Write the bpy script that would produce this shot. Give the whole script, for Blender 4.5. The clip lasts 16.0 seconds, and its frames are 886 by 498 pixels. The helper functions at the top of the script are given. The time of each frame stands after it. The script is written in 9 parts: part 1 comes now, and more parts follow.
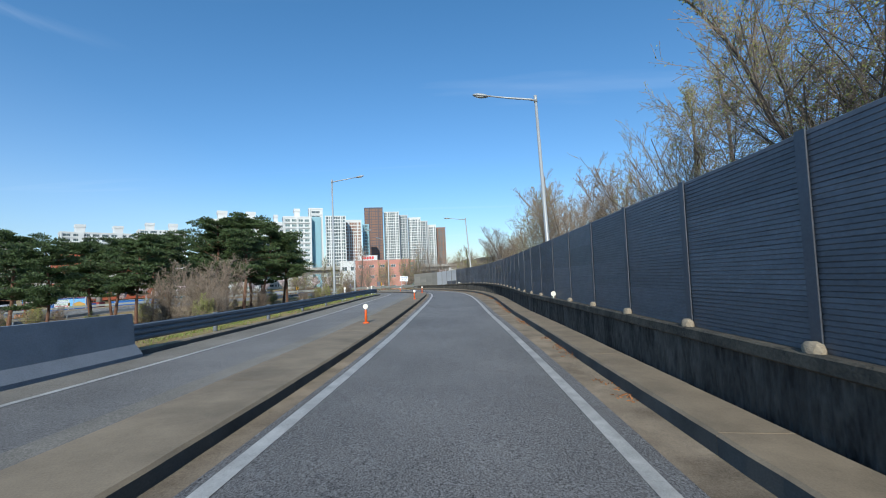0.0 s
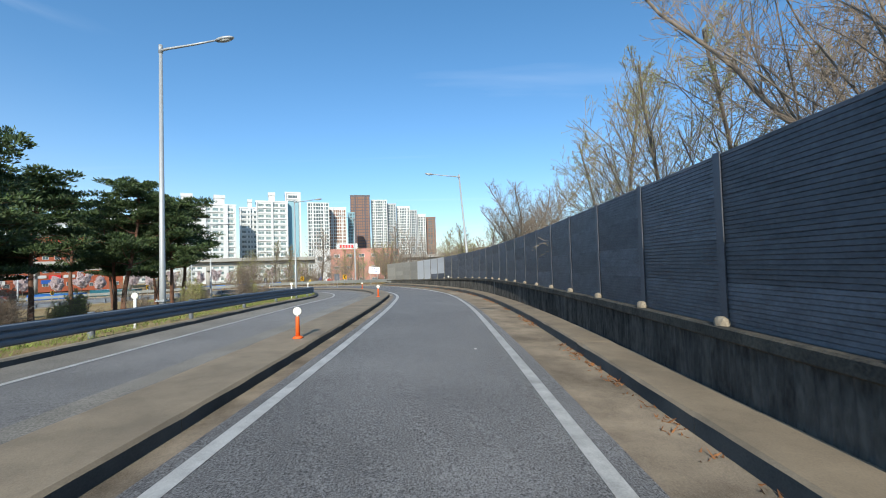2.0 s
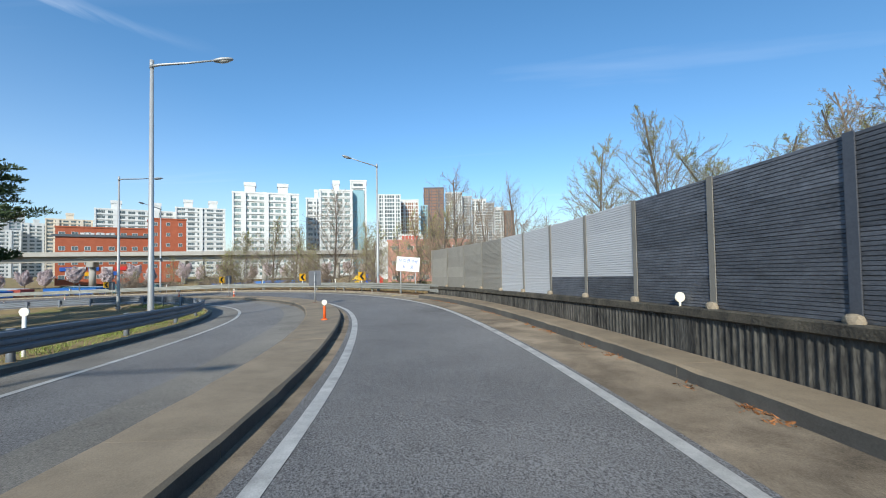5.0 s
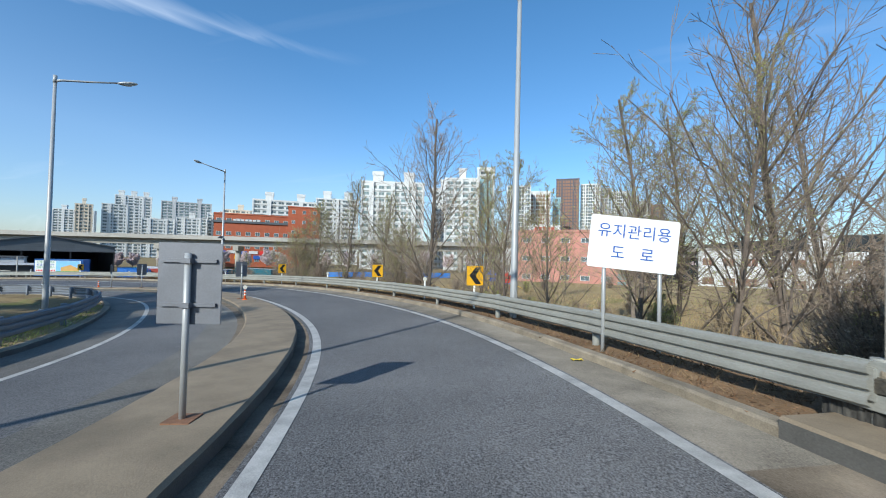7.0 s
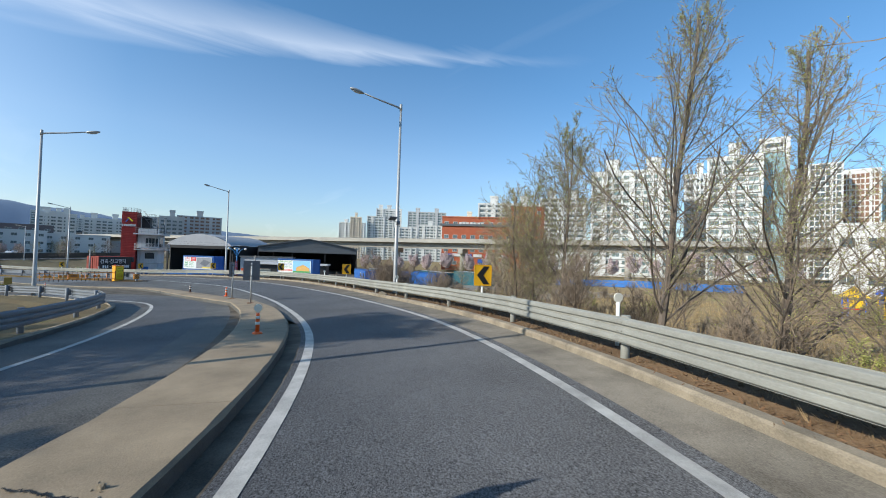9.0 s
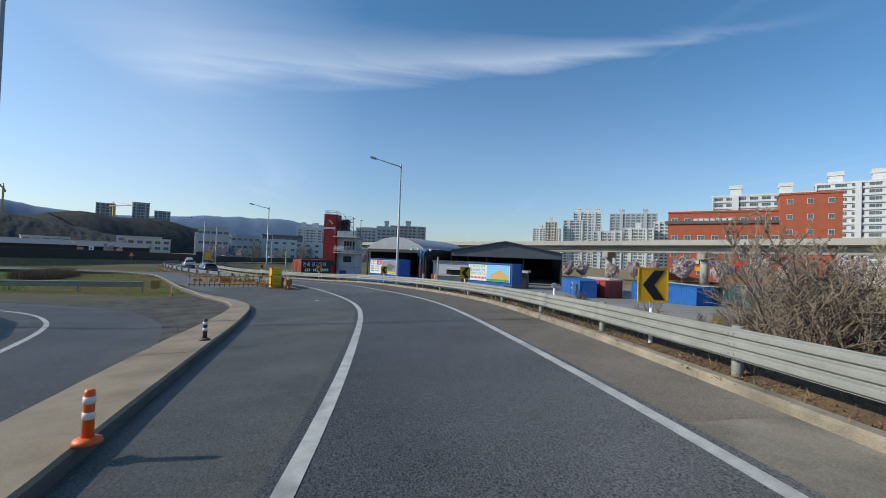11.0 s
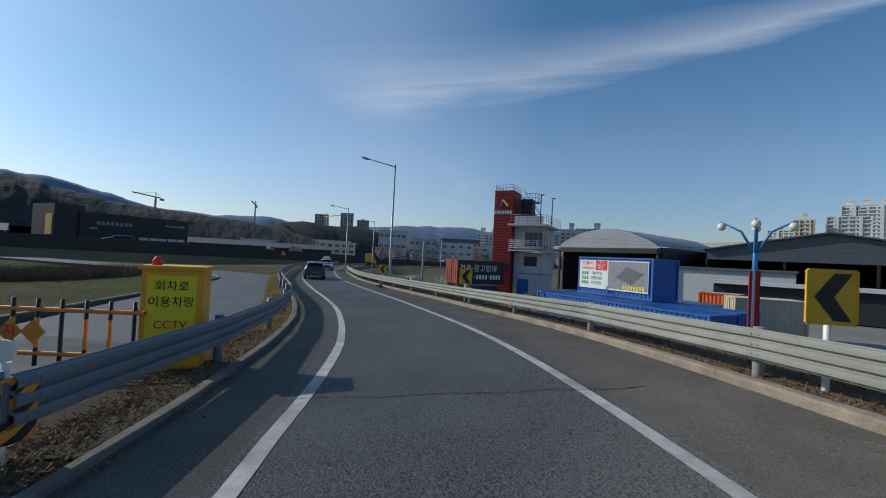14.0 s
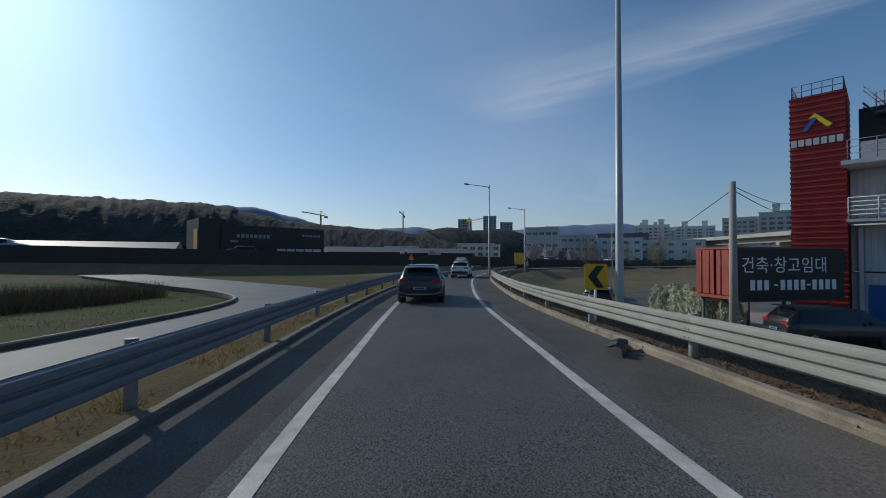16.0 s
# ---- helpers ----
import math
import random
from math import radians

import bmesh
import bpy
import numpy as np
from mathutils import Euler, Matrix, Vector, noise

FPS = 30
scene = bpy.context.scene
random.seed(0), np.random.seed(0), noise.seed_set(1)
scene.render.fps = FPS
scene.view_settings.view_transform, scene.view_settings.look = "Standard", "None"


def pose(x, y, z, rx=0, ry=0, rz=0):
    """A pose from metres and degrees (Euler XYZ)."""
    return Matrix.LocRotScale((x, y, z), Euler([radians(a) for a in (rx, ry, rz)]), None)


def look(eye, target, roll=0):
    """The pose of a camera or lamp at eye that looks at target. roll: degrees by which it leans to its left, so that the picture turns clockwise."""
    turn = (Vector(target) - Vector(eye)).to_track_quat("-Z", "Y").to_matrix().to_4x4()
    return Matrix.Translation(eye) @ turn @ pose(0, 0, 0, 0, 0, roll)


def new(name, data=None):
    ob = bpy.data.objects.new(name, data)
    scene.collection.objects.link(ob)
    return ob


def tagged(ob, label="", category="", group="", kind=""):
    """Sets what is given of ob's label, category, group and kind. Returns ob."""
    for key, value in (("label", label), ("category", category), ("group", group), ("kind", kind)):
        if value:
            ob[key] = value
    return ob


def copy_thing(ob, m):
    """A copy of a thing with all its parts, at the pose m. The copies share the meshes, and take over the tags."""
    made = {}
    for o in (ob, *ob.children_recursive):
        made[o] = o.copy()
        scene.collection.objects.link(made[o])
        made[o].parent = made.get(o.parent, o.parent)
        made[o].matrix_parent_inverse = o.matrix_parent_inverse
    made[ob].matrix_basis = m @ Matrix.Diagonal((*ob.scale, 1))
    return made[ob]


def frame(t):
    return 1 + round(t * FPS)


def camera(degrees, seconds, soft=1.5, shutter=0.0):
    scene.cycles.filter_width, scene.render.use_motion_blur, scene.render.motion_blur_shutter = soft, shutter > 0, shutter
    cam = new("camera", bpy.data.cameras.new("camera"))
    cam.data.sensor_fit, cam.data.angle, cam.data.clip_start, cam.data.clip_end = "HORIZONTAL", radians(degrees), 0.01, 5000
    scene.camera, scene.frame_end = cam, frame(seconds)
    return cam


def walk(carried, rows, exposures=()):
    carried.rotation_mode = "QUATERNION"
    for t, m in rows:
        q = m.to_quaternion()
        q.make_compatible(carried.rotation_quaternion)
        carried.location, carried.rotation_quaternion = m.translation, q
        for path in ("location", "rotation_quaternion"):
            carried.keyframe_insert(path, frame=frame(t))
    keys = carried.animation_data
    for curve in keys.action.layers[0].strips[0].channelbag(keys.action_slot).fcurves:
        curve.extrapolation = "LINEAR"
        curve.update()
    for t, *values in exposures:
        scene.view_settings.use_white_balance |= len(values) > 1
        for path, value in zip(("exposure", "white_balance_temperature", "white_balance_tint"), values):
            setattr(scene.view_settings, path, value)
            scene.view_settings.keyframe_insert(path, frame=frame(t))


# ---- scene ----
cam = camera(93.7, 16.0, soft=1.0, shutter=0.04)
PATH = [
    (0.0, pose(0.126, -0.014, 1.511, 93.13, 2.16, 0.16)),
    (0.5, pose(0.277, 4.900, 1.415, 92.80, 2.06, -0.15)),
    (1.0, pose(0.485, 9.900, 1.318, 92.33, 1.79, -0.56)),
    (1.5, pose(0.696, 14.780, 1.225, 91.99, 1.82, -0.82)),
    (2.0, pose(0.915, 19.787, 1.175, 91.94, 1.76, -1.16)),
    (2.5, pose(1.129, 24.662, 1.130, 91.83, 1.82, -1.20)),
    (3.0, pose(1.250, 29.654, 1.100, 91.73, 1.97, -1.09)),
    (3.5, pose(1.108, 34.756, 1.055, 91.48, 2.29, 0.09)),
    (4.0, pose(0.796, 39.886, 0.893, 91.67, 2.09, 3.30)),
    (6.5, pose(-4.909, 64.208, 0.259, 91.44, -0.92, 20.58)),
    (7.0, pose(-7.032, 68.478, 0.159, 91.25, -1.41, 26.57)),
    (7.5, pose(-10.055, 72.943, 0.016, 91.24, -1.71, 33.72)),
    (8.0, pose(-13.330, 76.652, -0.133, 91.27, -1.83, 41.28)),
    (8.5, pose(-17.236, 79.946, -0.275, 91.22, -1.83, 49.01)),
    (9.0, pose(-21.621, 82.829, -0.395, 91.10, -1.86, 56.55)),
    (9.5, pose(-26.337, 85.138, -0.494, 91.02, -1.94, 63.82)),
    (10.0, pose(-31.203, 86.855, -0.686, 91.09, -1.95, 71.04)),
    (12.5, pose(-56.761, 88.070, -1.558, 91.55, -2.70, 95.02)),
    (13.0, pose(-61.954, 87.210, -1.728, 91.76, -2.84, 98.56)),
    (13.5, pose(-67.236, 85.974, -1.899, 91.59, -2.84, 102.22)),
    (14.0, pose(-72.496, 84.309, -2.109, 91.16, -2.90, 107.05)),
    (14.5, pose(-77.702, 82.267, -2.260, 90.94, -2.54, 112.15)),
    (15.0, pose(-82.686, 79.676, -2.446, 90.79, -2.04, 117.30)),
    (15.5, pose(-87.499, 76.566, -2.632, 90.88, -1.33, 122.44)),
    (16.0, pose(-91.968, 73.200, -2.780, 91.10, -0.11, 126.77)),
]
walk(cam, PATH, [(0.0, 0.16, 6150, 7), (0.5, 0.30, 6300, 7), (1.0, 0.38, 6400, 7), (3.5, 0.43, 6650, 8), (7.0, 0.34, 6150, 7), (9.3, 0.42, 6600, 8), (10.0, 0.28, 6500, 8), (12.4, -0.08, 6550, 9), (13.0, -0.12, 6600, 9), (14.5, -0.46, 6400, 9), (15.0, -0.52, 6400, 9), (16.0, -0.62, 6400, 9)])

# ---- light ----
SUN_EL, SUN_AZ = 28.0, 183.0   # degrees above the horizon; clockwise from +y


def build_world():
    w = bpy.data.worlds.new("sky")
    scene.world = w
    w.use_nodes = True
    nt = w.node_tree
    nt.nodes.clear()
    out = nt.nodes.new("ShaderNodeOutputWorld")
    bg = nt.nodes.new("ShaderNodeBackground")
    sky = nt.nodes.new("ShaderNodeTexSky")
    sky.sky_type = "NISHITA"
    sky.sun_disc = False
    sky.sun_elevation, sky.sun_rotation = radians(SUN_EL), radians(SUN_AZ)
    sky.air_density, sky.dust_density, sky.ozone_density = 1.0, 0.7, 3.5
    # thin cirrus streaks high up
    tc = nt.nodes.new("ShaderNodeTexCoord")
    sep = nt.nodes.new("ShaderNodeSeparateXYZ")
    nt.links.new(tc.outputs["Generated"], sep.inputs[0])
    zc = nt.nodes.new("ShaderNodeMath"); zc.operation = "MAXIMUM"; zc.inputs[1].default_value = 0.06
    nt.links.new(sep.outputs["Z"], zc.inputs[0])
    flat = nt.nodes.new("ShaderNodeVectorMath"); flat.operation = "DIVIDE"
    comb = nt.nodes.new("ShaderNodeCombineXYZ")
    for k in "XYZ":
        nt.links.new(zc.outputs[0], comb.inputs[k])
    nt.links.new(tc.outputs["Generated"], flat.inputs[0])
    nt.links.new(comb.outputs[0], flat.inputs[1])
    mp = nt.nodes.new("ShaderNodeMapping")
    mp.inputs["Rotation"].default_value = (0, 0, radians(38))
    mp.inputs["Scale"].default_value = (0.16, 0.75, 1.0)
    mp.inputs["Location"].default_value = (0.35, 0.2, 0.0)
    nt.links.new(flat.outputs[0], mp.inputs[0])
    nz = nt.nodes.new("ShaderNodeTexNoise")
    nz.inputs["Scale"].default_value = 1.1
    nz.inputs["Detail"].default_value = 9.0
    nz.inputs["Roughness"].default_value = 0.52
    nz.inputs["Distortion"].default_value = 0.9
    nt.links.new(mp.outputs[0], nz.inputs["Vector"])
    def calc(op, a, b=0.0, c=0.0):
        n = nt.nodes.new("ShaderNodeMath")
        n.operation = op
        for k, v in enumerate((a, b, c)):
            if isinstance(v, (int, float)):
                n.inputs[k].default_value = v
            else:
                nt.links.new(v, n.inputs[k])
        return n.outputs[0]

    # one long curved band of cirrus to the west, fraying out to the south, over a faint high haze
    uv = nt.nodes.new("ShaderNodeSeparateXYZ")
    nt.links.new(flat.outputs[0], uv.inputs[0])
    u, v = uv.outputs["X"], uv.outputs["Y"]
    fine = nt.nodes.new("ShaderNodeTexNoise")
    fine.inputs["Scale"].default_value, fine.inputs["Detail"].default_value, fine.inputs["Distortion"].default_value = 1.5, 8.0, 0.5
    mq = nt.nodes.new("ShaderNodeMapping")
    mq.inputs["Rotation"].default_value = (0, 0, radians(-14))
    mq.inputs["Scale"].default_value = (2.4, 0.55, 1.0)
    nt.links.new(flat.outputs[0], mq.inputs[0])
    nt.links.new(mq.outputs[0], fine.inputs["Vector"])
    wisp = fine.outputs["Fac"]
    mid = calc("MULTIPLY_ADD", v, calc("MULTIPLY_ADD", v, 0.10, 0.27), -2.14)
    off = calc("ABSOLUTE", calc("ADD", calc("SUBTRACT", u, mid), calc("MULTIPLY_ADD", wisp, 0.5, -0.25)))
    wide = calc("MULTIPLY_ADD", calc("MAXIMUM", calc("SUBTRACT", 1.3, v), 0.0), 0.22, 0.07)
    core = calc("MAXIMUM", calc("SUBTRACT", 1.0, calc("DIVIDE", off, wide)), 0.0)
    ends = calc("MULTIPLY", calc("MINIMUM", calc("MAXIMUM", calc("MULTIPLY_ADD", v, 1.6, 2.6), 0.0), 1.0), calc("MINIMUM", calc("MAXIMUM", calc("SUBTRACT", 1.75, v), 0.0), 1.0))
    band = calc("MULTIPLY", calc("MULTIPLY", core, ends), calc("MAXIMUM", calc("MULTIPLY_ADD", wisp, 2.2, -0.55), 0.0))
    haze = calc("MAXIMUM", calc("MULTIPLY_ADD", nz.outputs["Fac"], 0.5, -0.29), 0.0)
    veil = calc("MINIMUM", calc("MAXIMUM", calc("MULTIPLY_ADD", u, -0.030, -0.05), 0.0), 0.07)
    south = calc("MULTIPLY", sep.outputs["Y"], -1.0)
    glow = calc("SUBTRACT", calc("MINIMUM", calc("MAXIMUM", calc("MULTIPLY_ADD", south, 0.40, -0.03), 0.0), 0.13), calc("MULTIPLY", calc("MAXIMUM", calc("SUBTRACT", south, 0.5), 0.0), 0.22))
    cloud = calc("MINIMUM", calc("ADD", calc("ADD", calc("MULTIPLY_ADD", band, 0.40, haze), veil), calc("MAXIMUM", glow, 0.0)), 0.5)
    mix = nt.nodes.new("ShaderNodeMixRGB")
    mix.inputs["Color2"].default_value = (7.5, 7.9, 8.6, 1)
    nt.links.new(cloud, mix.inputs["Fac"])
    # clear deep blue overhead, paler and greyer air towards the horizon
    air = nt.nodes.new("ShaderNodeValToRGB")
    stops = air.color_ramp.elements
    stops[0].position, stops[0].color = 0.0, (0.90, 0.90, 0.95, 1)
    stops[1].position, stops[1].color = 0.62, (0.62, 1.0, 1.12, 1)
    mid_stop = stops.new(0.22)
    mid_stop.color = (0.74, 0.95, 1.07, 1)
    nt.links.new(sep.outputs["Z"], air.inputs["Fac"])
    blue = nt.nodes.new("ShaderNodeMixRGB")
    blue.blend_type = "MULTIPLY"
    blue.inputs["Fac"].default_value = 1.0
    nt.links.new(air.outputs["Color"], blue.inputs["Color2"])
    nt.links.new(sky.outputs[0], blue.inputs["Color1"])
    nt.links.new(blue.outputs[0], mix.inputs["Color1"])
    nt.links.new(mix.outputs[0], bg.inputs["Color"])
    bg.inputs["Strength"].default_value = 0.13
    nt.links.new(bg.outputs[0], out.inputs[0])
    sun = new("sun", bpy.data.lights.new("sun", "SUN"))
    sun.data.energy, sun.data.angle, sun.data.color = 4.0, radians(0.53), (1.0, 0.93, 0.82)
    az, el = radians(SUN_AZ), radians(SUN_EL)
    to = Vector((math.sin(az) * math.cos(el), math.cos(az) * math.cos(el), math.sin(el)))
    sun.matrix_world = look(to * 100, (0, 0, 0))


build_world()

# ---- materials ----
MATS = {}


def material(name, color, rough=0.7, metal=0.0, var=0.25, scale=3.0, fine=60.0, bump=0.2, dist=0.01, spots=0.0, stretch=(1, 1, 1), tint=None, spec=0.5,
             rand=0.0, grain=0.4, coords="Object", emit=None, alpha=None, island=0.0, dull=0.0, green=None, patch=(0.56, 0.68), span=0.4, octaves=4, harsh=0.55):
    """A node material: a base colour with broad stains and fine grain at real size, and fine relief."""
    if name in MATS:
        return MATS[name]
    m = bpy.data.materials.new(name)
    m.use_nodes = True
    nt = m.node_tree
    N, L = nt.nodes, nt.links
    b = N["Principled BSDF"]
    b.inputs["Roughness"].default_value = rough
    b.inputs["Metallic"].default_value = metal
    b.inputs["Diffuse Roughness"].default_value = dull
    b.inputs["Specular IOR Level"].default_value = spec
    tc = N.new("ShaderNodeTexCoord")
    mp = N.new("ShaderNodeMapping")
    mp.inputs["Scale"].default_value = stretch
    L.new(tc.outputs[coords], mp.inputs[0])
    n1, n2 = N.new("ShaderNodeTexNoise"), N.new("ShaderNodeTexNoise")
    n1.inputs["Scale"].default_value, n1.inputs["Detail"].default_value = scale, 6
    n1.inputs["Roughness"].default_value = 0.62
    n2.inputs["Scale"].default_value, n2.inputs["Detail"].default_value = fine, octaves
    n2.inputs["Roughness"].default_value = harsh
    L.new(mp.outputs[0], n1.inputs["Vector"])
    L.new(mp.outputs[0], n2.inputs["Vector"])
    add = N.new("ShaderNodeMath"); add.operation = "MULTIPLY_ADD"
    add.inputs[1].default_value, add.inputs[2].default_value = 1 - grain, 0.0
    L.new(n1.outputs["Fac"], add.inputs[0])
    add2 = N.new("ShaderNodeMath"); add2.operation = "MULTIPLY_ADD"
    add2.inputs[1].default_value = grain
    L.new(n2.outputs["Fac"], add2.inputs[0])
    L.new(add.outputs[0], add2.inputs[2])
    rp = N.new("ShaderNodeMapRange")
    rp.inputs["From Min"].default_value, rp.inputs["From Max"].default_value = 0.5 - span / 2, 0.5 + span / 2
    L.new(add2.outputs[0], rp.inputs["Value"])
    mix = N.new("ShaderNodeMixRGB")
    c = Vector(color[:3])
    t = Vector(tint) if tint else c * (1 + var)
    lo = c * (1 - var)
    mix.inputs["Color1"].default_value = (*lo, 1)
    mix.inputs["Color2"].default_value = (*t, 1)
    L.new(rp.outputs[0], mix.inputs["Fac"])
    col = mix.outputs[0]
    if rand or island:
        if island:
            src = N.new("ShaderNodeNewGeometry").outputs["Random Per Island"]
        else:
            src = N.new("ShaderNodeObjectInfo").outputs["Random"]
        r2 = N.new("ShaderNodeMapRange")
        k = rand or island
        r2.inputs["To Min"].default_value, r2.inputs["To Max"].default_value = 1 - k, 1 + k
        L.new(src, r2.inputs["Value"])
        hv = N.new("ShaderNodeHueSaturation")
        L.new(r2.outputs[0], hv.inputs["Value"])
        L.new(col, hv.inputs["Color"])
        col = hv.outputs[0]
    if green:
        g = N.new("ShaderNodeTexNoise")
        g.inputs["Scale"].default_value, g.inputs["Detail"].default_value = 0.11, 7
        g.inputs["Roughness"].default_value = 0.7
        L.new(mp.outputs[0], g.inputs["Vector"])
        r4 = N.new("ShaderNodeMapRange")
        r4.inputs["From Min"].default_value, r4.inputs["From Max"].default_value = patch
        L.new(g.outputs["Fac"], r4.inputs["Value"])
        m4 = N.new("ShaderNodeMixRGB")
        m4.inputs["Color2"].default_value = (*green, 1)
        L.new(r4.outputs[0], m4.inputs["Fac"])
        L.new(col, m4.inputs["Color1"])
        col = m4.outputs[0]
    if spots:
        v = N.new("ShaderNodeTexNoise")
        v.inputs["Scale"].default_value, v.inputs["Detail"].default_value = scale * 0.35, 8
        L.new(mp.outputs[0], v.inputs["Vector"])
        r3 = N.new("ShaderNodeMapRange")
        r3.inputs["From Min"].default_value, r3.inputs["From Max"].default_value = 0.52, 0.72
        r3.inputs["To Max"].default_value = spots
        L.new(v.outputs["Fac"], r3.inputs["Value"])
        m3 = N.new("ShaderNodeMixRGB")
        m3.inputs["Color2"].default_value = (*(c * 0.25), 1)
        L.new(r3.outputs[0], m3.inputs["Fac"])
        L.new(col, m3.inputs["Color1"])
        col = m3.outputs[0]
    L.new(col, b.inputs["Base Color"])
    if bump:
        bp = N.new("ShaderNodeBump")
        bp.inputs["Strength"].default_value, bp.inputs["Distance"].default_value = bump, dist
        L.new(n2.outputs["Fac"], bp.inputs["Height"])
        L.new(bp.outputs[0], b.inputs["Normal"])
    if emit:
        b.inputs["Emission Color"].default_value = (*emit[:3], 1)
        b.inputs["Emission Strength"].default_value = emit[3]
    MATS[name] = m
    return m


M = material
asphalt = M("asphalt", (0.077, 0.079, 0.085), 0.74, var=0.85, scale=0.35, fine=55, bump=1.0, dist=0.012, grain=0.86, span=0.22, octaves=3, harsh=0.8, tint=(0.180, 0.184, 0.196), dull=1.0, spec=0.25)
asphalt_pale = M("asphalt_pale", (0.097, 0.096, 0.096), 0.72, var=0.85, scale=0.35, fine=55, bump=1.0, dist=0.012, grain=0.84, span=0.22, octaves=3, harsh=0.8, tint=(0.245, 0.24, 0.23), dull=1.0, spec=0.25)
asphalt_lane = M("asphalt_lane", (0.105, 0.107, 0.112), 0.74, var=0.7, scale=0.35, fine=55, bump=0.8, dist=0.012, grain=0.8, span=0.24, octaves=3, harsh=0.8, tint=(0.19, 0.19, 0.195), dull=1.0, spec=0.25)
asphalt_brown = M("asphalt_brown", (0.138, 0.120, 0.104), 0.9, var=0.45, scale=0.7, fine=48, bump=0.9, dist=0.01, spots=0.35, grain=0.7, span=0.26, octaves=3, harsh=0.7, dull=1.0, spec=0.2)
asphalt_old = M("asphalt_old", (0.132, 0.126, 0.115), 0.7, var=0.6, scale=0.7, fine=50, bump=0.8, dist=0.01, spots=0.25, grain=0.7, span=0.28, octaves=3, harsh=0.7, dull=1.0, spec=0.2)
asphalt_grey = M("asphalt_grey", (0.145, 0.142, 0.136), 0.75, var=0.3, scale=0.5, fine=40, bump=0.6, dist=0.01, spots=0.2, grain=0.5, dull=1.0)
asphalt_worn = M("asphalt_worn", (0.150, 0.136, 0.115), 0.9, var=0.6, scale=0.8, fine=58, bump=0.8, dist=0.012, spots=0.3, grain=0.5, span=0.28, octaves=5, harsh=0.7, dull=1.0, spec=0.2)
asphalt_dust = M("asphalt_dust", (0.150, 0.124, 0.096), 0.9, var=0.62, scale=1.1, fine=60, bump=0.8, dist=0.012, spots=0.35, grain=0.40, span=0.28, octaves=6, harsh=0.7, tint=(0.215, 0.18, 0.14), dull=1.0, spec=0.2)
line_paint = M("line_paint", (0.42, 0.41, 0.385), 0.7, var=0.42, scale=3.5, fine=75, bump=0.5, dist=0.004, spots=0.5)
concrete = M("concrete", (0.25, 0.196, 0.132), 0.88, var=0.34, scale=1.6, fine=70, bump=0.6, dist=0.006, spots=0.4)
kerb_stone = M("kerb_stone", (0.265, 0.222, 0.162), 0.9, var=0.42, scale=2.0, fine=60, bump=0.7, dist=0.01, spots=0.5, span=0.3)
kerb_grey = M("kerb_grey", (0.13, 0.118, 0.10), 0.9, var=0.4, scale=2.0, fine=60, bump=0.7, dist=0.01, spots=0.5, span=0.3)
# for side faces of island, ledge and kerbs: their shade painted in as colour
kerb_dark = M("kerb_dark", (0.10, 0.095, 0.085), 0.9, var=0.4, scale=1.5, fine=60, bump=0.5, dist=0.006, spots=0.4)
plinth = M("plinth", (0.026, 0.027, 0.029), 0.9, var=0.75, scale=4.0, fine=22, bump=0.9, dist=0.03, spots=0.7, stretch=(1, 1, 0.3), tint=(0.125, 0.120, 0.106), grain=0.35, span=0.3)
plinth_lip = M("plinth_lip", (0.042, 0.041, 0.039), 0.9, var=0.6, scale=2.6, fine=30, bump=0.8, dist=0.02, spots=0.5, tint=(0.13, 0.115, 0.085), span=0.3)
panel_paint = M("panel_paint", (0.092, 0.099, 0.113), 0.55, var=0.55, scale=2.2, fine=26, bump=0.15, dist=0.004, spots=0.6, rand=0.25, stretch=(0.7, 1, 1.2), span=0.3, grain=0.3)
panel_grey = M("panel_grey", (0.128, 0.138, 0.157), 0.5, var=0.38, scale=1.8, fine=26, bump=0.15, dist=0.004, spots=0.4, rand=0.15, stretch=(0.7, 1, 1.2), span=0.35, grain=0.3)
panel_pale = M("panel_pale", (0.27, 0.255, 0.22), 0.65, var=0.22, scale=1.2, fine=40, bump=0.15, dist=0.004, spots=0.4, rand=0.15)
panel_new = M("panel_new", (0.52, 0.53, 0.54), 0.55, var=0.08, scale=1.2, fine=40, bump=0.1, dist=0.003, rand=0.05)
# darker than galv: the shade on the left rails is put into the colour
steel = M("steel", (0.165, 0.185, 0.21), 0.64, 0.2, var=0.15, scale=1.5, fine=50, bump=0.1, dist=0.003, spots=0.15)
steel_dark = M("steel_dark", (0.12, 0.13, 0.15), 0.5, 0.4, var=0.25, scale=1.5, fine=50, bump=0.1, dist=0.003)
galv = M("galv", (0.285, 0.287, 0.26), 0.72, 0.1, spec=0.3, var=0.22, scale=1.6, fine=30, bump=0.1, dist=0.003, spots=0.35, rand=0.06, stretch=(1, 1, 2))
lamp_paint = M("lamp_paint", (0.37, 0.385, 0.39), 0.45, 0.2, var=0.1, scale=2, fine=50, bump=0.05)
glass_lamp = M("glass_lamp", (0.6, 0.62, 0.6), 0.2, var=0.05, bump=0)
grass_soil = M("grass_soil", (0.235, 0.168, 0.062), 0.95, var=0.4, scale=0.5, fine=14, bump=0.8, dist=0.05, tint=(0.31, 0.225, 0.085), dull=1.0, spec=0.05, green=(0.15, 0.20, 0.032), patch=(0.47, 0.57))
strip_soil = M("strip_soil", (0.30, 0.195, 0.075), 0.95, var=0.4, scale=0.8, fine=16, bump=0.8, dist=0.04, dull=1.0, spec=0.05)
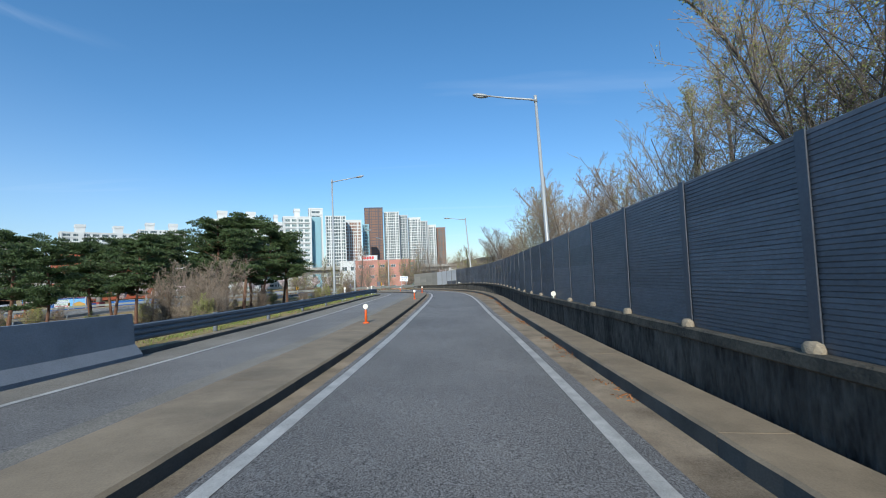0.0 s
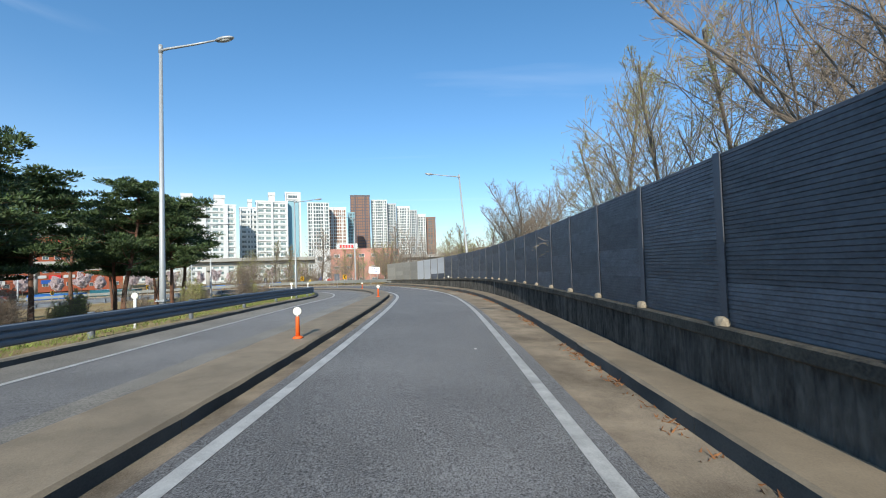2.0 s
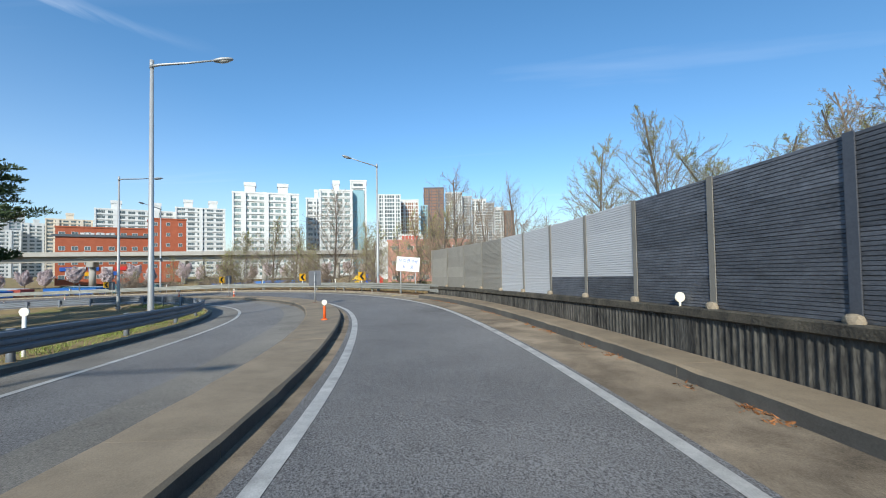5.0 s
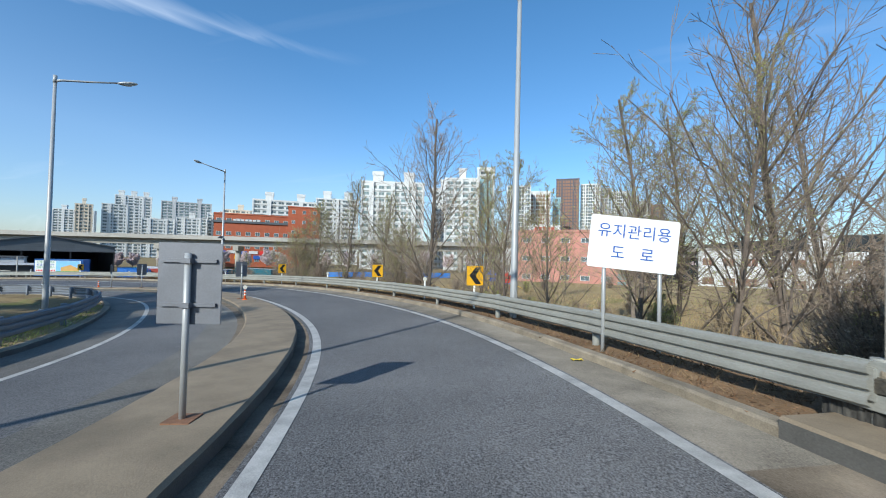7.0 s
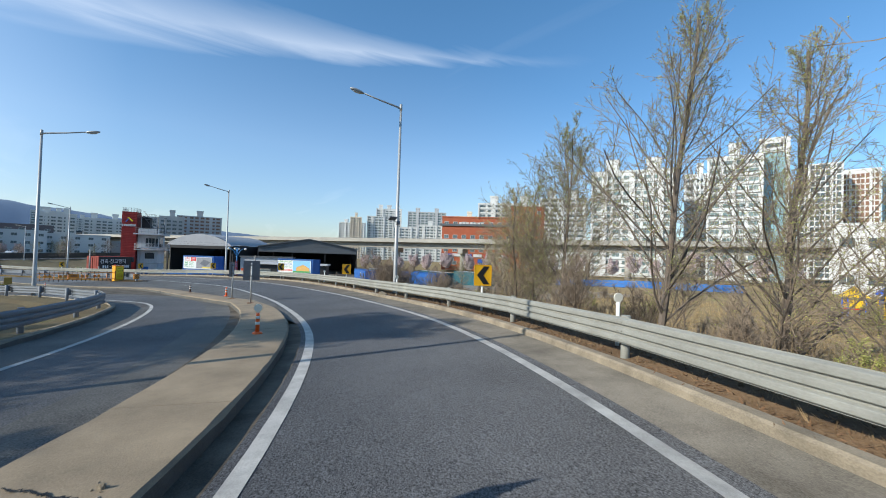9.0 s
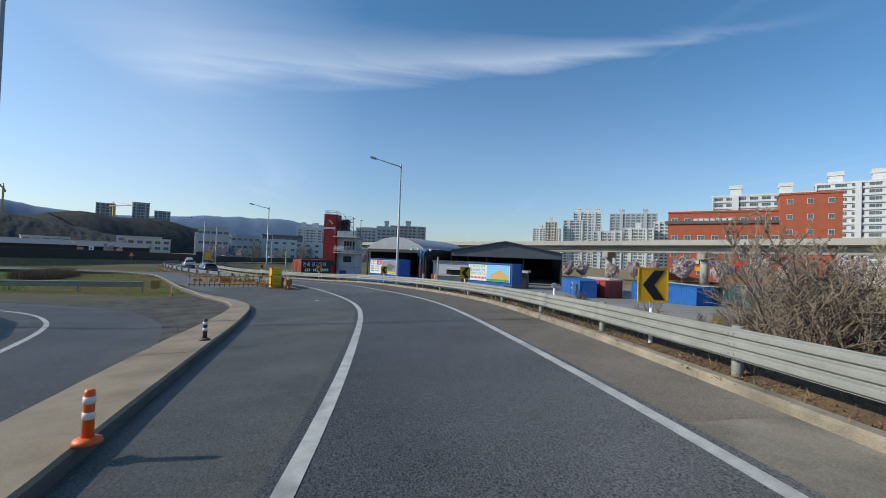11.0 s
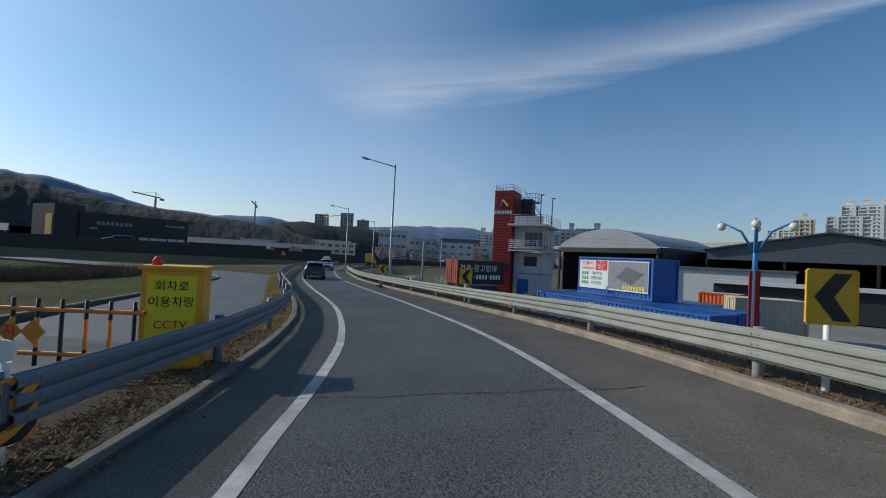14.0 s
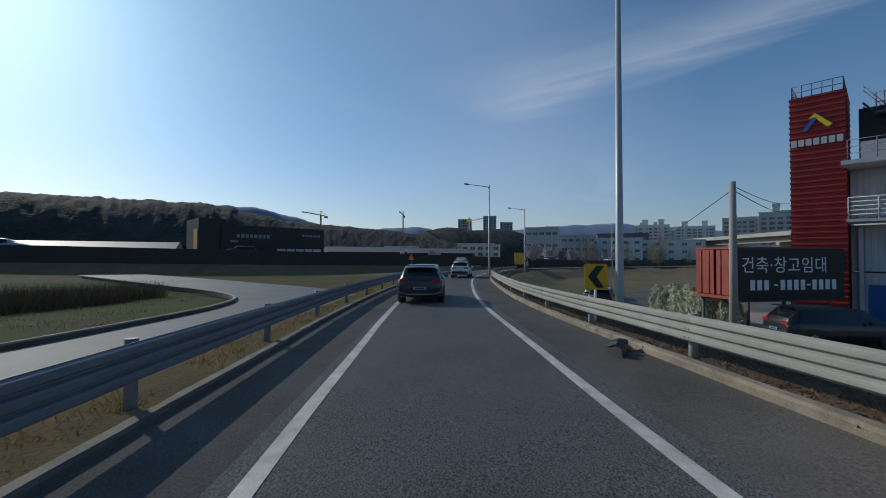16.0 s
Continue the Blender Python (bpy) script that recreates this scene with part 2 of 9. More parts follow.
verge_soil = M("verge_soil", (0.125, 0.082, 0.048), 0.95, var=0.45, scale=1.2, fine=18, bump=1.0, dist=0.04, dull=1.0, spec=0.2)
soil = M("soil", (0.24, 0.170, 0.096), 0.95, var=0.45, scale=0.35, fine=14, bump=0.8, dist=0.05, tint=(0.25, 0.20, 0.105), dull=1.0, spec=0.2, green=(0.105, 0.125, 0.035))

# ---- the lie of the roads ----
ROAD_XY = [(-3.2, -59.9), (-2.7, -49.9), (-2.1, -40.0), (-1.6, -30.0), (-1.1, -20.0), (-0.6, -10.0), (-0.1, -0.0), (0.3, 10.0), (0.5, 20.0), (0.7, 30.0),
           (0.6, 39.9), (-0.2, 50.0), (-2.6, 59.7), (-6.6, 69.1), (-12.7, 77.2), (-20.9, 83.2), (-30.25, 87.2), (-40.2, 88.7), (-50.3, 88.9), (-60.4, 88.2),
           (-70.1, 85.7), (-79.5, 82.0), (-88.0, 76.7), (-97.1, 69.6), (-106.2, 62.5), (-114.3, 56.9), (-122.6, 51.6), (-131.2, 46.9), (-141.0, 42.6),
           (-151.0, 39.4), (-161.5, 37.6), (-179.0, 39.5), (-206.0, 52.5), (-245.0, 76.0)]
ROAD_Z = [1.40, 1.15, 0.90, 0.65, 0.39, 0.14, -0.10, -0.30, -0.47, -0.57, -0.74, -1.01, -1.24, -1.45, -1.73, -1.98, -2.25, -2.59, -2.93, -3.26, -3.60, -3.91,
          -4.26, -4.50, -4.68, -4.74, -4.79, -4.85, -4.91, -4.97, -5.02, -5.08, -5.14, -5.20]
ROAD_BANK = [0.038, 0.038, 0.038, 0.038, 0.038, 0.038, 0.038, 0.031, 0.031, 0.035, 0.036, 0.017, -0.005, -0.025, -0.032, -0.032, -0.034, -0.038, -0.044,
             -0.049, -0.051, -0.042, -0.022, -0.010, -0.005, -0.005, 0.0, 0.0, 0.0, 0.0, 0.0, 0.0, 0.0, 0.0]


def spline(pts, per=16):
    """A centripetal Catmull-Rom curve through rows of numbers; distances are taken in the first two columns."""
    p = np.array(pts, float)
    p = np.vstack([2 * p[0] - p[1], p, 2 * p[-1] - p[-2]])
    out = []
    for i in range(1, len(p) - 2):
        a, b, c, d = p[i - 1:i + 3]
        k = [max(np.hypot(*(v - u)[:2]), 1e-6) ** 0.5 for u, v in ((a, b), (b, c), (c, d))]
        t0, t1, t2, t3 = 0, k[0], k[0] + k[1], sum(k)
        for u in range(per):
            t = t1 + (t2 - t1) * u / per
            a1, a2, a3 = (t1 - t) / k[0] * a + t / k[0] * b, (t2 - t) / k[1] * b + (t - t1) / k[1] * c, (t3 - t) / k[2] * c + (t - t2) / k[2] * d
            b1, b2 = (t2 - t) / (t2 - t0) * a1 + t / (t2 - t0) * a2, (t3 - t) / (t3 - t1) * a2 + (t - t1) / (t3 - t1) * a3
            out.append((t2 - t) / k[1] * b1 + (t - t1) / k[1] * b2)
    out.append(p[-2])
    return np.array(out)


class Line:
    """A curve on the ground, walked by its length s, with offsets o to the right of it."""

    def __init__(self, pts, origin=None, step=0.5):
        c = spline(pts)
        s = np.r_[0, np.cumsum(np.hypot(*np.diff(c[:, :2], axis=0).T))]
        self.s = np.arange(0, s[-1], step)
        self.c = np.stack([np.interp(self.s, s, c[:, k]) for k in range(c.shape[1])], 1)
        t = np.gradient(self.c[:, :2], axis=0)
        self.t = t / np.linalg.norm(t, axis=1)[:, None]
        self.n = np.stack([self.t[:, 1], -self.t[:, 0]], 1)
        if origin is not None:
            self.s = self.s - self.s[np.argmin(np.hypot(*(self.c[:, :2] - origin).T))]

    def at(self, s):
        f = lambda a: np.array([np.interp(s, self.s, a[:, k]) for k in range(a.shape[1])])
        return f(self.c), f(self.t), f(self.n)

    def yaw(self, s):
        t = self.at(s)[1]
        return math.degrees(math.atan2(-t[0], t[1]))

    def near(self, x, y):
        i = int(np.argmin((self.c[:, 0] - x) ** 2 + (self.c[:, 1] - y) ** 2))
        d = np.array([x, y]) - self.c[i, :2]
        return self.s[i] + d @ self.t[i], d @ self.n[i]


LANE = Line([(*xy, z, b) for xy, z, b in zip(ROAD_XY, ROAD_Z, ROAD_BANK)], (-0.1, 0.0))


def crown(o, bank):
    """How far sideways the lane's cross fall goes on: not past the island where the lane falls outwards."""
    return max(-3.3 if bank > 0 else -9.0, min(9.0, o))


def P(s, o, up=0.0):
    """A point on the ramp's surface: metres along it, to the right of the lane's middle, and above."""
    c, t, n = LANE.at(s)
    return Vector((c[0] + n[0] * o, c[1] + n[1] * o, c[2] - c[3] * crown(o, c[3]) + up))


def surface(x, y):
    """The height of the ramp's surface, carried on sideways."""
    s, o = LANE.near(x, y)
    c = LANE.at(s)[0]
    return c[2] - c[3] * crown(o, c[3])


def knots(s, *pairs):
    return float(np.interp(s, [p[0] for p in pairs], [p[1] for p in pairs]))

# ---- helpers for meshes ----


def mesh_of(name, bm):
    me = bpy.data.meshes.new(name)
    bm.to_mesh(me)
    bm.free()
    return me


def thing(name, label, category, loc=(0, 0, 0), yaw=0.0, group="", kind=""):
    """An Empty at the base of a thing, to carry its parts."""
    ob = new(name)
    ob.empty_display_size = 0.2
    ob.matrix_world = pose(*loc, 0, 0, yaw)
    return tagged(ob, label, category, group, kind)


def part(name, bm, mat, parent=None, label="", smooth=False):
    """Links a bmesh, or a mesh, as one mesh object under a thing or a part."""
    me = bm if isinstance(bm, bpy.types.Mesh) else mesh_of(name, bm)
    if mat and not me.materials:
        for m in mat if isinstance(mat, (list, tuple)) else [mat]:
            me.materials.append(m)
    if smooth:
        me.polygons.foreach_set("use_smooth", [True] * len(me.polygons))
    ob = new(name, me)
    if parent:
        ob.parent = parent
    return tagged(ob, label)


def quads(name, verts, faces, mat, parent=None, label="", smooth=False):
    me = bpy.data.meshes.new(name)
    me.from_pydata([tuple(v) for v in verts], [], faces)
    me.update()
    return part(name, me, mat, parent, label, smooth)


def box(bm, c, size, yaw=0.0, mi=0, rx=0.0, ry=0.0, bevel=0.0):
    """A box by its middle, size and turn."""
    g = bmesh.ops.create_cube(bm, size=1.0, matrix=pose(*c, rx, ry, yaw) @ Matrix.Diagonal((*size, 1)))
    fs = {f for v in g["verts"] for f in v.link_faces}
    for f in fs:
        f.material_index = mi
    if bevel:
        es = list({e for v in g["verts"] for e in v.link_edges})
        bmesh.ops.bevel(bm, geom=es, offset=bevel, segments=2, affect="EDGES")
    return g["verts"]


def tube(bm, pts, radii, n=8, mi=0, caps=True):
    """A round bar through points, with a radius at each."""
    pts = [Vector(p) for p in pts]
    rings = []
    for i, p in enumerate(pts):
        d = (pts[min(i + 1, len(pts) - 1)] - pts[max(i - 1, 0)]).normalized()
        a = d.orthogonal().normalized() if i == 0 else (rings_a - d * rings_a.dot(d)).normalized()
        rings_a = a
        b = d.cross(a)
        r = radii[i] if isinstance(radii, (list, tuple)) else radii
        rings.append([bm.verts.new(p + (a * math.cos(2 * math.pi * k / n) + b * math.sin(2 * math.pi * k / n)) * r) for k in range(n)])
    for u, v in zip(rings, rings[1:]):
        for k in range(n):
            f = bm.faces.new((u[k], u[(k + 1) % n], v[(k + 1) % n], v[k]))
            f.material_index, f.smooth = mi, True
    if caps:
        for ring, flip in ((rings[0], True), (rings[-1], False)):
            f = bm.faces.new(ring[::-1] if flip else ring)
            f.material_index = mi


def disc(bm, c, r, depth, axis="Y", n=20, mi=0):
    d = {"X": (1, 0, 0), "Y": (0, 1, 0), "Z": (0, 0, 1)}[axis]
    c = Vector(c)
    tube(bm, [c - Vector(d) * depth / 2, c + Vector(d) * depth / 2], r, n, mi)


def sweep(name, section, s0, s1, mat, step=1.0, parent=None, closed=False, label="", smooth=False, at=None):
    """A section of (o, up) pairs, or a function of s that gives them, carried along the ramp."""
    at = at or P
    ss = np.linspace(s0, s1, max(2, int(round((s1 - s0) / step)) + 1))
    rows = [[at(s, o, u) for o, u in (section(s) if callable(section) else section)] for s in ss]
    n = len(rows[0])
    verts = [v for r in rows for v in r]
    faces = []
    for i in range(len(rows) - 1):
        for k in range(n if closed else n - 1):
            a, b = i * n + k, i * n + (k + 1) % n
            faces.append((a, b, b + n, a + n))
    if closed:
        faces += [tuple(range(n))[::-1], tuple(range((len(rows) - 1) * n, len(rows) * n))]
    return quads(name, verts, faces, mat, parent, label, smooth)


def setting(ob, label, category):
    return tagged(ob, label, category, kind="structure")

# ---- ground, roads, kerbs ----
def right_kerb(s):
    return knots(s, (-60, 2.5), (8, 2.5), (19, 2.7), (33, 3.13), (44, 3.3), (52, 3.32), (68, 3.02), (77, 2.75), (84, 2.85), (112, 2.95), (121, 3.6), (130, 3.98), (146, 4.05), (160, 3.8), (178, 3.35), (215, 3.1), (330, 3.1))


def left_kerb(s):
    return knots(s, (146, -2.95), (151, -3.02), (158, -2.86), (163, -2.98), (170, -3.2), (178, -3.38), (330, -3.4))


def rail_left(s):
    return knots(s, (146, -3.74), (150, -3.52), (158, -3.30), (163, -3.42), (170, -3.64), (178, -3.82), (330, -3.84))


def rail_right(s):
    return right_kerb(s) + knots(s, (74, 0.68), (84, 0.38))


# the lane that runs the other way round the loop, and the closed service road
OPP = Line([(*P(s, knots(s, (-60, -4.95), (50, -4.95), (76, -5.2), (100, -5.3)))[:2], 0) for s in range(-60, 101, 10)] + [(-45.0, 83.4, 0), (-51.0, 81.2, 0), (-56.5, 78.2, 0), (-60.5, 73.8, 0), (-62.6, 68.0, 0), (-63.5, 60.0, 0), (-63.9, 45.0, 0), (-64.0, 20.0, 0), (-64.0, -20.0, 0)])
SERV = Line([(-76.5, 76.3, 0), (-80.0, 73.9, 0), (-86.0, 69.7, 0), (-93.0, 65.0, 0), (-99.0, 60.8, 0), (-103.6, 56.6, 0), (-105.8, 51.0, 0), (-106.4, 42.0, 0), (-106.8, 30.0, 0), (-107.0, 10.0, 0)])


def on(line):
    def at(s, o, up=0.0):
        c, t, n = line.at(s)
        x, y = c[0] + n[0] * o, c[1] + n[1] * o
        return Vector((x, y, surface(x, y) + up))
    return at


def smoothstep(x):
    x = np.clip(x, 0, 1)
    return x * x * (3 - 2 * x)


def build_ground():
    """One sheet out to the horizon: high beside the ramp, low in the yard and the fields."""
    g = np.r_[-4000, -2500, -1500, -900, -600, -420, np.arange(-330, -170, 12), np.arange(-170, 60, 1.6), np.arange(60, 160, 10), 200, 300, 450, 700, 1200, 2200, 4000]
    h = np.r_[-4000, -2500, -1500, -900, -600, -380, -240, np.arange(-160, -30, 10), np.arange(-30, 130, 1.6), np.arange(130, 280, 10), 340, 450, 700, 1200, 2200, 4000]
    X, Y = np.meshgrid(g, h)
    xs, ys = X.ravel(), Y.ravel()
    z = np.empty(len(xs))
    cx, cy, cz, cb = LANE.c[::4, 0], LANE.c[::4, 1], LANE.c[::4, 2], LANE.c[::4, 3]
    nx, ny, ls = LANE.n[::4, 0], LANE.n[::4, 1], LANE.s[::4]
    ox, oy = OPP.c[::6, 0], OPP.c[::6, 1]
    for a in range(0, len(xs), 4000):
        x, y = xs[a:a + 4000, None], ys[a:a + 4000, None]
        d2 = (x - cx) ** 2 + (y - cy) ** 2
        i = d2.argmin(1)
        d = np.sqrt(d2[np.arange(len(i)), i])
        o = (x[:, 0] - cx[i]) * nx[i] + (y[:, 0] - cy[i]) * ny[i]
        s = ls[i]
        w = 1 / (d2 + 6.0) ** 1.6
        mean = (w * cz).sum(1) / w.sum(1)
        road = cz[i] - cb[i] * np.clip(o, np.where(cb[i] > 0, -3.3, -9.0), 9)
        left = np.minimum(road, mean + 0.1)
        dopp = np.sqrt(((x - ox) ** 2 + (y - oy) ** 2).min(1))
        # left of the ramp the land runs level inside the loop; right of it, it drops
        k_in = smoothstep((np.abs(o) - 9) / 12)
        inner = road * (1 - k_in) + (mean - 0.4) * k_in
        edge = np.interp(s, [-60, 60, 72, 78, 120, 150, 250], [9, 9, 7.0, 4.6, 4.8, 5.2, 5.0])
        low = np.interp(s, [-60, 60, 75, 100, 128, 150, 175, 250], [-0.2, -1.4, -3.6, -4.3, -4.6, -6.0, -6.5, -6.5])
        k_out = smoothstep((o - edge) / np.interp(s, [-60, 70, 80, 250], [14, 10, 6, 5]))
        outer = road * (1 - k_out) + low * k_out
        v = np.where(o > 0, outer, inner) - 0.14
        far = smoothstep((d - 70) / 160)
        v = v * (1 - far) - 5.6 * far
        # beneath all paving the ground keeps clear of it
        v = np.where((dopp < 5.2) & (o < 0), np.minimum(v, road - 0.14), v)
        z[a:a + 4000] = v
    rng = np.random.default_rng(3)
    verts = np.stack([xs, ys, z], 1)
    W = len(g)
    faces = [(r * W + c, r * W + c + 1, (r + 1) * W + c + 1, (r + 1) * W + c) for r in range(len(h) - 1) for c in range(W - 1)]
    ob = quads("ground", verts, faces, soil, smooth=True)
    for m in (grass_soil, asphalt_grey, asphalt_old):
        ob.data.materials.append(m)
    for p in ob.data.polygons:
        x, y = p.center[:2]
        if -125 < x < -71 and 10 < y < 76:
            p.material_index = 1
        elif -160 < x < -86 and 62 < y < 136:
            p.material_index = 2 if y > 82 else 3
    setting(ob, "dry spring earth with brown grass and thin new green", "ground")
    return g, h, z.reshape(len(h), W)


GX, GY, GZ = build_ground()


def ground_z(x, y):
    i = int(np.clip(np.searchsorted(GX, x) - 1, 0, len(GX) - 2))
    j = int(np.clip(np.searchsorted(GY, y) - 1, 0, len(GY) - 2))
    u, v = (x - GX[i]) / (GX[i + 1] - GX[i]), (y - GY[j]) / (GY[j + 1] - GY[j])
    return float((GZ[j, i] * (1 - u) + GZ[j, i + 1] * u) * (1 - v) + (GZ[j + 1, i] * (1 - u) + GZ[j + 1, i + 1] * u) * v)


def build_roads():
    setting(sweep("road_ramp", lambda s: [(-2.0, 0), (-1.0, 0), (0, 0), (1.0, 0), (2.0, 0)], -60, 139, asphalt, 1.0), "dark grey asphalt ramp lane", "road")
    setting(sweep("road_ramp", lambda s: [(-2.0, 0), (-1.0, 0), (0, 0), (1.0, 0), (2.0, 0)], 139, 330, asphalt_pale, 1.0), "paler worn asphalt of the ramp lane", "road")
    setting(sweep("road_shoulder", lambda s: [(2.0, 0), ((2.0 + right_kerb(s)) / 2, 0.0), (right_kerb(s) + 0.05, 0.0)], -60, 73, asphalt_dust, 1.0), "dusty grey-brown hard shoulder beside the lane", "road")
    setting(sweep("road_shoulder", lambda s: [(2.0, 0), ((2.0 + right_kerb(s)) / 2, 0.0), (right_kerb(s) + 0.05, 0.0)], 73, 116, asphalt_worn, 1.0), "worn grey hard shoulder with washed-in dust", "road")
    setting(sweep("road_shoulder", lambda s: [(2.0, 0), ((2.0 + right_kerb(s)) / 2, 0.0), (right_kerb(s) + 0.05, 0.0)], 116, 330, asphalt_brown, 1.0), "grey-brown asphalt hard shoulder", "road")
    setting(sweep("road_gutter", lambda s: [(-2.32, 0.0), (-2.0, 0)], -60, 104, asphalt_dust, 1.0), "dusty strip between line and island", "road")
    # painted edge lines
    left = lambda s: knots(s, (0, -1.82), (29, -1.73), (44, -1.72), (74, -1.85), (90, -1.82), (138, -1.78), (148, -1.82), (153, -1.62), (160, -1.52), (166, -1.64), (171, -1.73), (178, -1.8))
    right = lambda s: knots(s, (4, 1.71), (29, 1.68), (44, 1.80), (74, 1.88), (90, 1.70), (106, 1.75), (137, 1.87), (171, 1.65))
    for name, f in (("line_left", left), ("line_right", right)):
        setting(sweep(name, lambda s: [(f(s) - 0.085, 0.006), (f(s) + 0.085, 0.006)], -60, 330, line_paint, 1.0), "worn white painted edge line on the asphalt", "road marking")
    at = on(OPP)
    e = OPP.s[-1]
    setting(sweep("road_opposite", [(o, 0.0) for o in (-1.25, -0.5, 0.1, 0.7)], 0, e, asphalt_lane, 1.5, at=at), "grey asphalt lane of the opposite direction", "road")
    setting(sweep("road_opposite_edge", [(-2.45, 0.0), (-1.8, 0.0), (-1.25, 0.0)], 0, e, asphalt_old, 1.5, at=at), "worn grey asphalt edge beyond the line", "road")
    setting(sweep("road_opposite_gutter", [(0.7, 0.0), (1.1, 0.0), (1.52, 0.0)], 0, e, asphalt_old, 1.5, at=at), "worn asphalt between wheel track and gutter", "road")
    setting(sweep("road_opposite_gutter", [(1.52, 0.0), (1.7, 0.0), (1.9, 0.0)], 0, e, asphalt_dust, 1.5, at=at), "dusty asphalt strip along the island", "road")
    setting(sweep("line_opposite", [(-1.27, 0.006), (-1.14, 0.006)], 0, e, line_paint, 1.0, at=at), "thin white painted edge line", "road marking")
    at = on(SERV)
    setting(sweep("road_service", [(o, -0.004) for o in (-2.9, -1.5, 0, 1.5, 2.6)], 0, SERV.s[-1], asphalt_grey, 1.5, at=at), "pale grey closed service road", "road")


FIELD = Line([(-41.5, 86.05, 0), (-48.0, 84.7, 0), (-55.0, 83.3, 0), (-60.5, 81.8, 0), (-64.5, 79.8, 0), (-71.0, 75.4, 0), (-77.0, 71.5, 0), (-84.0, 67.3, 0), (-90.5, 63.4, 0), (-96.0, 59.8, 0), (-99.6, 57.0, 0), (-101.6, 54.2, 0), (-102.6, 50.0, 0), (-103.0, 40.0, 0), (-103.4, 20.0, 0)])


def build_junction():
    """The wide paving between the lane and the island, where the service road leaves."""
    rows = []
    ss = np.arange(104, 153.1, 1.0)
    f0 = FIELD.near(*P(104, -2.3)[:2])[0]
    f1 = FIELD.near(-79.0, 70.3)[0]
    for k, s in enumerate(ss):
        a = P(s, -2.0)
        u = k / (len(ss) - 1)
        c, t, n = FIELD.at(f0 + (f1 - f0) * u)
        lim = knots(s, (104, 0.0), (147, 0.0), (153, 1.0))
        right = P(s, -2.0 - 2.4 * lim)
        for j in range(7):
            q = j / 6
            x, y = right[0] * (1 - q) + c[0] * q, right[1] * (1 - q) + c[1] * q
            rows.append((x, y, surface(x, y) - (0.0 if s < 147 else 0.002)))
    faces = [(i * 7 + j, i * 7 + j + 1, (i + 1) * 7 + j + 1, (i + 1) * 7 + j) for i in range(len(ss) - 1) for j in range(6)]
    setting(quads("road_junction", rows, [f[::-1] for f in faces], asphalt_old), "wide old grey asphalt with cracks beside the ramp", "road")


def slab_row(name, label, category, edges, s0, s1, length, height, mat, skirt, gap=0.006, parts="slab", at=P):
    """A raised row of cast slabs with open joints: edges(s) gives its two sides."""
    top = thing(name, label, category, kind="structure")
    s = s0
    rng = random.Random(7)
    while s < s1 - 0.3:
        e = min(s + length, s1)
        bm = bmesh.new()
        n = max(2, int((e - s) / 0.4) + 1)
        rows = []
        lift = height + rng.uniform(-0.003, 0.003)
        for k in range(n):
            q = s + (e - gap - s) * k / (n - 1)
            a, b = edges(q)
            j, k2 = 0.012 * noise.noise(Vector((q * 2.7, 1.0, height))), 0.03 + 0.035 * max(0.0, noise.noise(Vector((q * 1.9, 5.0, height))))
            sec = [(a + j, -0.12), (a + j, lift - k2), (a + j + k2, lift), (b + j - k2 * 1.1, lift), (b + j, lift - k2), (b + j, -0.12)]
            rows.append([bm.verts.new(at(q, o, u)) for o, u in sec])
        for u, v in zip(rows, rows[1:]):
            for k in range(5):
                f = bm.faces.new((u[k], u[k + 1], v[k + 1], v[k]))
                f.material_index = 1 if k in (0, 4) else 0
        bm.faces.new(rows[0][::-1])
        bm.faces.new(rows[-1])
        bmesh.ops.recalc_face_normals(bm, faces=bm.faces)
        part(parts, bm, [mat, skirt], top)
        s = e
    return top


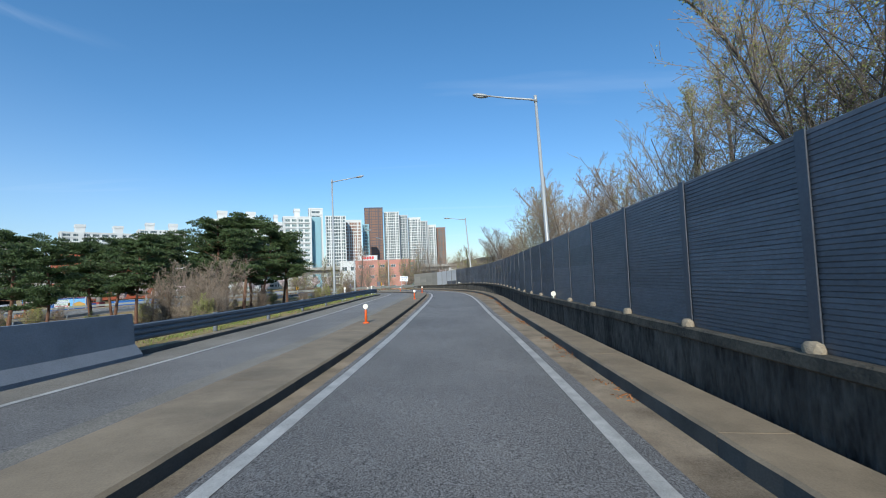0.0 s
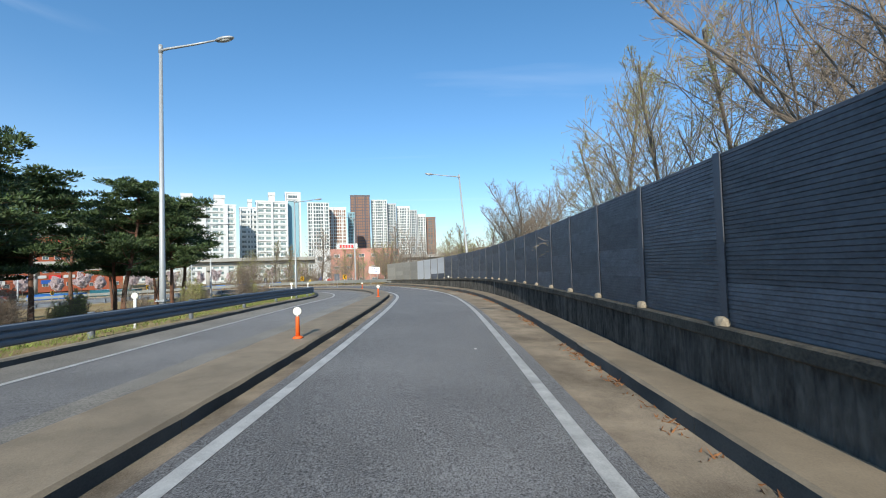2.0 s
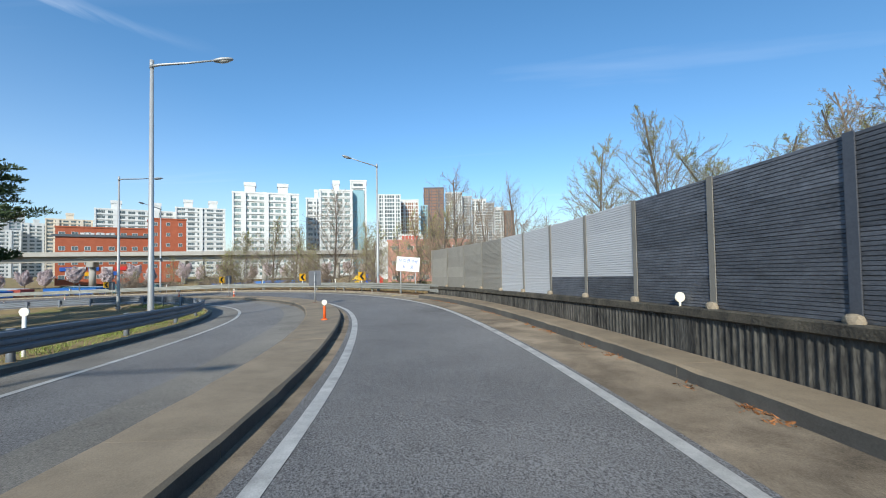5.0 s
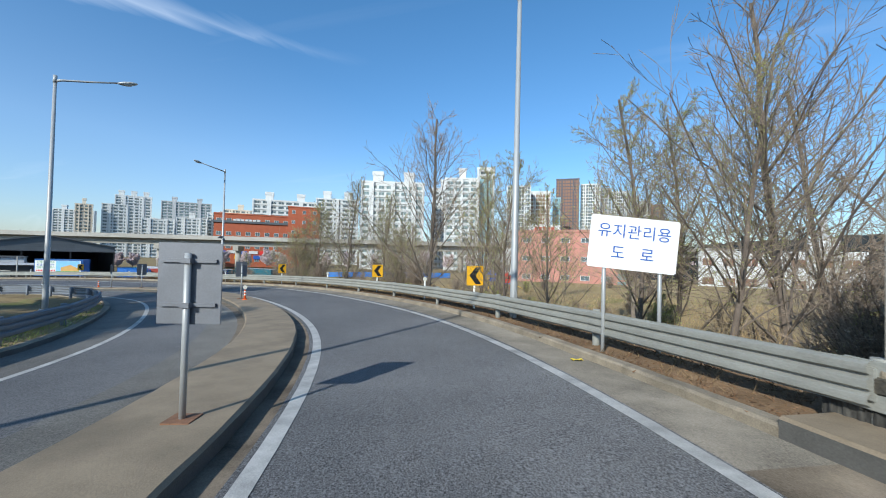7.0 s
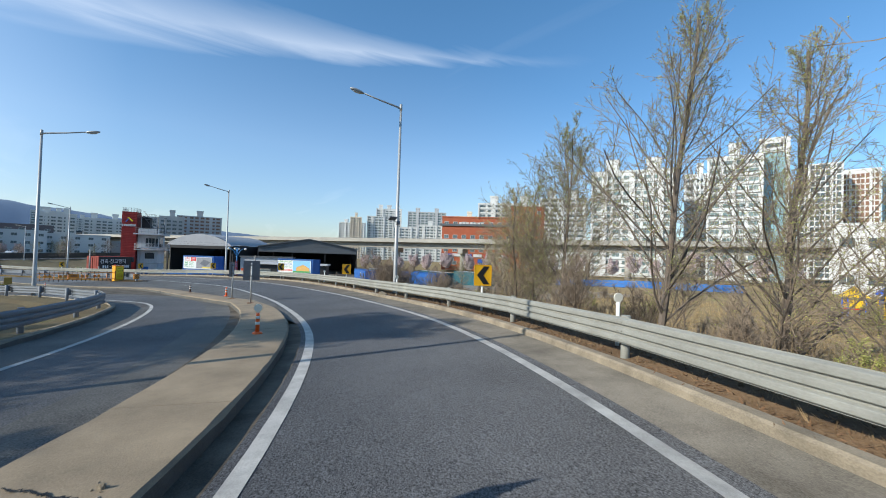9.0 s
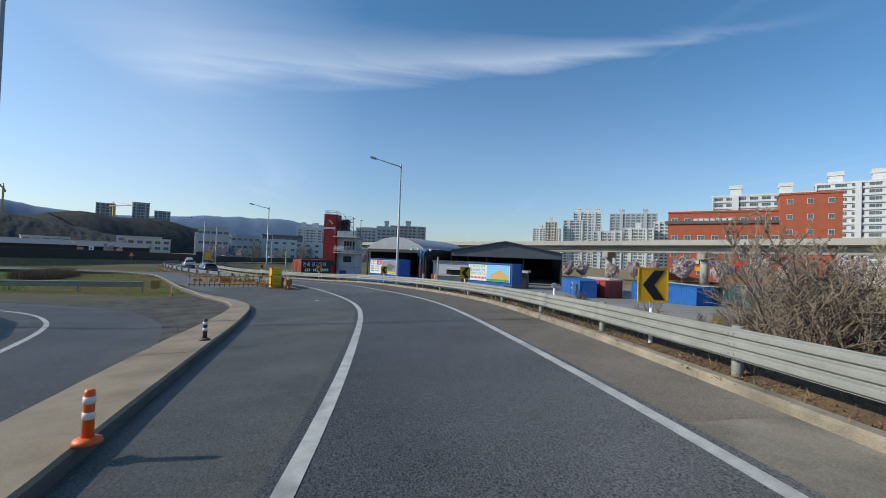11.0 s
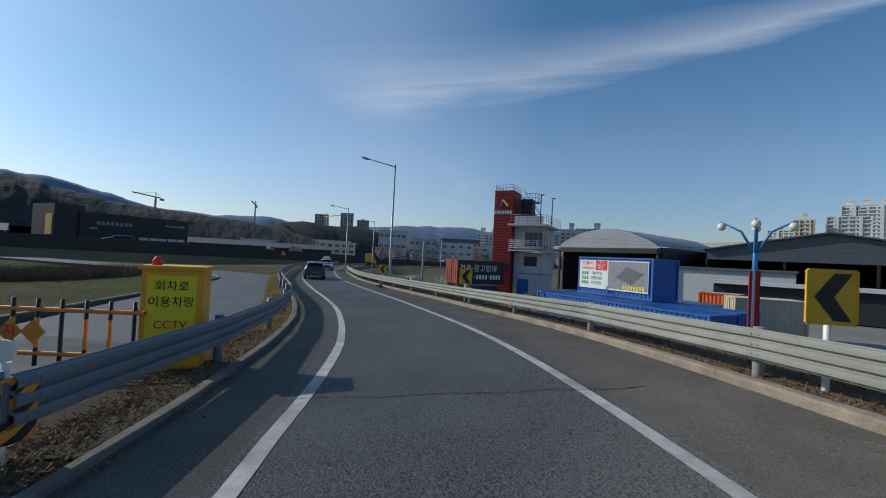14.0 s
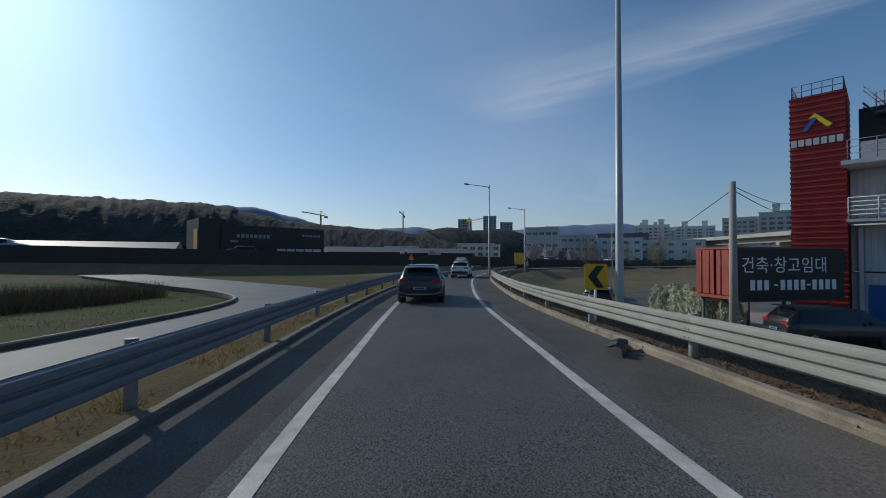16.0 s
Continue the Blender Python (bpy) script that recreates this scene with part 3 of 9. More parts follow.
def build_kerbs():
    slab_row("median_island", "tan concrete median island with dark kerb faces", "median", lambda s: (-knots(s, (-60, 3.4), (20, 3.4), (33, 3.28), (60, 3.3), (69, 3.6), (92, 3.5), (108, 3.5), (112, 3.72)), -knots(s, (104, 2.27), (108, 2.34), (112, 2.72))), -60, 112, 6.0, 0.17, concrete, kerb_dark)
    # the island widens and follows the other lane round
    rows, ss = [], np.arange(0, 32.1, 1.0)
    f0 = 0.0
    o0 = OPP.near(*P(107.5, -3.28)[:2])[0]
    bm = bmesh.new()
    ring = []
    for k in ss:
        c, t, n = FIELD.at(f0 + k)
        so, oo = OPP.near(c[0], c[1])
        d = on(OPP)(so, 1.9)
        x0, y0, x1, y1 = c[0], c[1], d[0], d[1]
        h = -0.003
        ring.append([bm.verts.new((x0, y0, surface(x0, y0) - 0.1)), bm.verts.new((x0, y0, surface(x0, y0) + h)), bm.verts.new((x1, y1, surface(x1, y1) + h)), bm.verts.new((x1, y1, surface(x1, y1) - 0.1))])
    for u, v in zip(ring, ring[1:]):
        for k in range(3):
            f = bm.faces.new((u[k], u[k + 1], v[k + 1], v[k]))
            f.material_index = 0 if k == 1 else 1
    bm.faces.new(ring[-1])
    bmesh.ops.recalc_face_normals(bm, faces=bm.faces)
    setting(part("road_apron", bm, [asphalt_dust, asphalt_dust]), "dusty paving between the island and the other lane", "road")
    f1 = f0 + 32
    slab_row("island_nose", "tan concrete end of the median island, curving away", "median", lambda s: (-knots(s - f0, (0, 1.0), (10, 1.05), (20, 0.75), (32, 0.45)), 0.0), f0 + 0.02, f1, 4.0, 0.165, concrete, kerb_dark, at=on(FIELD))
    slab_row("kerb_field", "low grey kerb round the grass field", "kerb", lambda s: (-0.16, 0.0), f1 + 0.02, FIELD.s[-1] - 1, 2.0, 0.14, kerb_stone, kerb_dark, parts="kerbstone", at=on(FIELD))
    slab_row("kerb_right", "weathered concrete kerb of the shoulder", "kerb", lambda s: (right_kerb(s), right_kerb(s) + 0.22), 73.5, 240, 4.0, 0.13, kerb_stone, kerb_stone, parts="kerbstone")
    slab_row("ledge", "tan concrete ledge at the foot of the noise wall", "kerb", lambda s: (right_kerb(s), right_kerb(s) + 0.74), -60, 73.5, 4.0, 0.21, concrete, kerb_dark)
    slab_row("kerb_opposite", "low weathered concrete kerb", "kerb", lambda s: (-2.67, -2.45), 0, OPP.s[-1] - 1, 4.0, 0.14, kerb_stone, kerb_dark, parts="kerbstone", at=on(OPP))
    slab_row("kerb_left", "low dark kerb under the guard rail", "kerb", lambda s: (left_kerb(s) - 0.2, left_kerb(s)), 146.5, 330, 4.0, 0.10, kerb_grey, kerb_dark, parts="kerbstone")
    setting(sweep("road_gutter_left", lambda s: [(left_kerb(s) - 0.05, 0.0), (-2.0, 0)], 147, 330, asphalt_brown, 1.0), "dusty strip between line and kerb", "road")


def build_verges():
    k = right_kerb
    setting(sweep("verge", lambda s: [(k(s) + 0.21, 0.09), (k(s) + 0.6, 0.115), (k(s) + 1.1, 0.10), (k(s) + 1.7, 0.04), (k(s) + 2.6, -0.5)], 73.5, 240, verge_soil, 1.0), "brown earth verge strewn with dead leaves", "verge")
    e = OPP.s[-1] - 1
    setting(sweep("verge", [(-4.6, -0.3), (-4.0, 0.04), (-3.3, 0.10), (-2.66, 0.10)], 0, e, soil, 1.5, at=on(OPP)), "grassy verge of the opposite lane", "verge")
    for s0, s1, mat, label in ((147.6, 155.0, verge_soil, "bare brown earth strip strewn with debris under the rail"), (155.0, 330, strip_soil, "yellowed grass strip beside the kerb")):
        setting(sweep("verge", lambda s: [(-knots(s, (147.6, 4.0), (149.5, 5.0), (153, 4.9), (158, 4.6), (165, 4.5), (178, 4.7), (330, 4.7)), -0.012), (left_kerb(s) - 0.7, 0.05), (left_kerb(s) - 0.19, 0.06)], s0, s1, mat, 1.0), label, "verge")


build_roads()
build_junction()
build_kerbs()
build_verges()

# ---- noise wall ----
def wall_o(s):
    return right_kerb(s) + knots(s, (-60, 0.82), (8, 0.82), (19, 0.74), (60, 0.72), (73, 0.6))


def wall_foot(s):
    return knots(s, (-60, 0.97), (8, 0.96), (20, 0.96), (35, 1.04), (45, 1.10), (51, 1.06), (56, 0.97), (66, 0.72), (74, 0.64))


def louvre_mesh(name, w, h, ribs=10):
    """One ribbed panel, standing on its lower edge, its face to -y: flat ribs with narrow grooves between."""
    bm = bmesh.new()
    pts = [(0.035, 0.0)]
    for k in range(ribs):
        z0 = h * k / ribs
        d = h / ribs
        pts += [(-0.040, z0), (-0.046, z0 + 0.08 * d), (-0.048, z0 + 0.16 * d), (-0.044, z0 + 0.88 * d), (-0.040, z0 + 0.93 * d)]
    pts += [(-0.036, h), (0.035, h)]
    a = [bm.verts.new((-w / 2, y, z)) for y, z in pts]
    b = [bm.verts.new((w / 2, y, z)) for y, z in pts]
    for k in range(len(pts)):
        j = (k + 1) % len(pts)
        bm.faces.new((a[k], a[j], b[j], b[k]))
    bmesh.ops.recalc_face_normals(bm, faces=bm.faces)
    return mesh_of(name, bm)


def wall_post(k):
    """How far along the ramp the k-th post stands; fewer metres of lane to a panel where the wall runs round the outside."""
    if k < 0:
        return 3.9 + 2.08 * k
    return knots(k, (0, 3.9), (14, 33.0), (20, 44.88), (33, 69.4), (35, 73.1))


def plinth_face(s):
    """The depth of the vertical ribs cast into the plinth, with plain pilasters between the bays."""
    bay = (s - 50.2) % 6.3
    if bay < 0.45:
        return 0.02
    return 0.018 * max(0.0, min(1.0, 1.6 * math.sin(s * 2 * math.pi / 0.115)))


def build_wall():
    wall = thing("noise_wall", "dark weathered louvred metal noise wall on a stained concrete plinth", "noise wall", kind="structure")
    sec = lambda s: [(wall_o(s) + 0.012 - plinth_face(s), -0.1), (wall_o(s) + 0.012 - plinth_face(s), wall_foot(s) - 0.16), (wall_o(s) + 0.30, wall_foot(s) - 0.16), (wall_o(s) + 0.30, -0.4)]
    sweep("plinth", sec, -20, 73.6, plinth, 0.023, wall, closed=True, label="near-black rough ribbed concrete plinth with pale run marks")
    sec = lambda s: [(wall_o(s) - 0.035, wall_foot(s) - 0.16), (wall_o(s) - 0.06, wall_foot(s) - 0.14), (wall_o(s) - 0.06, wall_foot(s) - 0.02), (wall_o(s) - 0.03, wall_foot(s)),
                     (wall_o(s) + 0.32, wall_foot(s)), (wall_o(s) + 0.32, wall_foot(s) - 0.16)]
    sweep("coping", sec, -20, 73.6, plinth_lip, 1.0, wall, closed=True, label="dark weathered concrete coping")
    pitch, tall = 2.08, 0.505
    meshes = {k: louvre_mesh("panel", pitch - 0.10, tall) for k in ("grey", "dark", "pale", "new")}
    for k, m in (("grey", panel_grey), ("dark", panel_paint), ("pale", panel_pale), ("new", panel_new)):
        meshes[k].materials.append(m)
    bm = bmesh.new()
    for y in (-0.065, 0.065):
        box(bm, (0, y, 1.01), (0.125, 0.012, 2.06))
    box(bm, (0, 0, 1.01), (0.012, 0.12, 2.06))
    post = mesh_of("post", bm)
    post.materials.append(steel_dark)
    post_pale = post.copy()
    post_pale.materials[0] = panel_pale
    bm = bmesh.new()
    bmesh.ops.create_icosphere(bm, subdivisions=2, radius=0.10, matrix=pose(0, -0.10, 0.03) @ Matrix.Diagonal((1.1, 0.8, 0.9, 1)))
    for v in bm.verts:
        v.co += Vector(noise.noise_vector(v.co * 9)) * 0.018
    foot = mesh_of("footing", bm)
    foot.materials.append(kerb_stone)
    for k in range(-11, 36):
        s = wall_post(k)
        a = P(s, wall_o(s) + 0.13, wall_foot(s) - 0.005)
        yaw = LANE.yaw(s)
        ob = part("post", post if s < 56 else post_pale, None, wall)
        ob.matrix_world = pose(*a, 0, 0, yaw + 90)
        fo = part("footing", foot, None, wall)
        fo.matrix_world = pose(*a, 0, 0, yaw - 90)
        if k == 35:
            break
        e = wall_post(k + 1)
        b = P(e, wall_o(e) + 0.13, wall_foot(e) - 0.005)
        m = (a + b) / 2
        d = b - a
        turn = math.degrees(math.atan2(d.y, d.x))
        slope = math.degrees(math.atan2(d.z, math.hypot(d.x, d.y)))
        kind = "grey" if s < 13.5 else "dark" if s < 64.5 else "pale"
        for r in range(4):
            use = kind
            if 56.5 < s < 64.5:
                use = "new" if r >= (2 if s < 58 else 1 if s < 60 else 0) else "dark"
            ob = part("panel", meshes[use], None, wall)
            fit = Matrix.Diagonal(((d.length - 0.10) / (pitch - 0.10), 1, 1, 1))
            ob.matrix_world = pose(m.x, m.y, m.z + tall * r + 0.004, 0, 0, turn) @ pose(0, 0, 0, 0, -slope, 0) @ pose(0, 0, 0, 0, 0, 180) @ fit


build_wall()

# ---- guard rails, lamps, signs along the ramp ----
yellow = M("yellow_paint", (0.78, 0.42, 0.012), 0.5, var=0.12, scale=2.0, fine=60, bump=0.05, spots=0.15)
black_paint = M("black_paint", (0.012, 0.012, 0.013), 0.5, var=0.2, scale=2.0, fine=60, bump=0.05)
orange_plastic = M("orange_plastic", (0.80, 0.13, 0.02), 0.5, var=0.15, scale=4.0, fine=60, bump=0.05, spots=0.2)
white_plastic = M("white_plastic", (0.78, 0.78, 0.74), 0.45, var=0.08, scale=4.0, fine=60, bump=0.05)
sign_back = M("sign_back", (0.17, 0.18, 0.20), 0.5, 0.4, var=0.15, scale=3.0, fine=60, bump=0.05)
sign_white = M("sign_white", (0.80, 0.81, 0.82), 0.4, var=0.05, scale=2.0, fine=60, bump=0.02)
sign_blue = M("sign_blue", (0.03, 0.11, 0.42), 0.45, var=0.08, bump=0.02)
reflector = M("reflector", (0.75, 0.72, 0.62), 0.35, var=0.06, bump=0.0)
rust = M("rust", (0.20, 0.10, 0.055), 0.9, var=0.4, scale=6.0, fine=60, bump=0.5)


def beam_mesh(name, length, height=0.42, waves=3):
    """A corrugated rail beam along x, its face to -y, hung from z=0 up."""
    bm = bmesh.new()
    pts = []
    for k in range(waves):
        z, d = height * k / waves, height / waves
        pts += [(y, z + f * d) for f, y in ((0.0, 0.0), (0.08, 0.0), (0.20, -0.040), (0.26, -0.046), (0.5, -0.048), (0.74, -0.046), (0.80, -0.040), (0.92, 0.0))]
    pts.append((0.0, height))
    back = [(y + 0.006, z) for y, z in reversed(pts)]
    ring = pts + back
    a = [bm.verts.new((-length / 2, y, z)) for y, z in ring]
    b = [bm.verts.new((length / 2, y, z)) for y, z in ring]
    for k in range(len(ring)):
        bm.faces.new((a[k], a[(k + 1) % len(ring)], b[(k + 1) % len(ring)], b[k]))
    for x in (-length / 2 + 0.12, -length / 2 + 0.22):
        for z in (0.5 * height, 0.18 * height, 0.82 * height):
            disc(bm, (x, -0.048, z), 0.016, 0.02, "Y", 6)
    bmesh.ops.recalc_face_normals(bm, faces=bm.faces)
    return mesh_of(name, bm)


def guard_rail(name, label, at, s0, s1, offset, mat, face=1, low=0.36, pitch=4.0, post_mat=None):
    """A rail of straight beams on round posts. face: 1 if it faces the left of its line, -1 the right."""
    rail = thing(name, label, "guard rail", group="guard rails")
    mesh = beam_mesh("beam", pitch + 0.10)
    mesh.materials.append(mat)
    bm = bmesh.new()
    tube(bm, [(0, 0, -0.3), (0, 0, low + 0.43)], 0.07, 12)
    post = mesh_of("post", bm)
    post.materials.append(post_mat or mat)
    bm = bmesh.new()
    box(bm, (0, -0.10, low + 0.21), (0.10, 0.10, 0.30), bevel=0.01)
    block = mesh_of("spacer", bm)
    block.materials.append(mat)
    s = s0
    while s < s1:
        e = s + pitch
        a, b = at(s, offset(s)), at(e, offset(e))
        d = b - a
        turn = math.degrees(math.atan2(d.y, d.x))
        slope = math.degrees(math.atan2(d.z, math.hypot(d.x, d.y)))
        # the line runs along +x with its left to +y: a rail that faces left is turned about
        m = (a + b) / 2
        flip = pose(0, 0, 0, 0, 0, 180) if face > 0 else Matrix()
        ob = part("beam", mesh, None, rail)
        ob.matrix_world = pose(m.x, m.y, m.z + low, 0, 0, turn) @ pose(0, 0, 0, 0, -slope, 0) @ flip @ pose(0, -0.16, 0) @ Matrix.Diagonal(((d.length + 0.06) / (pitch + 0.10), 1, 1, 1))
        for nm, me in (("post", post), ("spacer", block)):
            o2 = part(nm, me, None, rail)
            o2.matrix_world = pose(a.x, a.y, a.z, 0, 0, turn) @ flip
        s = e
    return rail


def build_rails():
    guard_rail("guard_rail", "weathered galvanised three-wave guard rail on round posts", P, 73.2, 236, rail_right, galv, face=1)
    guard_rail("guard_rail", "blue-grey steel guard rail along the opposite lane", on(OPP), OPP.near(*P(9.6, -7.6)[:2])[0], OPP.s[-1] - 6, lambda s: -2.95, steel, face=-1, low=0.30)
    guard_rail("guard_rail", "steel guard rail between ramp and service road, coloured dark for its shaded face", P, 147.3, 236, rail_left, steel, face=-1, low=0.40)
    line = Line([(-74.2, 70.3, 0), (-73.7, 66.0, 0), (-73.0, 58.0, 0), (-72.5, 40.0, 0), (-72.3, 10.0, 0)])
    guard_rail("guard_rail", "pale steel guard rail at the corner of the grass field", on(line), 0.3, 60, lambda s: 0.0, galv, face=1, low=0.3)
    # end plates where the rail meets the noise wall
    end = thing("rail_terminal", "grey bolted steel plate joining rail and noise wall", "rail terminal")
    a, b = P(72.1, rail_right(72.1) - 0.12), P(73.4, rail_right(73.4) - 0.10)
    m, d = (a + b) / 2, b - a
    bm = bmesh.new()
    box(bm, (0, 0, 0.55), (d.length, 0.02, 0.44), bevel=0.006)
    plate = part("plate", bm, galv, end)
    plate.matrix_world = pose(*m, 0, 0, math.degrees(math.atan2(d.y, d.x)))
    bm = bmesh.new()
    for x in (-0.5, -0.3, 0.3, 0.5):
        for z in (0.42, 0.55, 0.68):
            disc(bm, (x, 0.015, z), 0.02, 0.03, "Y", 6)
    bolts = part("bolts", bm, steel_dark, end)
    bolts.matrix_world = plate.matrix_world
    # striped nose of the rail by the gate
    nose = thing("rail_nose", "black and orange diagonally striped rounded end of the guard rail", "rail end")
    c = P(147.45, -3.74)
    yaw = LANE.yaw(147.45)
    bm = bmesh.new()
    arc = [(0.26 * math.cos(a), -0.26 * math.sin(a)) for a in np.linspace(0, math.pi, 25)]
    lo, hi, rows = 0.30, 0.80, 36
    prev = None
    for k, (x, y) in enumerate(arc):
        # the rows lean with the stripes, so that their edges run straight
        col = [bm.verts.new((x, y, min(hi, max(lo, lo + (hi - lo) * (j / rows * 2.4 - 1.4 * k / 24))))) for j in range(rows + 1)]
        if prev:
            for j in range(rows):
                f = bm.faces.new((prev[j], col[j], col[j + 1], prev[j + 1]))
                f.material_index = (j // 3) % 2
        prev = col
    bmesh.ops.remove_doubles(bm, verts=bm.verts, dist=0.0002)
    bmesh.ops.dissolve_degenerate(bm, dist=0.0002, edges=bm.edges)
    sk = part("nose_plate", bm, [M("stripe_orange", (0.72, 0.27, 0.02), 0.5, var=0.15, scale=2.0, fine=60, bump=0.05, spots=0.2), black_paint], nose, smooth=True)
    mod = sk.modifiers.new("thick", "SOLIDIFY")
    mod.thickness = 0.01
    sk.matrix_world = pose(*c, 0, 0, yaw + 8)
    bm = bmesh.new()
    tube(bm, [(0, 0.05, -0.2), (0, 0.05, 0.86)], 0.035, 10)
    part("post", bm, white_plastic, nose).matrix_world = pose(*c, 0, 0, yaw)
    bm = bmesh.new()
    disc(bm, (0, 0.02, 0.95), 0.09, 0.03, "Y", 20)
    part("reflector", bm, reflector, nose).matrix_world = pose(*c, 0, 0, yaw)


def concrete_barrier():
    wall = thing("concrete_barrier", "grey weathered cast concrete safety barrier", "barrier")
    sec = lambda s: [(-7.15, -0.1), (-7.15, 0.08), (-7.33, 0.30), (-7.40, 1.0), (-7.56, 1.0), (-7.63, 0.30), (-7.8, 0.08), (-7.8, -0.1)]
    for s in np.arange(-58.6, 9.0, 4.0):
        sweep("segment", sec, s + 0.01, s + 3.99, plinth_pale, 2.0, wall, closed=True)


plinth_pale = M("plinth_pale", (0.20, 0.22, 0.25), 0.85, var=0.25, scale=1.2, fine=40, bump=0.4, spots=0.3)


def street_lamp_parts():
    """A tapered pole with a rising arm to -x and a flat lamp head."""
    lamp = thing("street_lamp", "tall grey steel street lamp with one arm", "street lamp", group="street lamps")
    bm = bmesh.new()
    tube(bm, [(0, 0, -0.6), (0, 0, 0.5), (0, 0, 9.65)], [0.11, 0.105, 0.06], 14)
    pole = part("pole", bm, lamp_paint, lamp)
    bm = bmesh.new()
    box(bm, (0, 0, 0.02), (0.36, 0.36, 0.05), bevel=0.008)
    for x in (-0.13, 0.13):
        for y in (-0.13, 0.13):
            tube(bm, [(x, y, 0.04), (x, y, 0.10)], 0.018, 6)
    part("base_plate", bm, lamp_paint, lamp)
    bm = bmesh.new()
    box(bm, (0, -0.105, 0.75), (0.10, 0.02, 0.28), bevel=0.005)
    part("hatch", bm, lamp_paint, pole)
    bm = bmesh.new()
    tube(bm, [(0.05, 0, 9.53), (-0.25, 0, 9.61), (-1.2, 0, 9.75), (-2.1, 0, 9.91)], [0.05, 0.048, 0.04, 0.034], 10)
    tube(bm, [(0, 0, 9.45), (0, 0, 9.77)], [0.075, 0.07], 12)
    arm = part("arm", bm, lamp_paint, lamp)
    bm = bmesh.new()
    bmesh.ops.create_uvsphere(bm, u_segments=16, v_segments=10, radius=0.5, matrix=pose(-2.42, 0, 9.95, 0, 10, 0) @ Matrix.Diagonal((0.75, 0.30, 0.17, 1)))
    for f in bm.faces:
        f.smooth = True
    head = part("lamp_head", bm, lamp_paint, lamp)
    bm = bmesh.new()
    bmesh.ops.create_uvsphere(bm, u_segments=14, v_segments=8, radius=0.5, matrix=pose(-2.44, 0, 9.91, 0, 10, 0) @ Matrix.Diagonal((0.50, 0.22, 0.14, 1)))
    part("diffuser", bm, glass_lamp, head)
    return lamp


def build_lamps():
    first = None
    spots = [(P(s, o), LANE.yaw(s), lean, tall) for s, o, lean, tall in ((18.15, 4.33, 1.9, 1.0), (52.4, 4.48, 4.2, 0.965), (81.0, 3.66, 0, 1.0), (112.25, 4.05, 0, 1.035), (145.87, 4.6, 0, 1.04), (177.2, 4.5, 0, 1.0), (211.6, 2.95, 0, 1.0), (234.2, 5.2, 0, 1.0), (276.0, 4.2, 0, 1.0))]
    for x, y, yaw in ((-9.3, 35.6, 180.0), (-13.5, 63.2, 200.0), (-29.3, 76.5, 235.0), (-54.7, 76.4, 257.0)):
        spots.append((Vector((x, y, surface(x, y) + (0.6 if y < 40 else 0.0))), yaw, 0, 1.0))
    for p, yaw, lean, tall in spots:
        m = pose(*p, 0, 0, yaw) @ pose(0, 0, 0, 0, -lean, 0) @ Matrix.Diagonal((1, 1, tall, 1))
        if first is None:
            first = street_lamp_parts()
            first.matrix_world = m
        else:
            copy_thing(first, m)


def chevron_sign(p, yaw, first=[None]):
    """A yellow board with a black arrow head that points to its left."""
    if first[0]:
        return copy_thing(first[0], pose(*p, 0, 0, yaw))
    sign = thing("chevron_sign", "yellow curve board with a black chevron pointing round the bend", "road sign", group="chevron boards")
    bm = bmesh.new()
    box(bm, (0, 0, 1.28), (0.58, 0.012, 0.68), bevel=0.02)
    part("board", bm, yellow, sign)
    bm = bmesh.new()
    pts = [(-0.20, 0.0), (0.02, 0.29), (0.22, 0.29), (0.02, 0.0), (0.22, -0.29), (0.02, -0.29)]
    a = [bm.verts.new((x, -0.013, 1.28 + z)) for x, z in pts]
    b = [bm.verts.new((x, -0.010, 1.28 + z)) for x, z in pts]
    bm.faces.new((a[0], a[1], a[2], a[3]))
    bm.faces.new((a[0], a[3], a[4], a[5]))
    for k in range(6):
        bm.faces.new((a[k], a[(k + 1) % 6], b[(k + 1) % 6], b[k]))
    bmesh.ops.recalc_face_normals(bm, faces=bm.faces)
    part("chevron", bm, black_paint, sign)
    bm = bmesh.new()
    tube(bm, [(0, 0.05, -0.6), (0, 0.05, 1.55)], 0.038, 10)
    part("post", bm, white_plastic, sign)
    for z in (1.12, 1.44):
        bm = bmesh.new()
        box(bm, (0, 0.03, z), (0.30, 0.03, 0.04))
        part("bracket", bm, sign_back, sign)
    sign.matrix_world = pose(*p, 0, 0, yaw)
    first[0] = sign
    return sign


def build_chevrons():
    for x, y in ((-12.5, 81.9), (-20.5, 87.4), (-32.2, 91.4), (-48.9, 93.0), (-63.3, 91.8), (-78.35, 87.35), (-91.1, 79.75), (-103.2, 69.85)):
        s, o = LANE.near(x, y)
        eye, c = P(s - 12, -0.4), Vector((x, y, 0))
        away = (Vector((x, y, 0)) - Vector((*eye[:2], 0))) * 0.01
        while o < rail_right(s) + 0.14:
            c += away
            s, o = LANE.near(c.x, c.y)
        c = P(s, o, -0.02)
        chevron_sign(c, LANE.yaw(s) - 13)


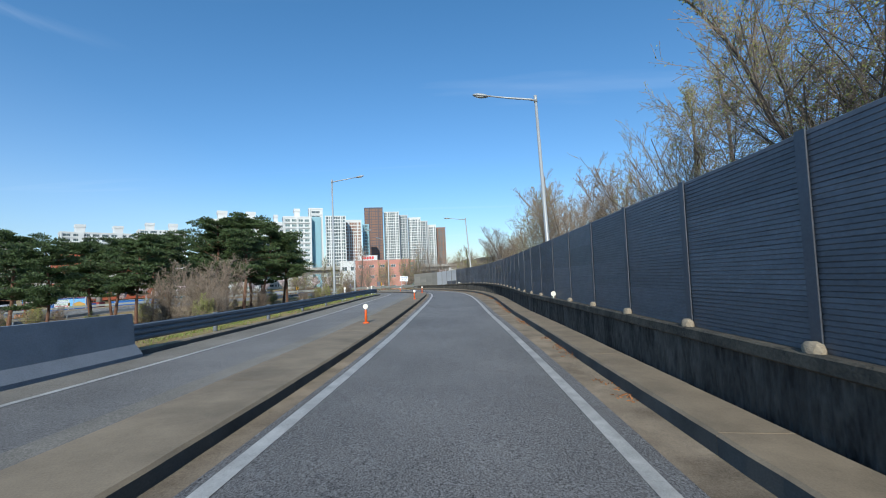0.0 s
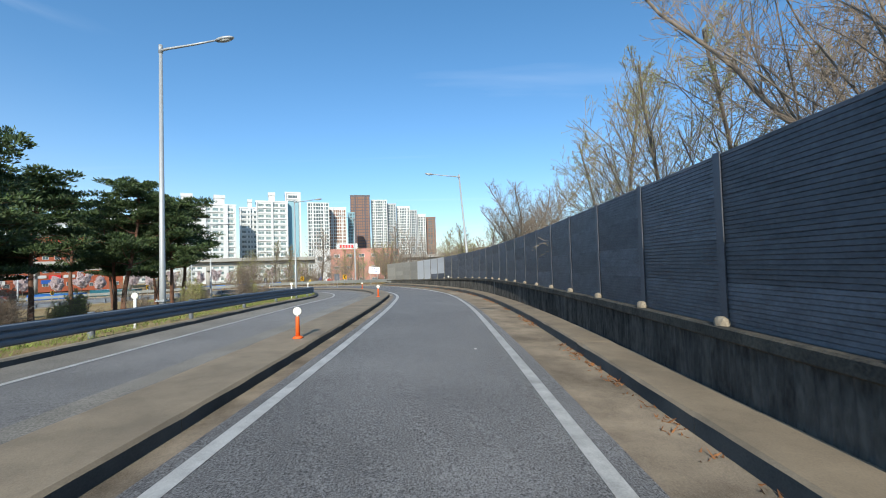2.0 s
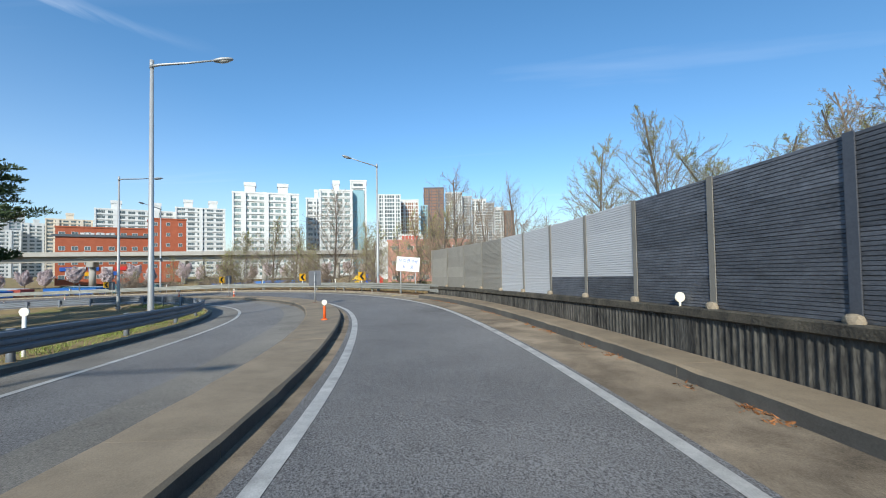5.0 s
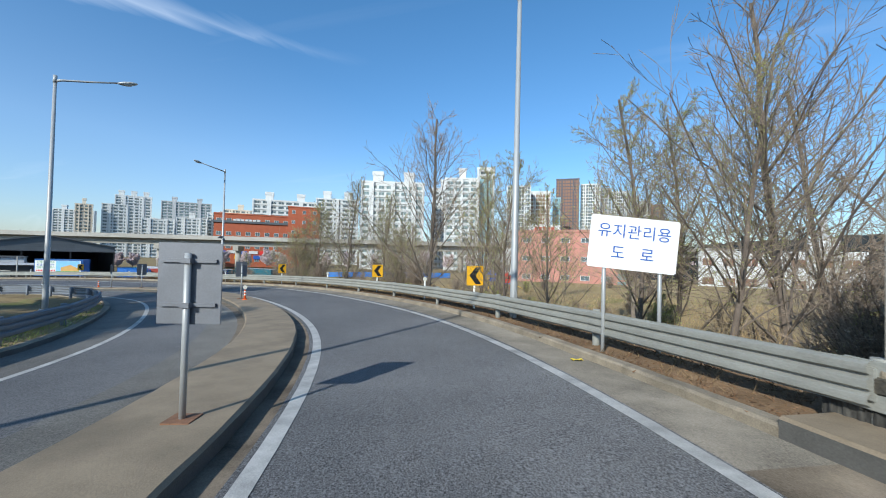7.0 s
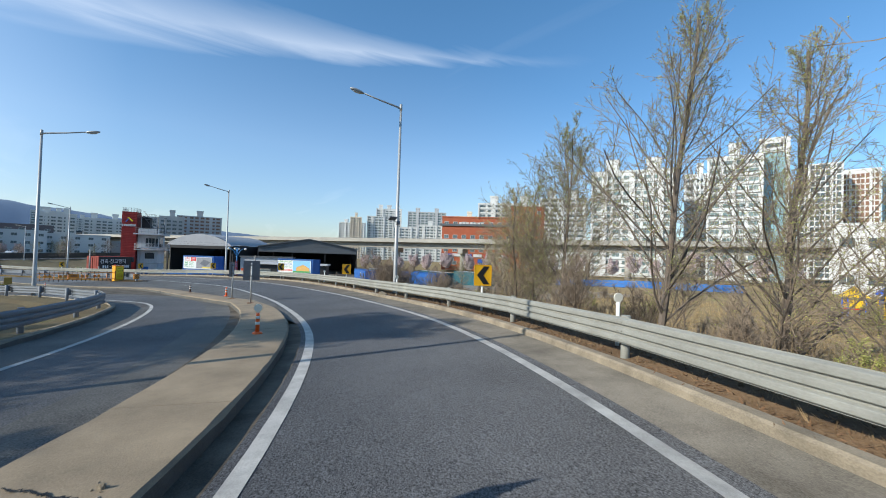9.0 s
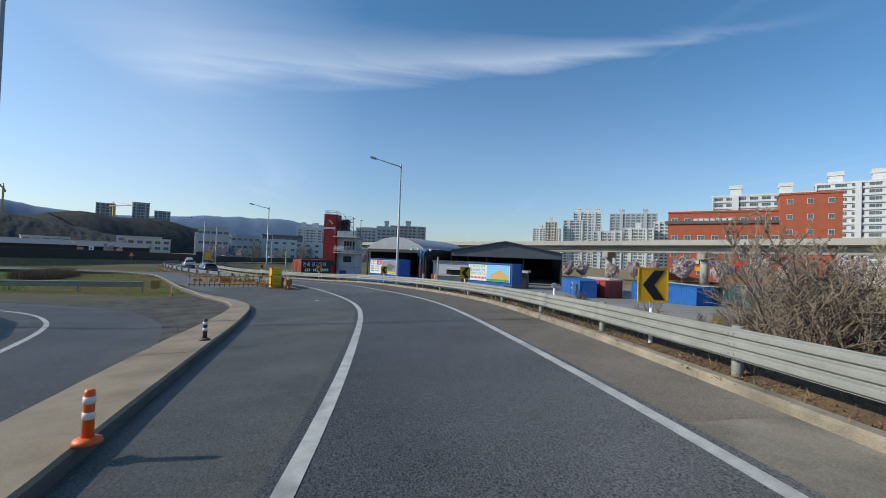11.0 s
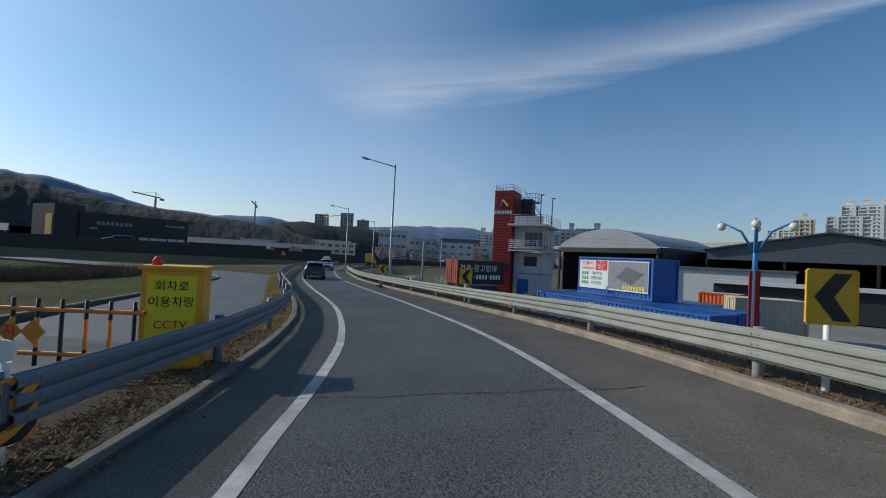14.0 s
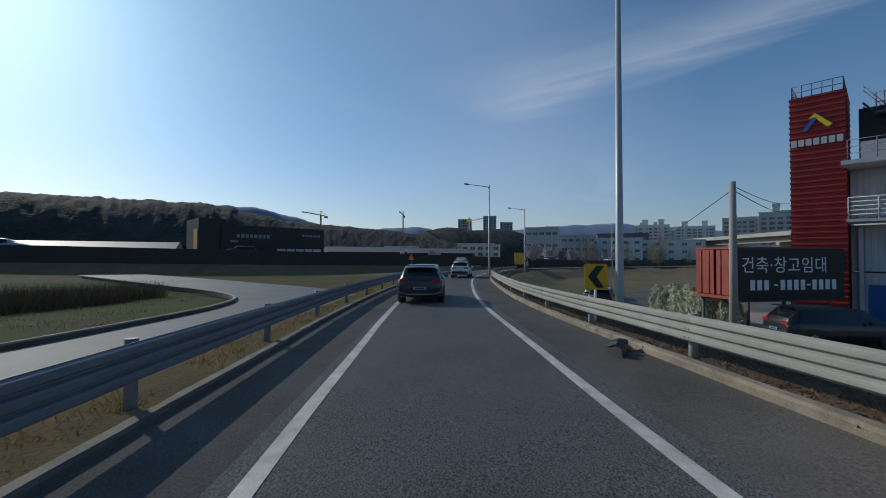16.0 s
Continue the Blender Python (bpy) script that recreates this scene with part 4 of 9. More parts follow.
def bollard(p, yaw, kind, cache={}):
    """An orange post on a rubber foot; some carry a round reflector."""
    if kind in cache:
        return copy_thing(cache[kind], pose(*p, 0, 0, yaw))
    label = {"old": "faded orange bollard with a white round reflector on the island", "ring": "orange and white ringed flexible bollard", "ringed": "ringed orange bollard with a clear round reflector", "dark": "dirty dark bollard with pale rings"}[kind]
    b = thing("bollard", label, "bollard", group="island bollards")
    body = {"old": orange_plastic, "ring": orange_plastic, "ringed": orange_plastic, "dark": M("dirty_plastic", (0.10, 0.05, 0.04), 0.7, var=0.3)}[kind]
    bm = bmesh.new()
    tube(bm, [(0, 0, 0), (0, 0, 0.03), (0, 0, 0.05)], [0.11, 0.10, 0.055], 16)
    part("foot", bm, body, b)
    bm = bmesh.new()
    tube(bm, [(0, 0, 0.04), (0, 0, 0.42), (0, 0, 0.45)], [0.045, 0.04, 0.03], 14)
    part("post", bm, body, b)
    if kind != "old":
        for z in (0.20, 0.33):
            bm = bmesh.new()
            tube(bm, [(0, 0, z), (0, 0, z + 0.06)], [0.047, 0.046], 14)
            part("ring", bm, white_plastic, b)
    if kind in ("old", "ringed"):
        bm = bmesh.new()
        tube(bm, [(0, 0, 0.44), (0, 0, 0.50)], 0.018, 8)
        disc(bm, (0, 0, 0.56), 0.085, 0.035, "Y", 20)
        part("reflector", bm, reflector, b)
    b.matrix_world = pose(*p, 0, 0, yaw)
    cache[kind] = b
    return b


def island_sign(p, yaw, w=0.62, h=0.80, first={}):
    """A small board seen from behind on a steel post."""
    if w in first:
        return copy_thing(first[w], pose(*p, 0, 0, yaw))
    s = thing("small_road_sign", "small road sign seen from its grey metal back", "road sign", group="island signs")
    bm = bmesh.new()
    box(bm, (0, 0.05, 1.72 - h / 2), (w, 0.012, h), bevel=0.005)
    part("board", bm, sign_back, s)
    bm = bmesh.new()
    tube(bm, [(0, 0, 0), (0, 0, 1.62)], 0.032, 12)
    part("post", bm, lamp_paint, s)
    for z in (1.72 - h * 0.22, 1.72 - h * 0.76):
        bm = bmesh.new()
        box(bm, (0, 0.03, z), (w * 0.85, 0.025, 0.035))
        box(bm, (0, -0.012, z), (0.09, 0.07, 0.05))
        part("bracket", bm, sign_back, s)
    bm = bmesh.new()
    box(bm, (0, 0, 0.01), (0.26, 0.26, 0.02))
    part("foot", bm, rust, s)
    s.matrix_world = pose(*p, 0, 0, yaw)
    first[w] = s
    return s


def delineator(p, yaw, first=[None]):
    if first[0]:
        return copy_thing(first[0], pose(*p, 0, 0, yaw))
    d = thing("delineator", "white roadside post with a round reflector disc", "delineator", group="delineators")
    bm = bmesh.new()
    tube(bm, [(0, 0, -0.3), (0, 0, 0.92)], 0.035, 10)
    part("post", bm, white_plastic, d)
    bm = bmesh.new()
    disc(bm, (0, 0, 1.0), 0.09, 0.03, "Y", 20)
    part("reflector", bm, reflector, d)
    d.matrix_world = pose(*p, 0, 0, yaw)
    first[0] = d
    return d


def text_mesh(body, size, mat, name="lettering", spacing=1.0):
    cu = bpy.data.curves.new(name, "FONT")
    cu.body, cu.size, cu.align_x, cu.align_y, cu.extrude = body, size, "CENTER", "CENTER", 0.003
    cu.space_character = spacing
    ob = new(name, cu)
    me = bpy.data.meshes.new_from_object(ob.evaluated_get(bpy.context.evaluated_depsgraph_get()))
    bpy.data.objects.remove(ob)
    me.materials.clear()
    me.materials.append(mat)
    return me


def lettering(body, size, mat, parent, where, spacing=1.0, label=""):
    """Words on an upright board whose face looks to -y."""
    ob = part("lettering", text_mesh(body, size, mat, spacing=spacing), None, parent, label)
    ob.matrix_basis = pose(*where, 90, 0, 0)
    return ob


def bars(parent, rows, mat, name="lettering_bar"):
    """Writing that is not spelt out: flat bars (x, z, width, height) on a face to -y at depth y."""
    for x, y, z, w, h in rows:
        bm = bmesh.new()
        box(bm, (x, y, z), (w, 0.006, h))
        part(name, bm, mat, parent)


def build_signs():
    for s, o, kind in ((-8.0, -2.8, "old"), (13.95, -2.95, "old"), (28.5, -2.66, "old"), (42.65, -2.68, "old"), (64.2, -2.75, "old"), (91.85, -2.88, "ringed"), (101.2, -2.9, "ringed"), (115.8, -3.6, "ring"), (121.5, -4.9, "dark")):
        bollard(P(s, o, 0.168), LANE.yaw(s), kind)
    bollard(Vector((-69.63, 74.2, surface(-69.63, 74.2) + 0.02)), 100, "ringed")
    island_sign(P(74.4, -2.75, 0.168), LANE.yaw(74.4) - 6)
    island_sign(P(92.7, -2.9, 0.168), LANE.yaw(92.7) + 10, 0.5, 0.7)
    island_sign(P(110.4, -3.0, 0.168), LANE.yaw(110.4), 0.62, 0.80)
    island_sign(P(114.0, -3.5, 0.168), LANE.yaw(114.0) + 60, 0.5, 0.7)
    for s, o in ((87.0, 3.62), (98.0, 3.75), (110.9, 3.55), (125.0, 4.5), (141.0, 4.75), (169.8, 4.05)):
        delineator(P(s, o), LANE.yaw(s))
    for s in (31.5, 46.0, 60.0):
        delineator(on(OPP)(OPP.near(*P(s, -7.9)[:2])[0], -3.2), LANE.yaw(s))
    for s in (14.05, 56.8):
        bm = bmesh.new()
        tube(bm, [(0, 0, 0), (0, 0, 0.10)], 0.02, 8)
        disc(bm, (0, 0, 0.17), 0.085, 0.03, "Y", 20)
        ob = part("wall_reflector", bm, reflector)
        ob.matrix_world = pose(*P(s, wall_o(s) - 0.02, wall_foot(s) - 0.02), 0, 0, LANE.yaw(s))
        tagged(ob, "round white reflector on top of the plinth", "reflector", group="wall reflectors")
    # the white notice board behind the rail
    a, b = Vector((-8.0, 76.25, 0)), Vector((-6.63, 76.8, 0))
    m = (a + b) / 2
    g = ground_z(m.x, m.y)
    yaw = math.degrees(math.atan2(b.y - a.y, b.x - a.x))
    lean = pose(0, 0, 0.48 - g, 0, 5.0, 0) @ pose(0, 0, g - 0.48)
    board = thing("notice_board", "white notice board with blue Korean lettering on two steel posts", "sign", (m.x, m.y, g), yaw)
    z0, z1 = 0.02 - g, 0.95 - g
    bm = bmesh.new()
    box(bm, (0, 0, (z0 + z1) / 2), (1.52, 0.02, z1 - z0), bevel=0.02)
    bd = part("board", bm, sign_white, board)
    bd.matrix_basis = lean
    for words, up in (("유지관리용", 0.19), ("도   로", -0.19)):
        lt = lettering(words, 0.27, sign_blue, board, (0, -0.014, (z0 + z1) / 2 + up), 1.05)
        lt.matrix_basis = lean @ lt.matrix_basis
    for x in (-0.48, 0.48):
        bm = bmesh.new()
        tube(bm, [(x, 0.05, -0.3), (x, 0.05, z1 - 0.05)], 0.035, 10)
        part("post", bm, lamp_paint, board)


build_rails()
concrete_barrier()
build_lamps()
build_chevrons()
build_signs()

# ---- the container yard and what stands there ----
blue_cont = M("blue_container", (0.012, 0.105, 0.36), 0.5, var=0.18, scale=1.2, fine=30, bump=0.08, spots=0.25)
teal_cont = M("teal_container", (0.015, 0.10, 0.13), 0.5, var=0.18, scale=1.2, fine=30, bump=0.08, spots=0.2)
red_cont = M("red_container", (0.30, 0.045, 0.028), 0.55, var=0.22, scale=1.2, fine=30, bump=0.1, spots=0.3)
orange_cont = M("orange_container", (0.62, 0.10, 0.02), 0.55, var=0.15, scale=1.2, fine=30, bump=0.1, spots=0.2)
beige_cont = M("beige_container", (0.50, 0.43, 0.32), 0.6, var=0.15, scale=1.2, fine=30, bump=0.1, spots=0.25)
red_wall = M("red_cladding", (0.27, 0.018, 0.015), 0.6, var=0.3, scale=0.8, fine=20, bump=0.08, spots=0.2)
white_wall = M("white_cladding", (0.50, 0.51, 0.53), 0.55, var=0.12, scale=0.8, fine=20, bump=0.05, spots=0.2)
# near-black cladding; also stands in for shade on retaining wall and hall interiors
dark_clad_shade = M("dark_cladding_shade", (0.016, 0.017, 0.019), 0.6, var=0.25, scale=0.5, fine=12, bump=0.1)
grey_roof = M("grey_roof", (0.095, 0.105, 0.115), 0.6, var=0.15, scale=0.4, fine=12, bump=0.1, spots=0.15)
tent = M("tent_fabric", (0.32, 0.335, 0.36), 0.7, var=0.12, scale=0.5, fine=6, bump=0.5, dist=0.08)
window_glass = M("window_glass", (0.035, 0.045, 0.055), 0.12, var=0.15, scale=0.5, fine=4, bump=0.0)
banner_white = M("banner", (0.72, 0.74, 0.70), 0.6, var=0.06, scale=2, bump=0.02)
banner_sky = M("banner_sky", (0.22, 0.50, 0.78), 0.6, var=0.15, scale=2, bump=0.02)
banner_red = M("banner_red", (0.66, 0.03, 0.03), 0.6, var=0.06, bump=0.02)
banner_ink = M("banner_ink", (0.14, 0.17, 0.15), 0.6, var=0.1, bump=0)
banner_green = M("banner_green", (0.06, 0.30, 0.09), 0.6, var=0.06, bump=0.02)
banner_tan = M("banner_tan", (0.62, 0.36, 0.10), 0.6, var=0.15, bump=0.02)
banner_grey = M("banner_grey", (0.22, 0.23, 0.24), 0.6, var=0.3, scale=4, bump=0.02)
banner_yellow = M("banner_yellow", (0.80, 0.62, 0.02), 0.6, var=0.06, bump=0.02)
yard_floor = M("yard_floor", (0.23, 0.215, 0.19), 0.9, var=0.2, scale=0.25, fine=20, bump=0.4, spots=0.3)
lamp_blue = M("lamp_blue", (0.03, 0.20, 0.46), 0.45, var=0.1, bump=0.05)
globe = M("lamp_globe", (0.75, 0.70, 0.58), 0.25, var=0.05, bump=0)
stone_wall = M("rubble", (0.25, 0.235, 0.21), 0.9, var=0.3, scale=3, fine=30, bump=0.5, rand=0.3)


def corrugated(bm, a, b, z0, z1, depth=0.035, pitch=0.28, mi=0):
    """A folded sheet from a to b (plan), its outer side to the right of the way."""
    a, b = Vector((*a, 0)), Vector((*b, 0))
    d = b - a
    n = max(1, int(round(d.length / pitch)))
    d.normalize()
    out = Vector((d.y, -d.x, 0))
    step = (b - a).length / n
    pts = []
    for k in range(n):
        for f, h in ((0.05, 0), (0.30, 0), (0.45, -1), (0.80, -1)):
            pts.append(a + d * step * (k + f) + out * h * depth)
    pts = [a] + pts + [b]
    lo = [bm.verts.new((p.x, p.y, z0)) for p in pts]
    hi = [bm.verts.new((p.x, p.y, z1)) for p in pts]
    for k in range(len(pts) - 1):
        f = bm.faces.new((lo[k], lo[k + 1], hi[k + 1], hi[k]))
        f.material_index = mi


def container(name, label, loc, yaw, mat, L=6.06, W=2.44, H=2.59, group="containers", roof=None, doors=True):
    """A freight container: origin at the left end of its front side; the front looks to -y."""
    c = thing(name, label, "container", loc, yaw, group)
    bm = bmesh.new()
    i = 0.05
    corrugated(bm, (i, i), (L - i, i), 0.16, H - 0.10)
    corrugated(bm, (L - i, i), (L - i, W - i), 0.16, H - 0.10)
    corrugated(bm, (L - i, W - i), (i, W - i), 0.16, H - 0.10)
    if not doors:
        corrugated(bm, (i, W - i), (i, i), 0.16, H - 0.10)
    part("shell", bm, mat, c)
    bm = bmesh.new()
    for x in (0.06, L - 0.06):
        for y in (0.06, W - 0.06):
            box(bm, (x, y, H / 2), (0.12, 0.12, H))
    for y in (0.05, W - 0.05):
        box(bm, (L / 2, y, 0.08), (L - 0.24, 0.10, 0.16))
        box(bm, (L / 2, y, H - 0.05), (L - 0.24, 0.10, 0.10))
    for x in (0.05, L - 0.05):
        box(bm, (x, W / 2, 0.08), (0.10, W - 0.24, 0.16))
        box(bm, (x, W / 2, H - 0.05), (0.10, W - 0.24, 0.10))
    part("frame", bm, mat, c)
    bm = bmesh.new()
    prof = [(0.1, H - 0.05), (0.1, H - 0.01)]
    for k in range(int(L / 0.35) - 1):
        prof += [(0.24 + k * 0.35, H - 0.01), (0.27 + k * 0.35, H + 0.008), (0.39 + k * 0.35, H + 0.008), (0.42 + k * 0.35, H - 0.01)]
    prof += [(L - 0.1, H - 0.01), (L - 0.1, H - 0.05)]
    near = [bm.verts.new((x, 0.1, z)) for x, z in prof]
    far = [bm.verts.new((x, W - 0.1, z)) for x, z in prof]
    for k in range(len(prof)):
        j = (k + 1) % len(prof)
        bm.faces.new((near[k], near[j], far[j], far[k]))
    part("roof", bm, roof or mat, c)
    if doors:
        for k in (0, 1):
            bm = bmesh.new()
            box(bm, (0.03, W / 4 + k * W / 2, H / 2 + 0.03), (0.05, W / 2 - 0.15, H - 0.32), bevel=0.01)
            for y in (-0.25, 0.25):
                tube(bm, [(-0.02, W / 4 + k * W / 2 + y, 0.2), (-0.02, W / 4 + k * W / 2 + y, H - 0.15)], 0.018, 6)
            part("door", bm, mat, c)
    return c


def unit(v):
    return Vector(v).normalized()


def build_containers():
    yaw_a = math.degrees(math.atan2(88.9 - 84.9, -100.3 + 104.5))
    a = container("banner_container", "blue container with a printed advertising banner on its side", (-104.45, 84.9, -4.13), yaw_a, blue_cont, group="banner containers")
    ban = thing("banner", "printed banner with red heading and a photo of a factory roof", "banner", (-104.45, 84.9, -4.13), yaw_a)
    bm = bmesh.new(); box(bm, (3.0, -0.03, 1.40), (5.6, 0.02, 1.95)); part("sheet", bm, banner_white, ban)
    bm = bmesh.new(); box(bm, (4.25, -0.045, 1.42), (3.0, 0.008, 1.80)); part("photo", bm, banner_grey, ban)
    bm = bmesh.new()
    vs = [bm.verts.new((x, -0.052, z)) for x, z in ((3.4, 1.3), (4.6, 0.85), (5.5, 1.6), (4.2, 2.0))]
    bm.faces.new(vs); part("photo_roof", bm, steel_dark, ban)
    bars(ban, [(2.15, -0.046, 2.02, 1.0, 0.66)], banner_red)
    lettering("모듈러", 0.40, banner_red, ban, (0.92, -0.052, 2.14))
    lettering("자체공장운영", 0.20, banner_red, ban, (0.95, -0.052, 1.80))
    for row, z in (("주택", 2.23), ("근린상가", 2.02), ("야영장", 1.81)):
        lettering(row, 0.19, banner_white, ban, (2.15, -0.058, z))
    for row, z in (("극한직업", 1.45), ("생생정보", 1.12), ("서민갑부", 0.79)):
        lettering(row, 0.26, banner_green, ban, (1.75, -0.052, z))
        bars(ban, [(0.5 + 0.22 * k, -0.046, z, 0.15, 0.22) for k in range(3)], banner_green)
    bars(ban, [(4.0 + 0.21 * k, -0.056, 0.68, 0.13, 0.24) for k in range(8)], banner_yellow)
    b_yaw = 45.0
    container("banner_container", "blue container with a banner for building work", (-91.4, 97.4, -4.08), b_yaw, blue_cont, group="banner containers", L=6.06)
    ban = thing("banner", "printed banner with green Korean lettering and a picture of a shed", "banner", (-91.4, 97.4, -4.08), b_yaw)
    bm = bmesh.new(); box(bm, (2.95, -0.03, 1.42), (5.7, 0.02, 1.9)); part("sheet", bm, banner_white, ban)
    bm = bmesh.new(); box(bm, (4.2, -0.045, 1.42), (3.0, 0.008, 1.84)); part("picture_sky", bm, banner_sky, ban)
    bm = bmesh.new()
    vs = [bm.verts.new((x, -0.052, z)) for x, z in ((3.3, 0.7), (5.6, 0.7), (5.6, 1.15), (4.5, 1.75), (3.3, 1.3))]
    bm.faces.new(vs); part("picture_shed", bm, banner_tan, ban)
    bm = bmesh.new(); box(bm, (4.2, -0.05, 0.62), (3.0, 0.008, 0.25)); part("picture_grass", bm, banner_green, ban)
    for txt, z, m in (("공장/상가 건축", 2.12, banner_green), ("판넬/철골 건축", 1.70, sign_blue), ("컨테이너하우스", 1.28, banner_green)):
        lettering(txt, 0.36, m, ban, (1.42, -0.048, z))
    bars(ban, [(0.35 + 0.20 * k, -0.046, 0.82, 0.13, 0.25) for k in range(12)], banner_red)
    # the low row that carries the first one
    for k, (ox, oy, L) in enumerate(((-1.0, -2.9, 12.19), (-1.4, -0.35, 12.19), (1.5, 2.15, 6.06))):
        u, v = unit((math.cos(radians(yaw_a)), math.sin(radians(yaw_a)), 0)), unit((-math.sin(radians(yaw_a)), math.cos(radians(yaw_a)), 0))
        p = Vector((-104.45, 84.9, -6.75)) + u * ox + v * oy
        container("container", "bright blue freight container standing low beside the ramp", p, yaw_a, blue_cont if k < 2 else white_wall, L=L, doors=(k == 2))
    # red one on a steel stand with a black hoarding
    yaw_r = math.degrees(math.atan2(76.6 - 72.5, -121.0 + 116.6))
    r = container("container", "rust-red container on a steel stand", (-116.6, 72.5, -4.85), yaw_r, red_cont, H=2.59)
    st = thing("container_stand", "dark steel stand under the red container", "stand", (-116.6, 72.5, -4.85), yaw_r)
    for x in (0.2, 3.0, 5.8):
        for y in (0.2, 2.2):
            bm = bmesh.new(); box(bm, (x, y, -1.0), (0.12, 0.12, 2.0)); part("leg", bm, steel_dark, st)
    bm = bmesh.new()
    for y in (0.2, 2.2):
        box(bm, (3.03, y, -0.07), (6.0, 0.12, 0.12))
    part("beam", bm, steel_dark, st)
    h = thing("hoarding", "black board with white Korean lettering fixed to the container", "sign", (-116.6, 72.5, -4.85), yaw_r)
    bm = bmesh.new(); box(bm, (3.25, -0.04, 1.25), (6.3, 0.04, 2.55)); part("board", bm, dark_clad_shade, h)
    lettering("건축·창고임대", 0.86, sign_white, h, (2.8, -0.07, 1.65), 1.05)
    bars(h, [(0.9 + 0.40 * k, -0.064, 0.72, 0.26, 0.50) for k in range(3)] + [(2.25, -0.064, 0.72, 0.22, 0.08)] + [(2.65 + 0.40 * k, -0.064, 0.72, 0.26, 0.50) for k in range(4)] + [(4.2, -0.064, 0.72, 0.2, 0.08)] + [(4.55 + 0.40 * k, -0.064, 0.72, 0.26, 0.50) for k in range(4)], sign_white)
    container("container", "orange-red site container with a pale roof", (-114.2, 95.2, ground_z(-112, 96)), 62, orange_cont, L=3.0, H=2.5, roof=white_wall)
    container("container", "beige shipping crate with ribbed doors", (-104.7, 94.9, ground_z(-104, 97) + 0.1), 88, beige_cont, L=4.0, H=2.5)
    # the far corner of the yard
    for x, y, yaw, m, L, lab in ((-105.4, 117.0, -12.5, blue_cont, 6.3, "blue site cabin with two small windows"), (-113.4, 118.9, -12.5, blue_cont, 7.6, "bright blue freight container in the yard"), (-99.2, 119.6, 105, red_cont, 3.3, "rust-red freight container in the yard"), (-99.0, 123.6, 4, blue_cont, 12.19, "bright blue freight container in the yard"),
                                 (-116.0, 123.4, -10, teal_cont, 12.19, "dark teal freight container in the yard"), (-103.0, 130.5, -8, teal_cont, 12.19, "dark teal freight container in the yard"), (-122.0, 128.0, -8, white_wall, 12.19, "white long container behind the yard"), (-89.0, 130.0, -4, teal_cont, 12.19, "dark teal freight container in the yard")):
        container("container", lab, (x, y, ground_z(x + 3, y) - 0.05), yaw, m, L=L, roof=white_wall if m is teal_cont else None)
    for x, m, lab in ((1.3, white_wall, "small white framed window of the site cabin"), (4.4, steel_dark, "small barred window of the site cabin")):
        cab = thing("cabin_window", lab, "window", (-105.4, 117.0, ground_z(-102.4, 117.0)), -12.5)
        bm = bmesh.new(); box(bm, (x, -0.03, 1.55), (0.95, 0.06, 0.95)); part("frame", bm, m, cab)
        bm = bmesh.new(); box(bm, (x, -0.065, 1.55), (0.78, 0.02, 0.78)); part("pane", bm, window_glass, cab)
        bm = bmesh.new(); box(bm, (x, -0.08, 1.55), (0.05, 0.02, 0.78)); part("mullion", bm, m, cab)


def railing(parent, pts, z, h, mat, posts=1.2, rails=5, r=0.022, name="railing"):
    """Rails on posts along plan points at one height."""
    bm = bmesh.new()
    for a, b in zip(pts, pts[1:]):
        a, b = Vector((*a, z)), Vector((*b, z))
        for k in range(rails):
            hh = h * (k + 1) / rails
            tube(bm, [a + Vector((0, 0, hh)), b + Vector((0, 0, hh))], r, 5)
        n = max(1, int((b - a).length / posts))
        for k in range(n + 1):
            p = a.lerp(b, k / n)
            tube(bm, [p, p + Vector((0, 0, h))], r * 1.3, 6)
    return part(name, bm, mat, parent)


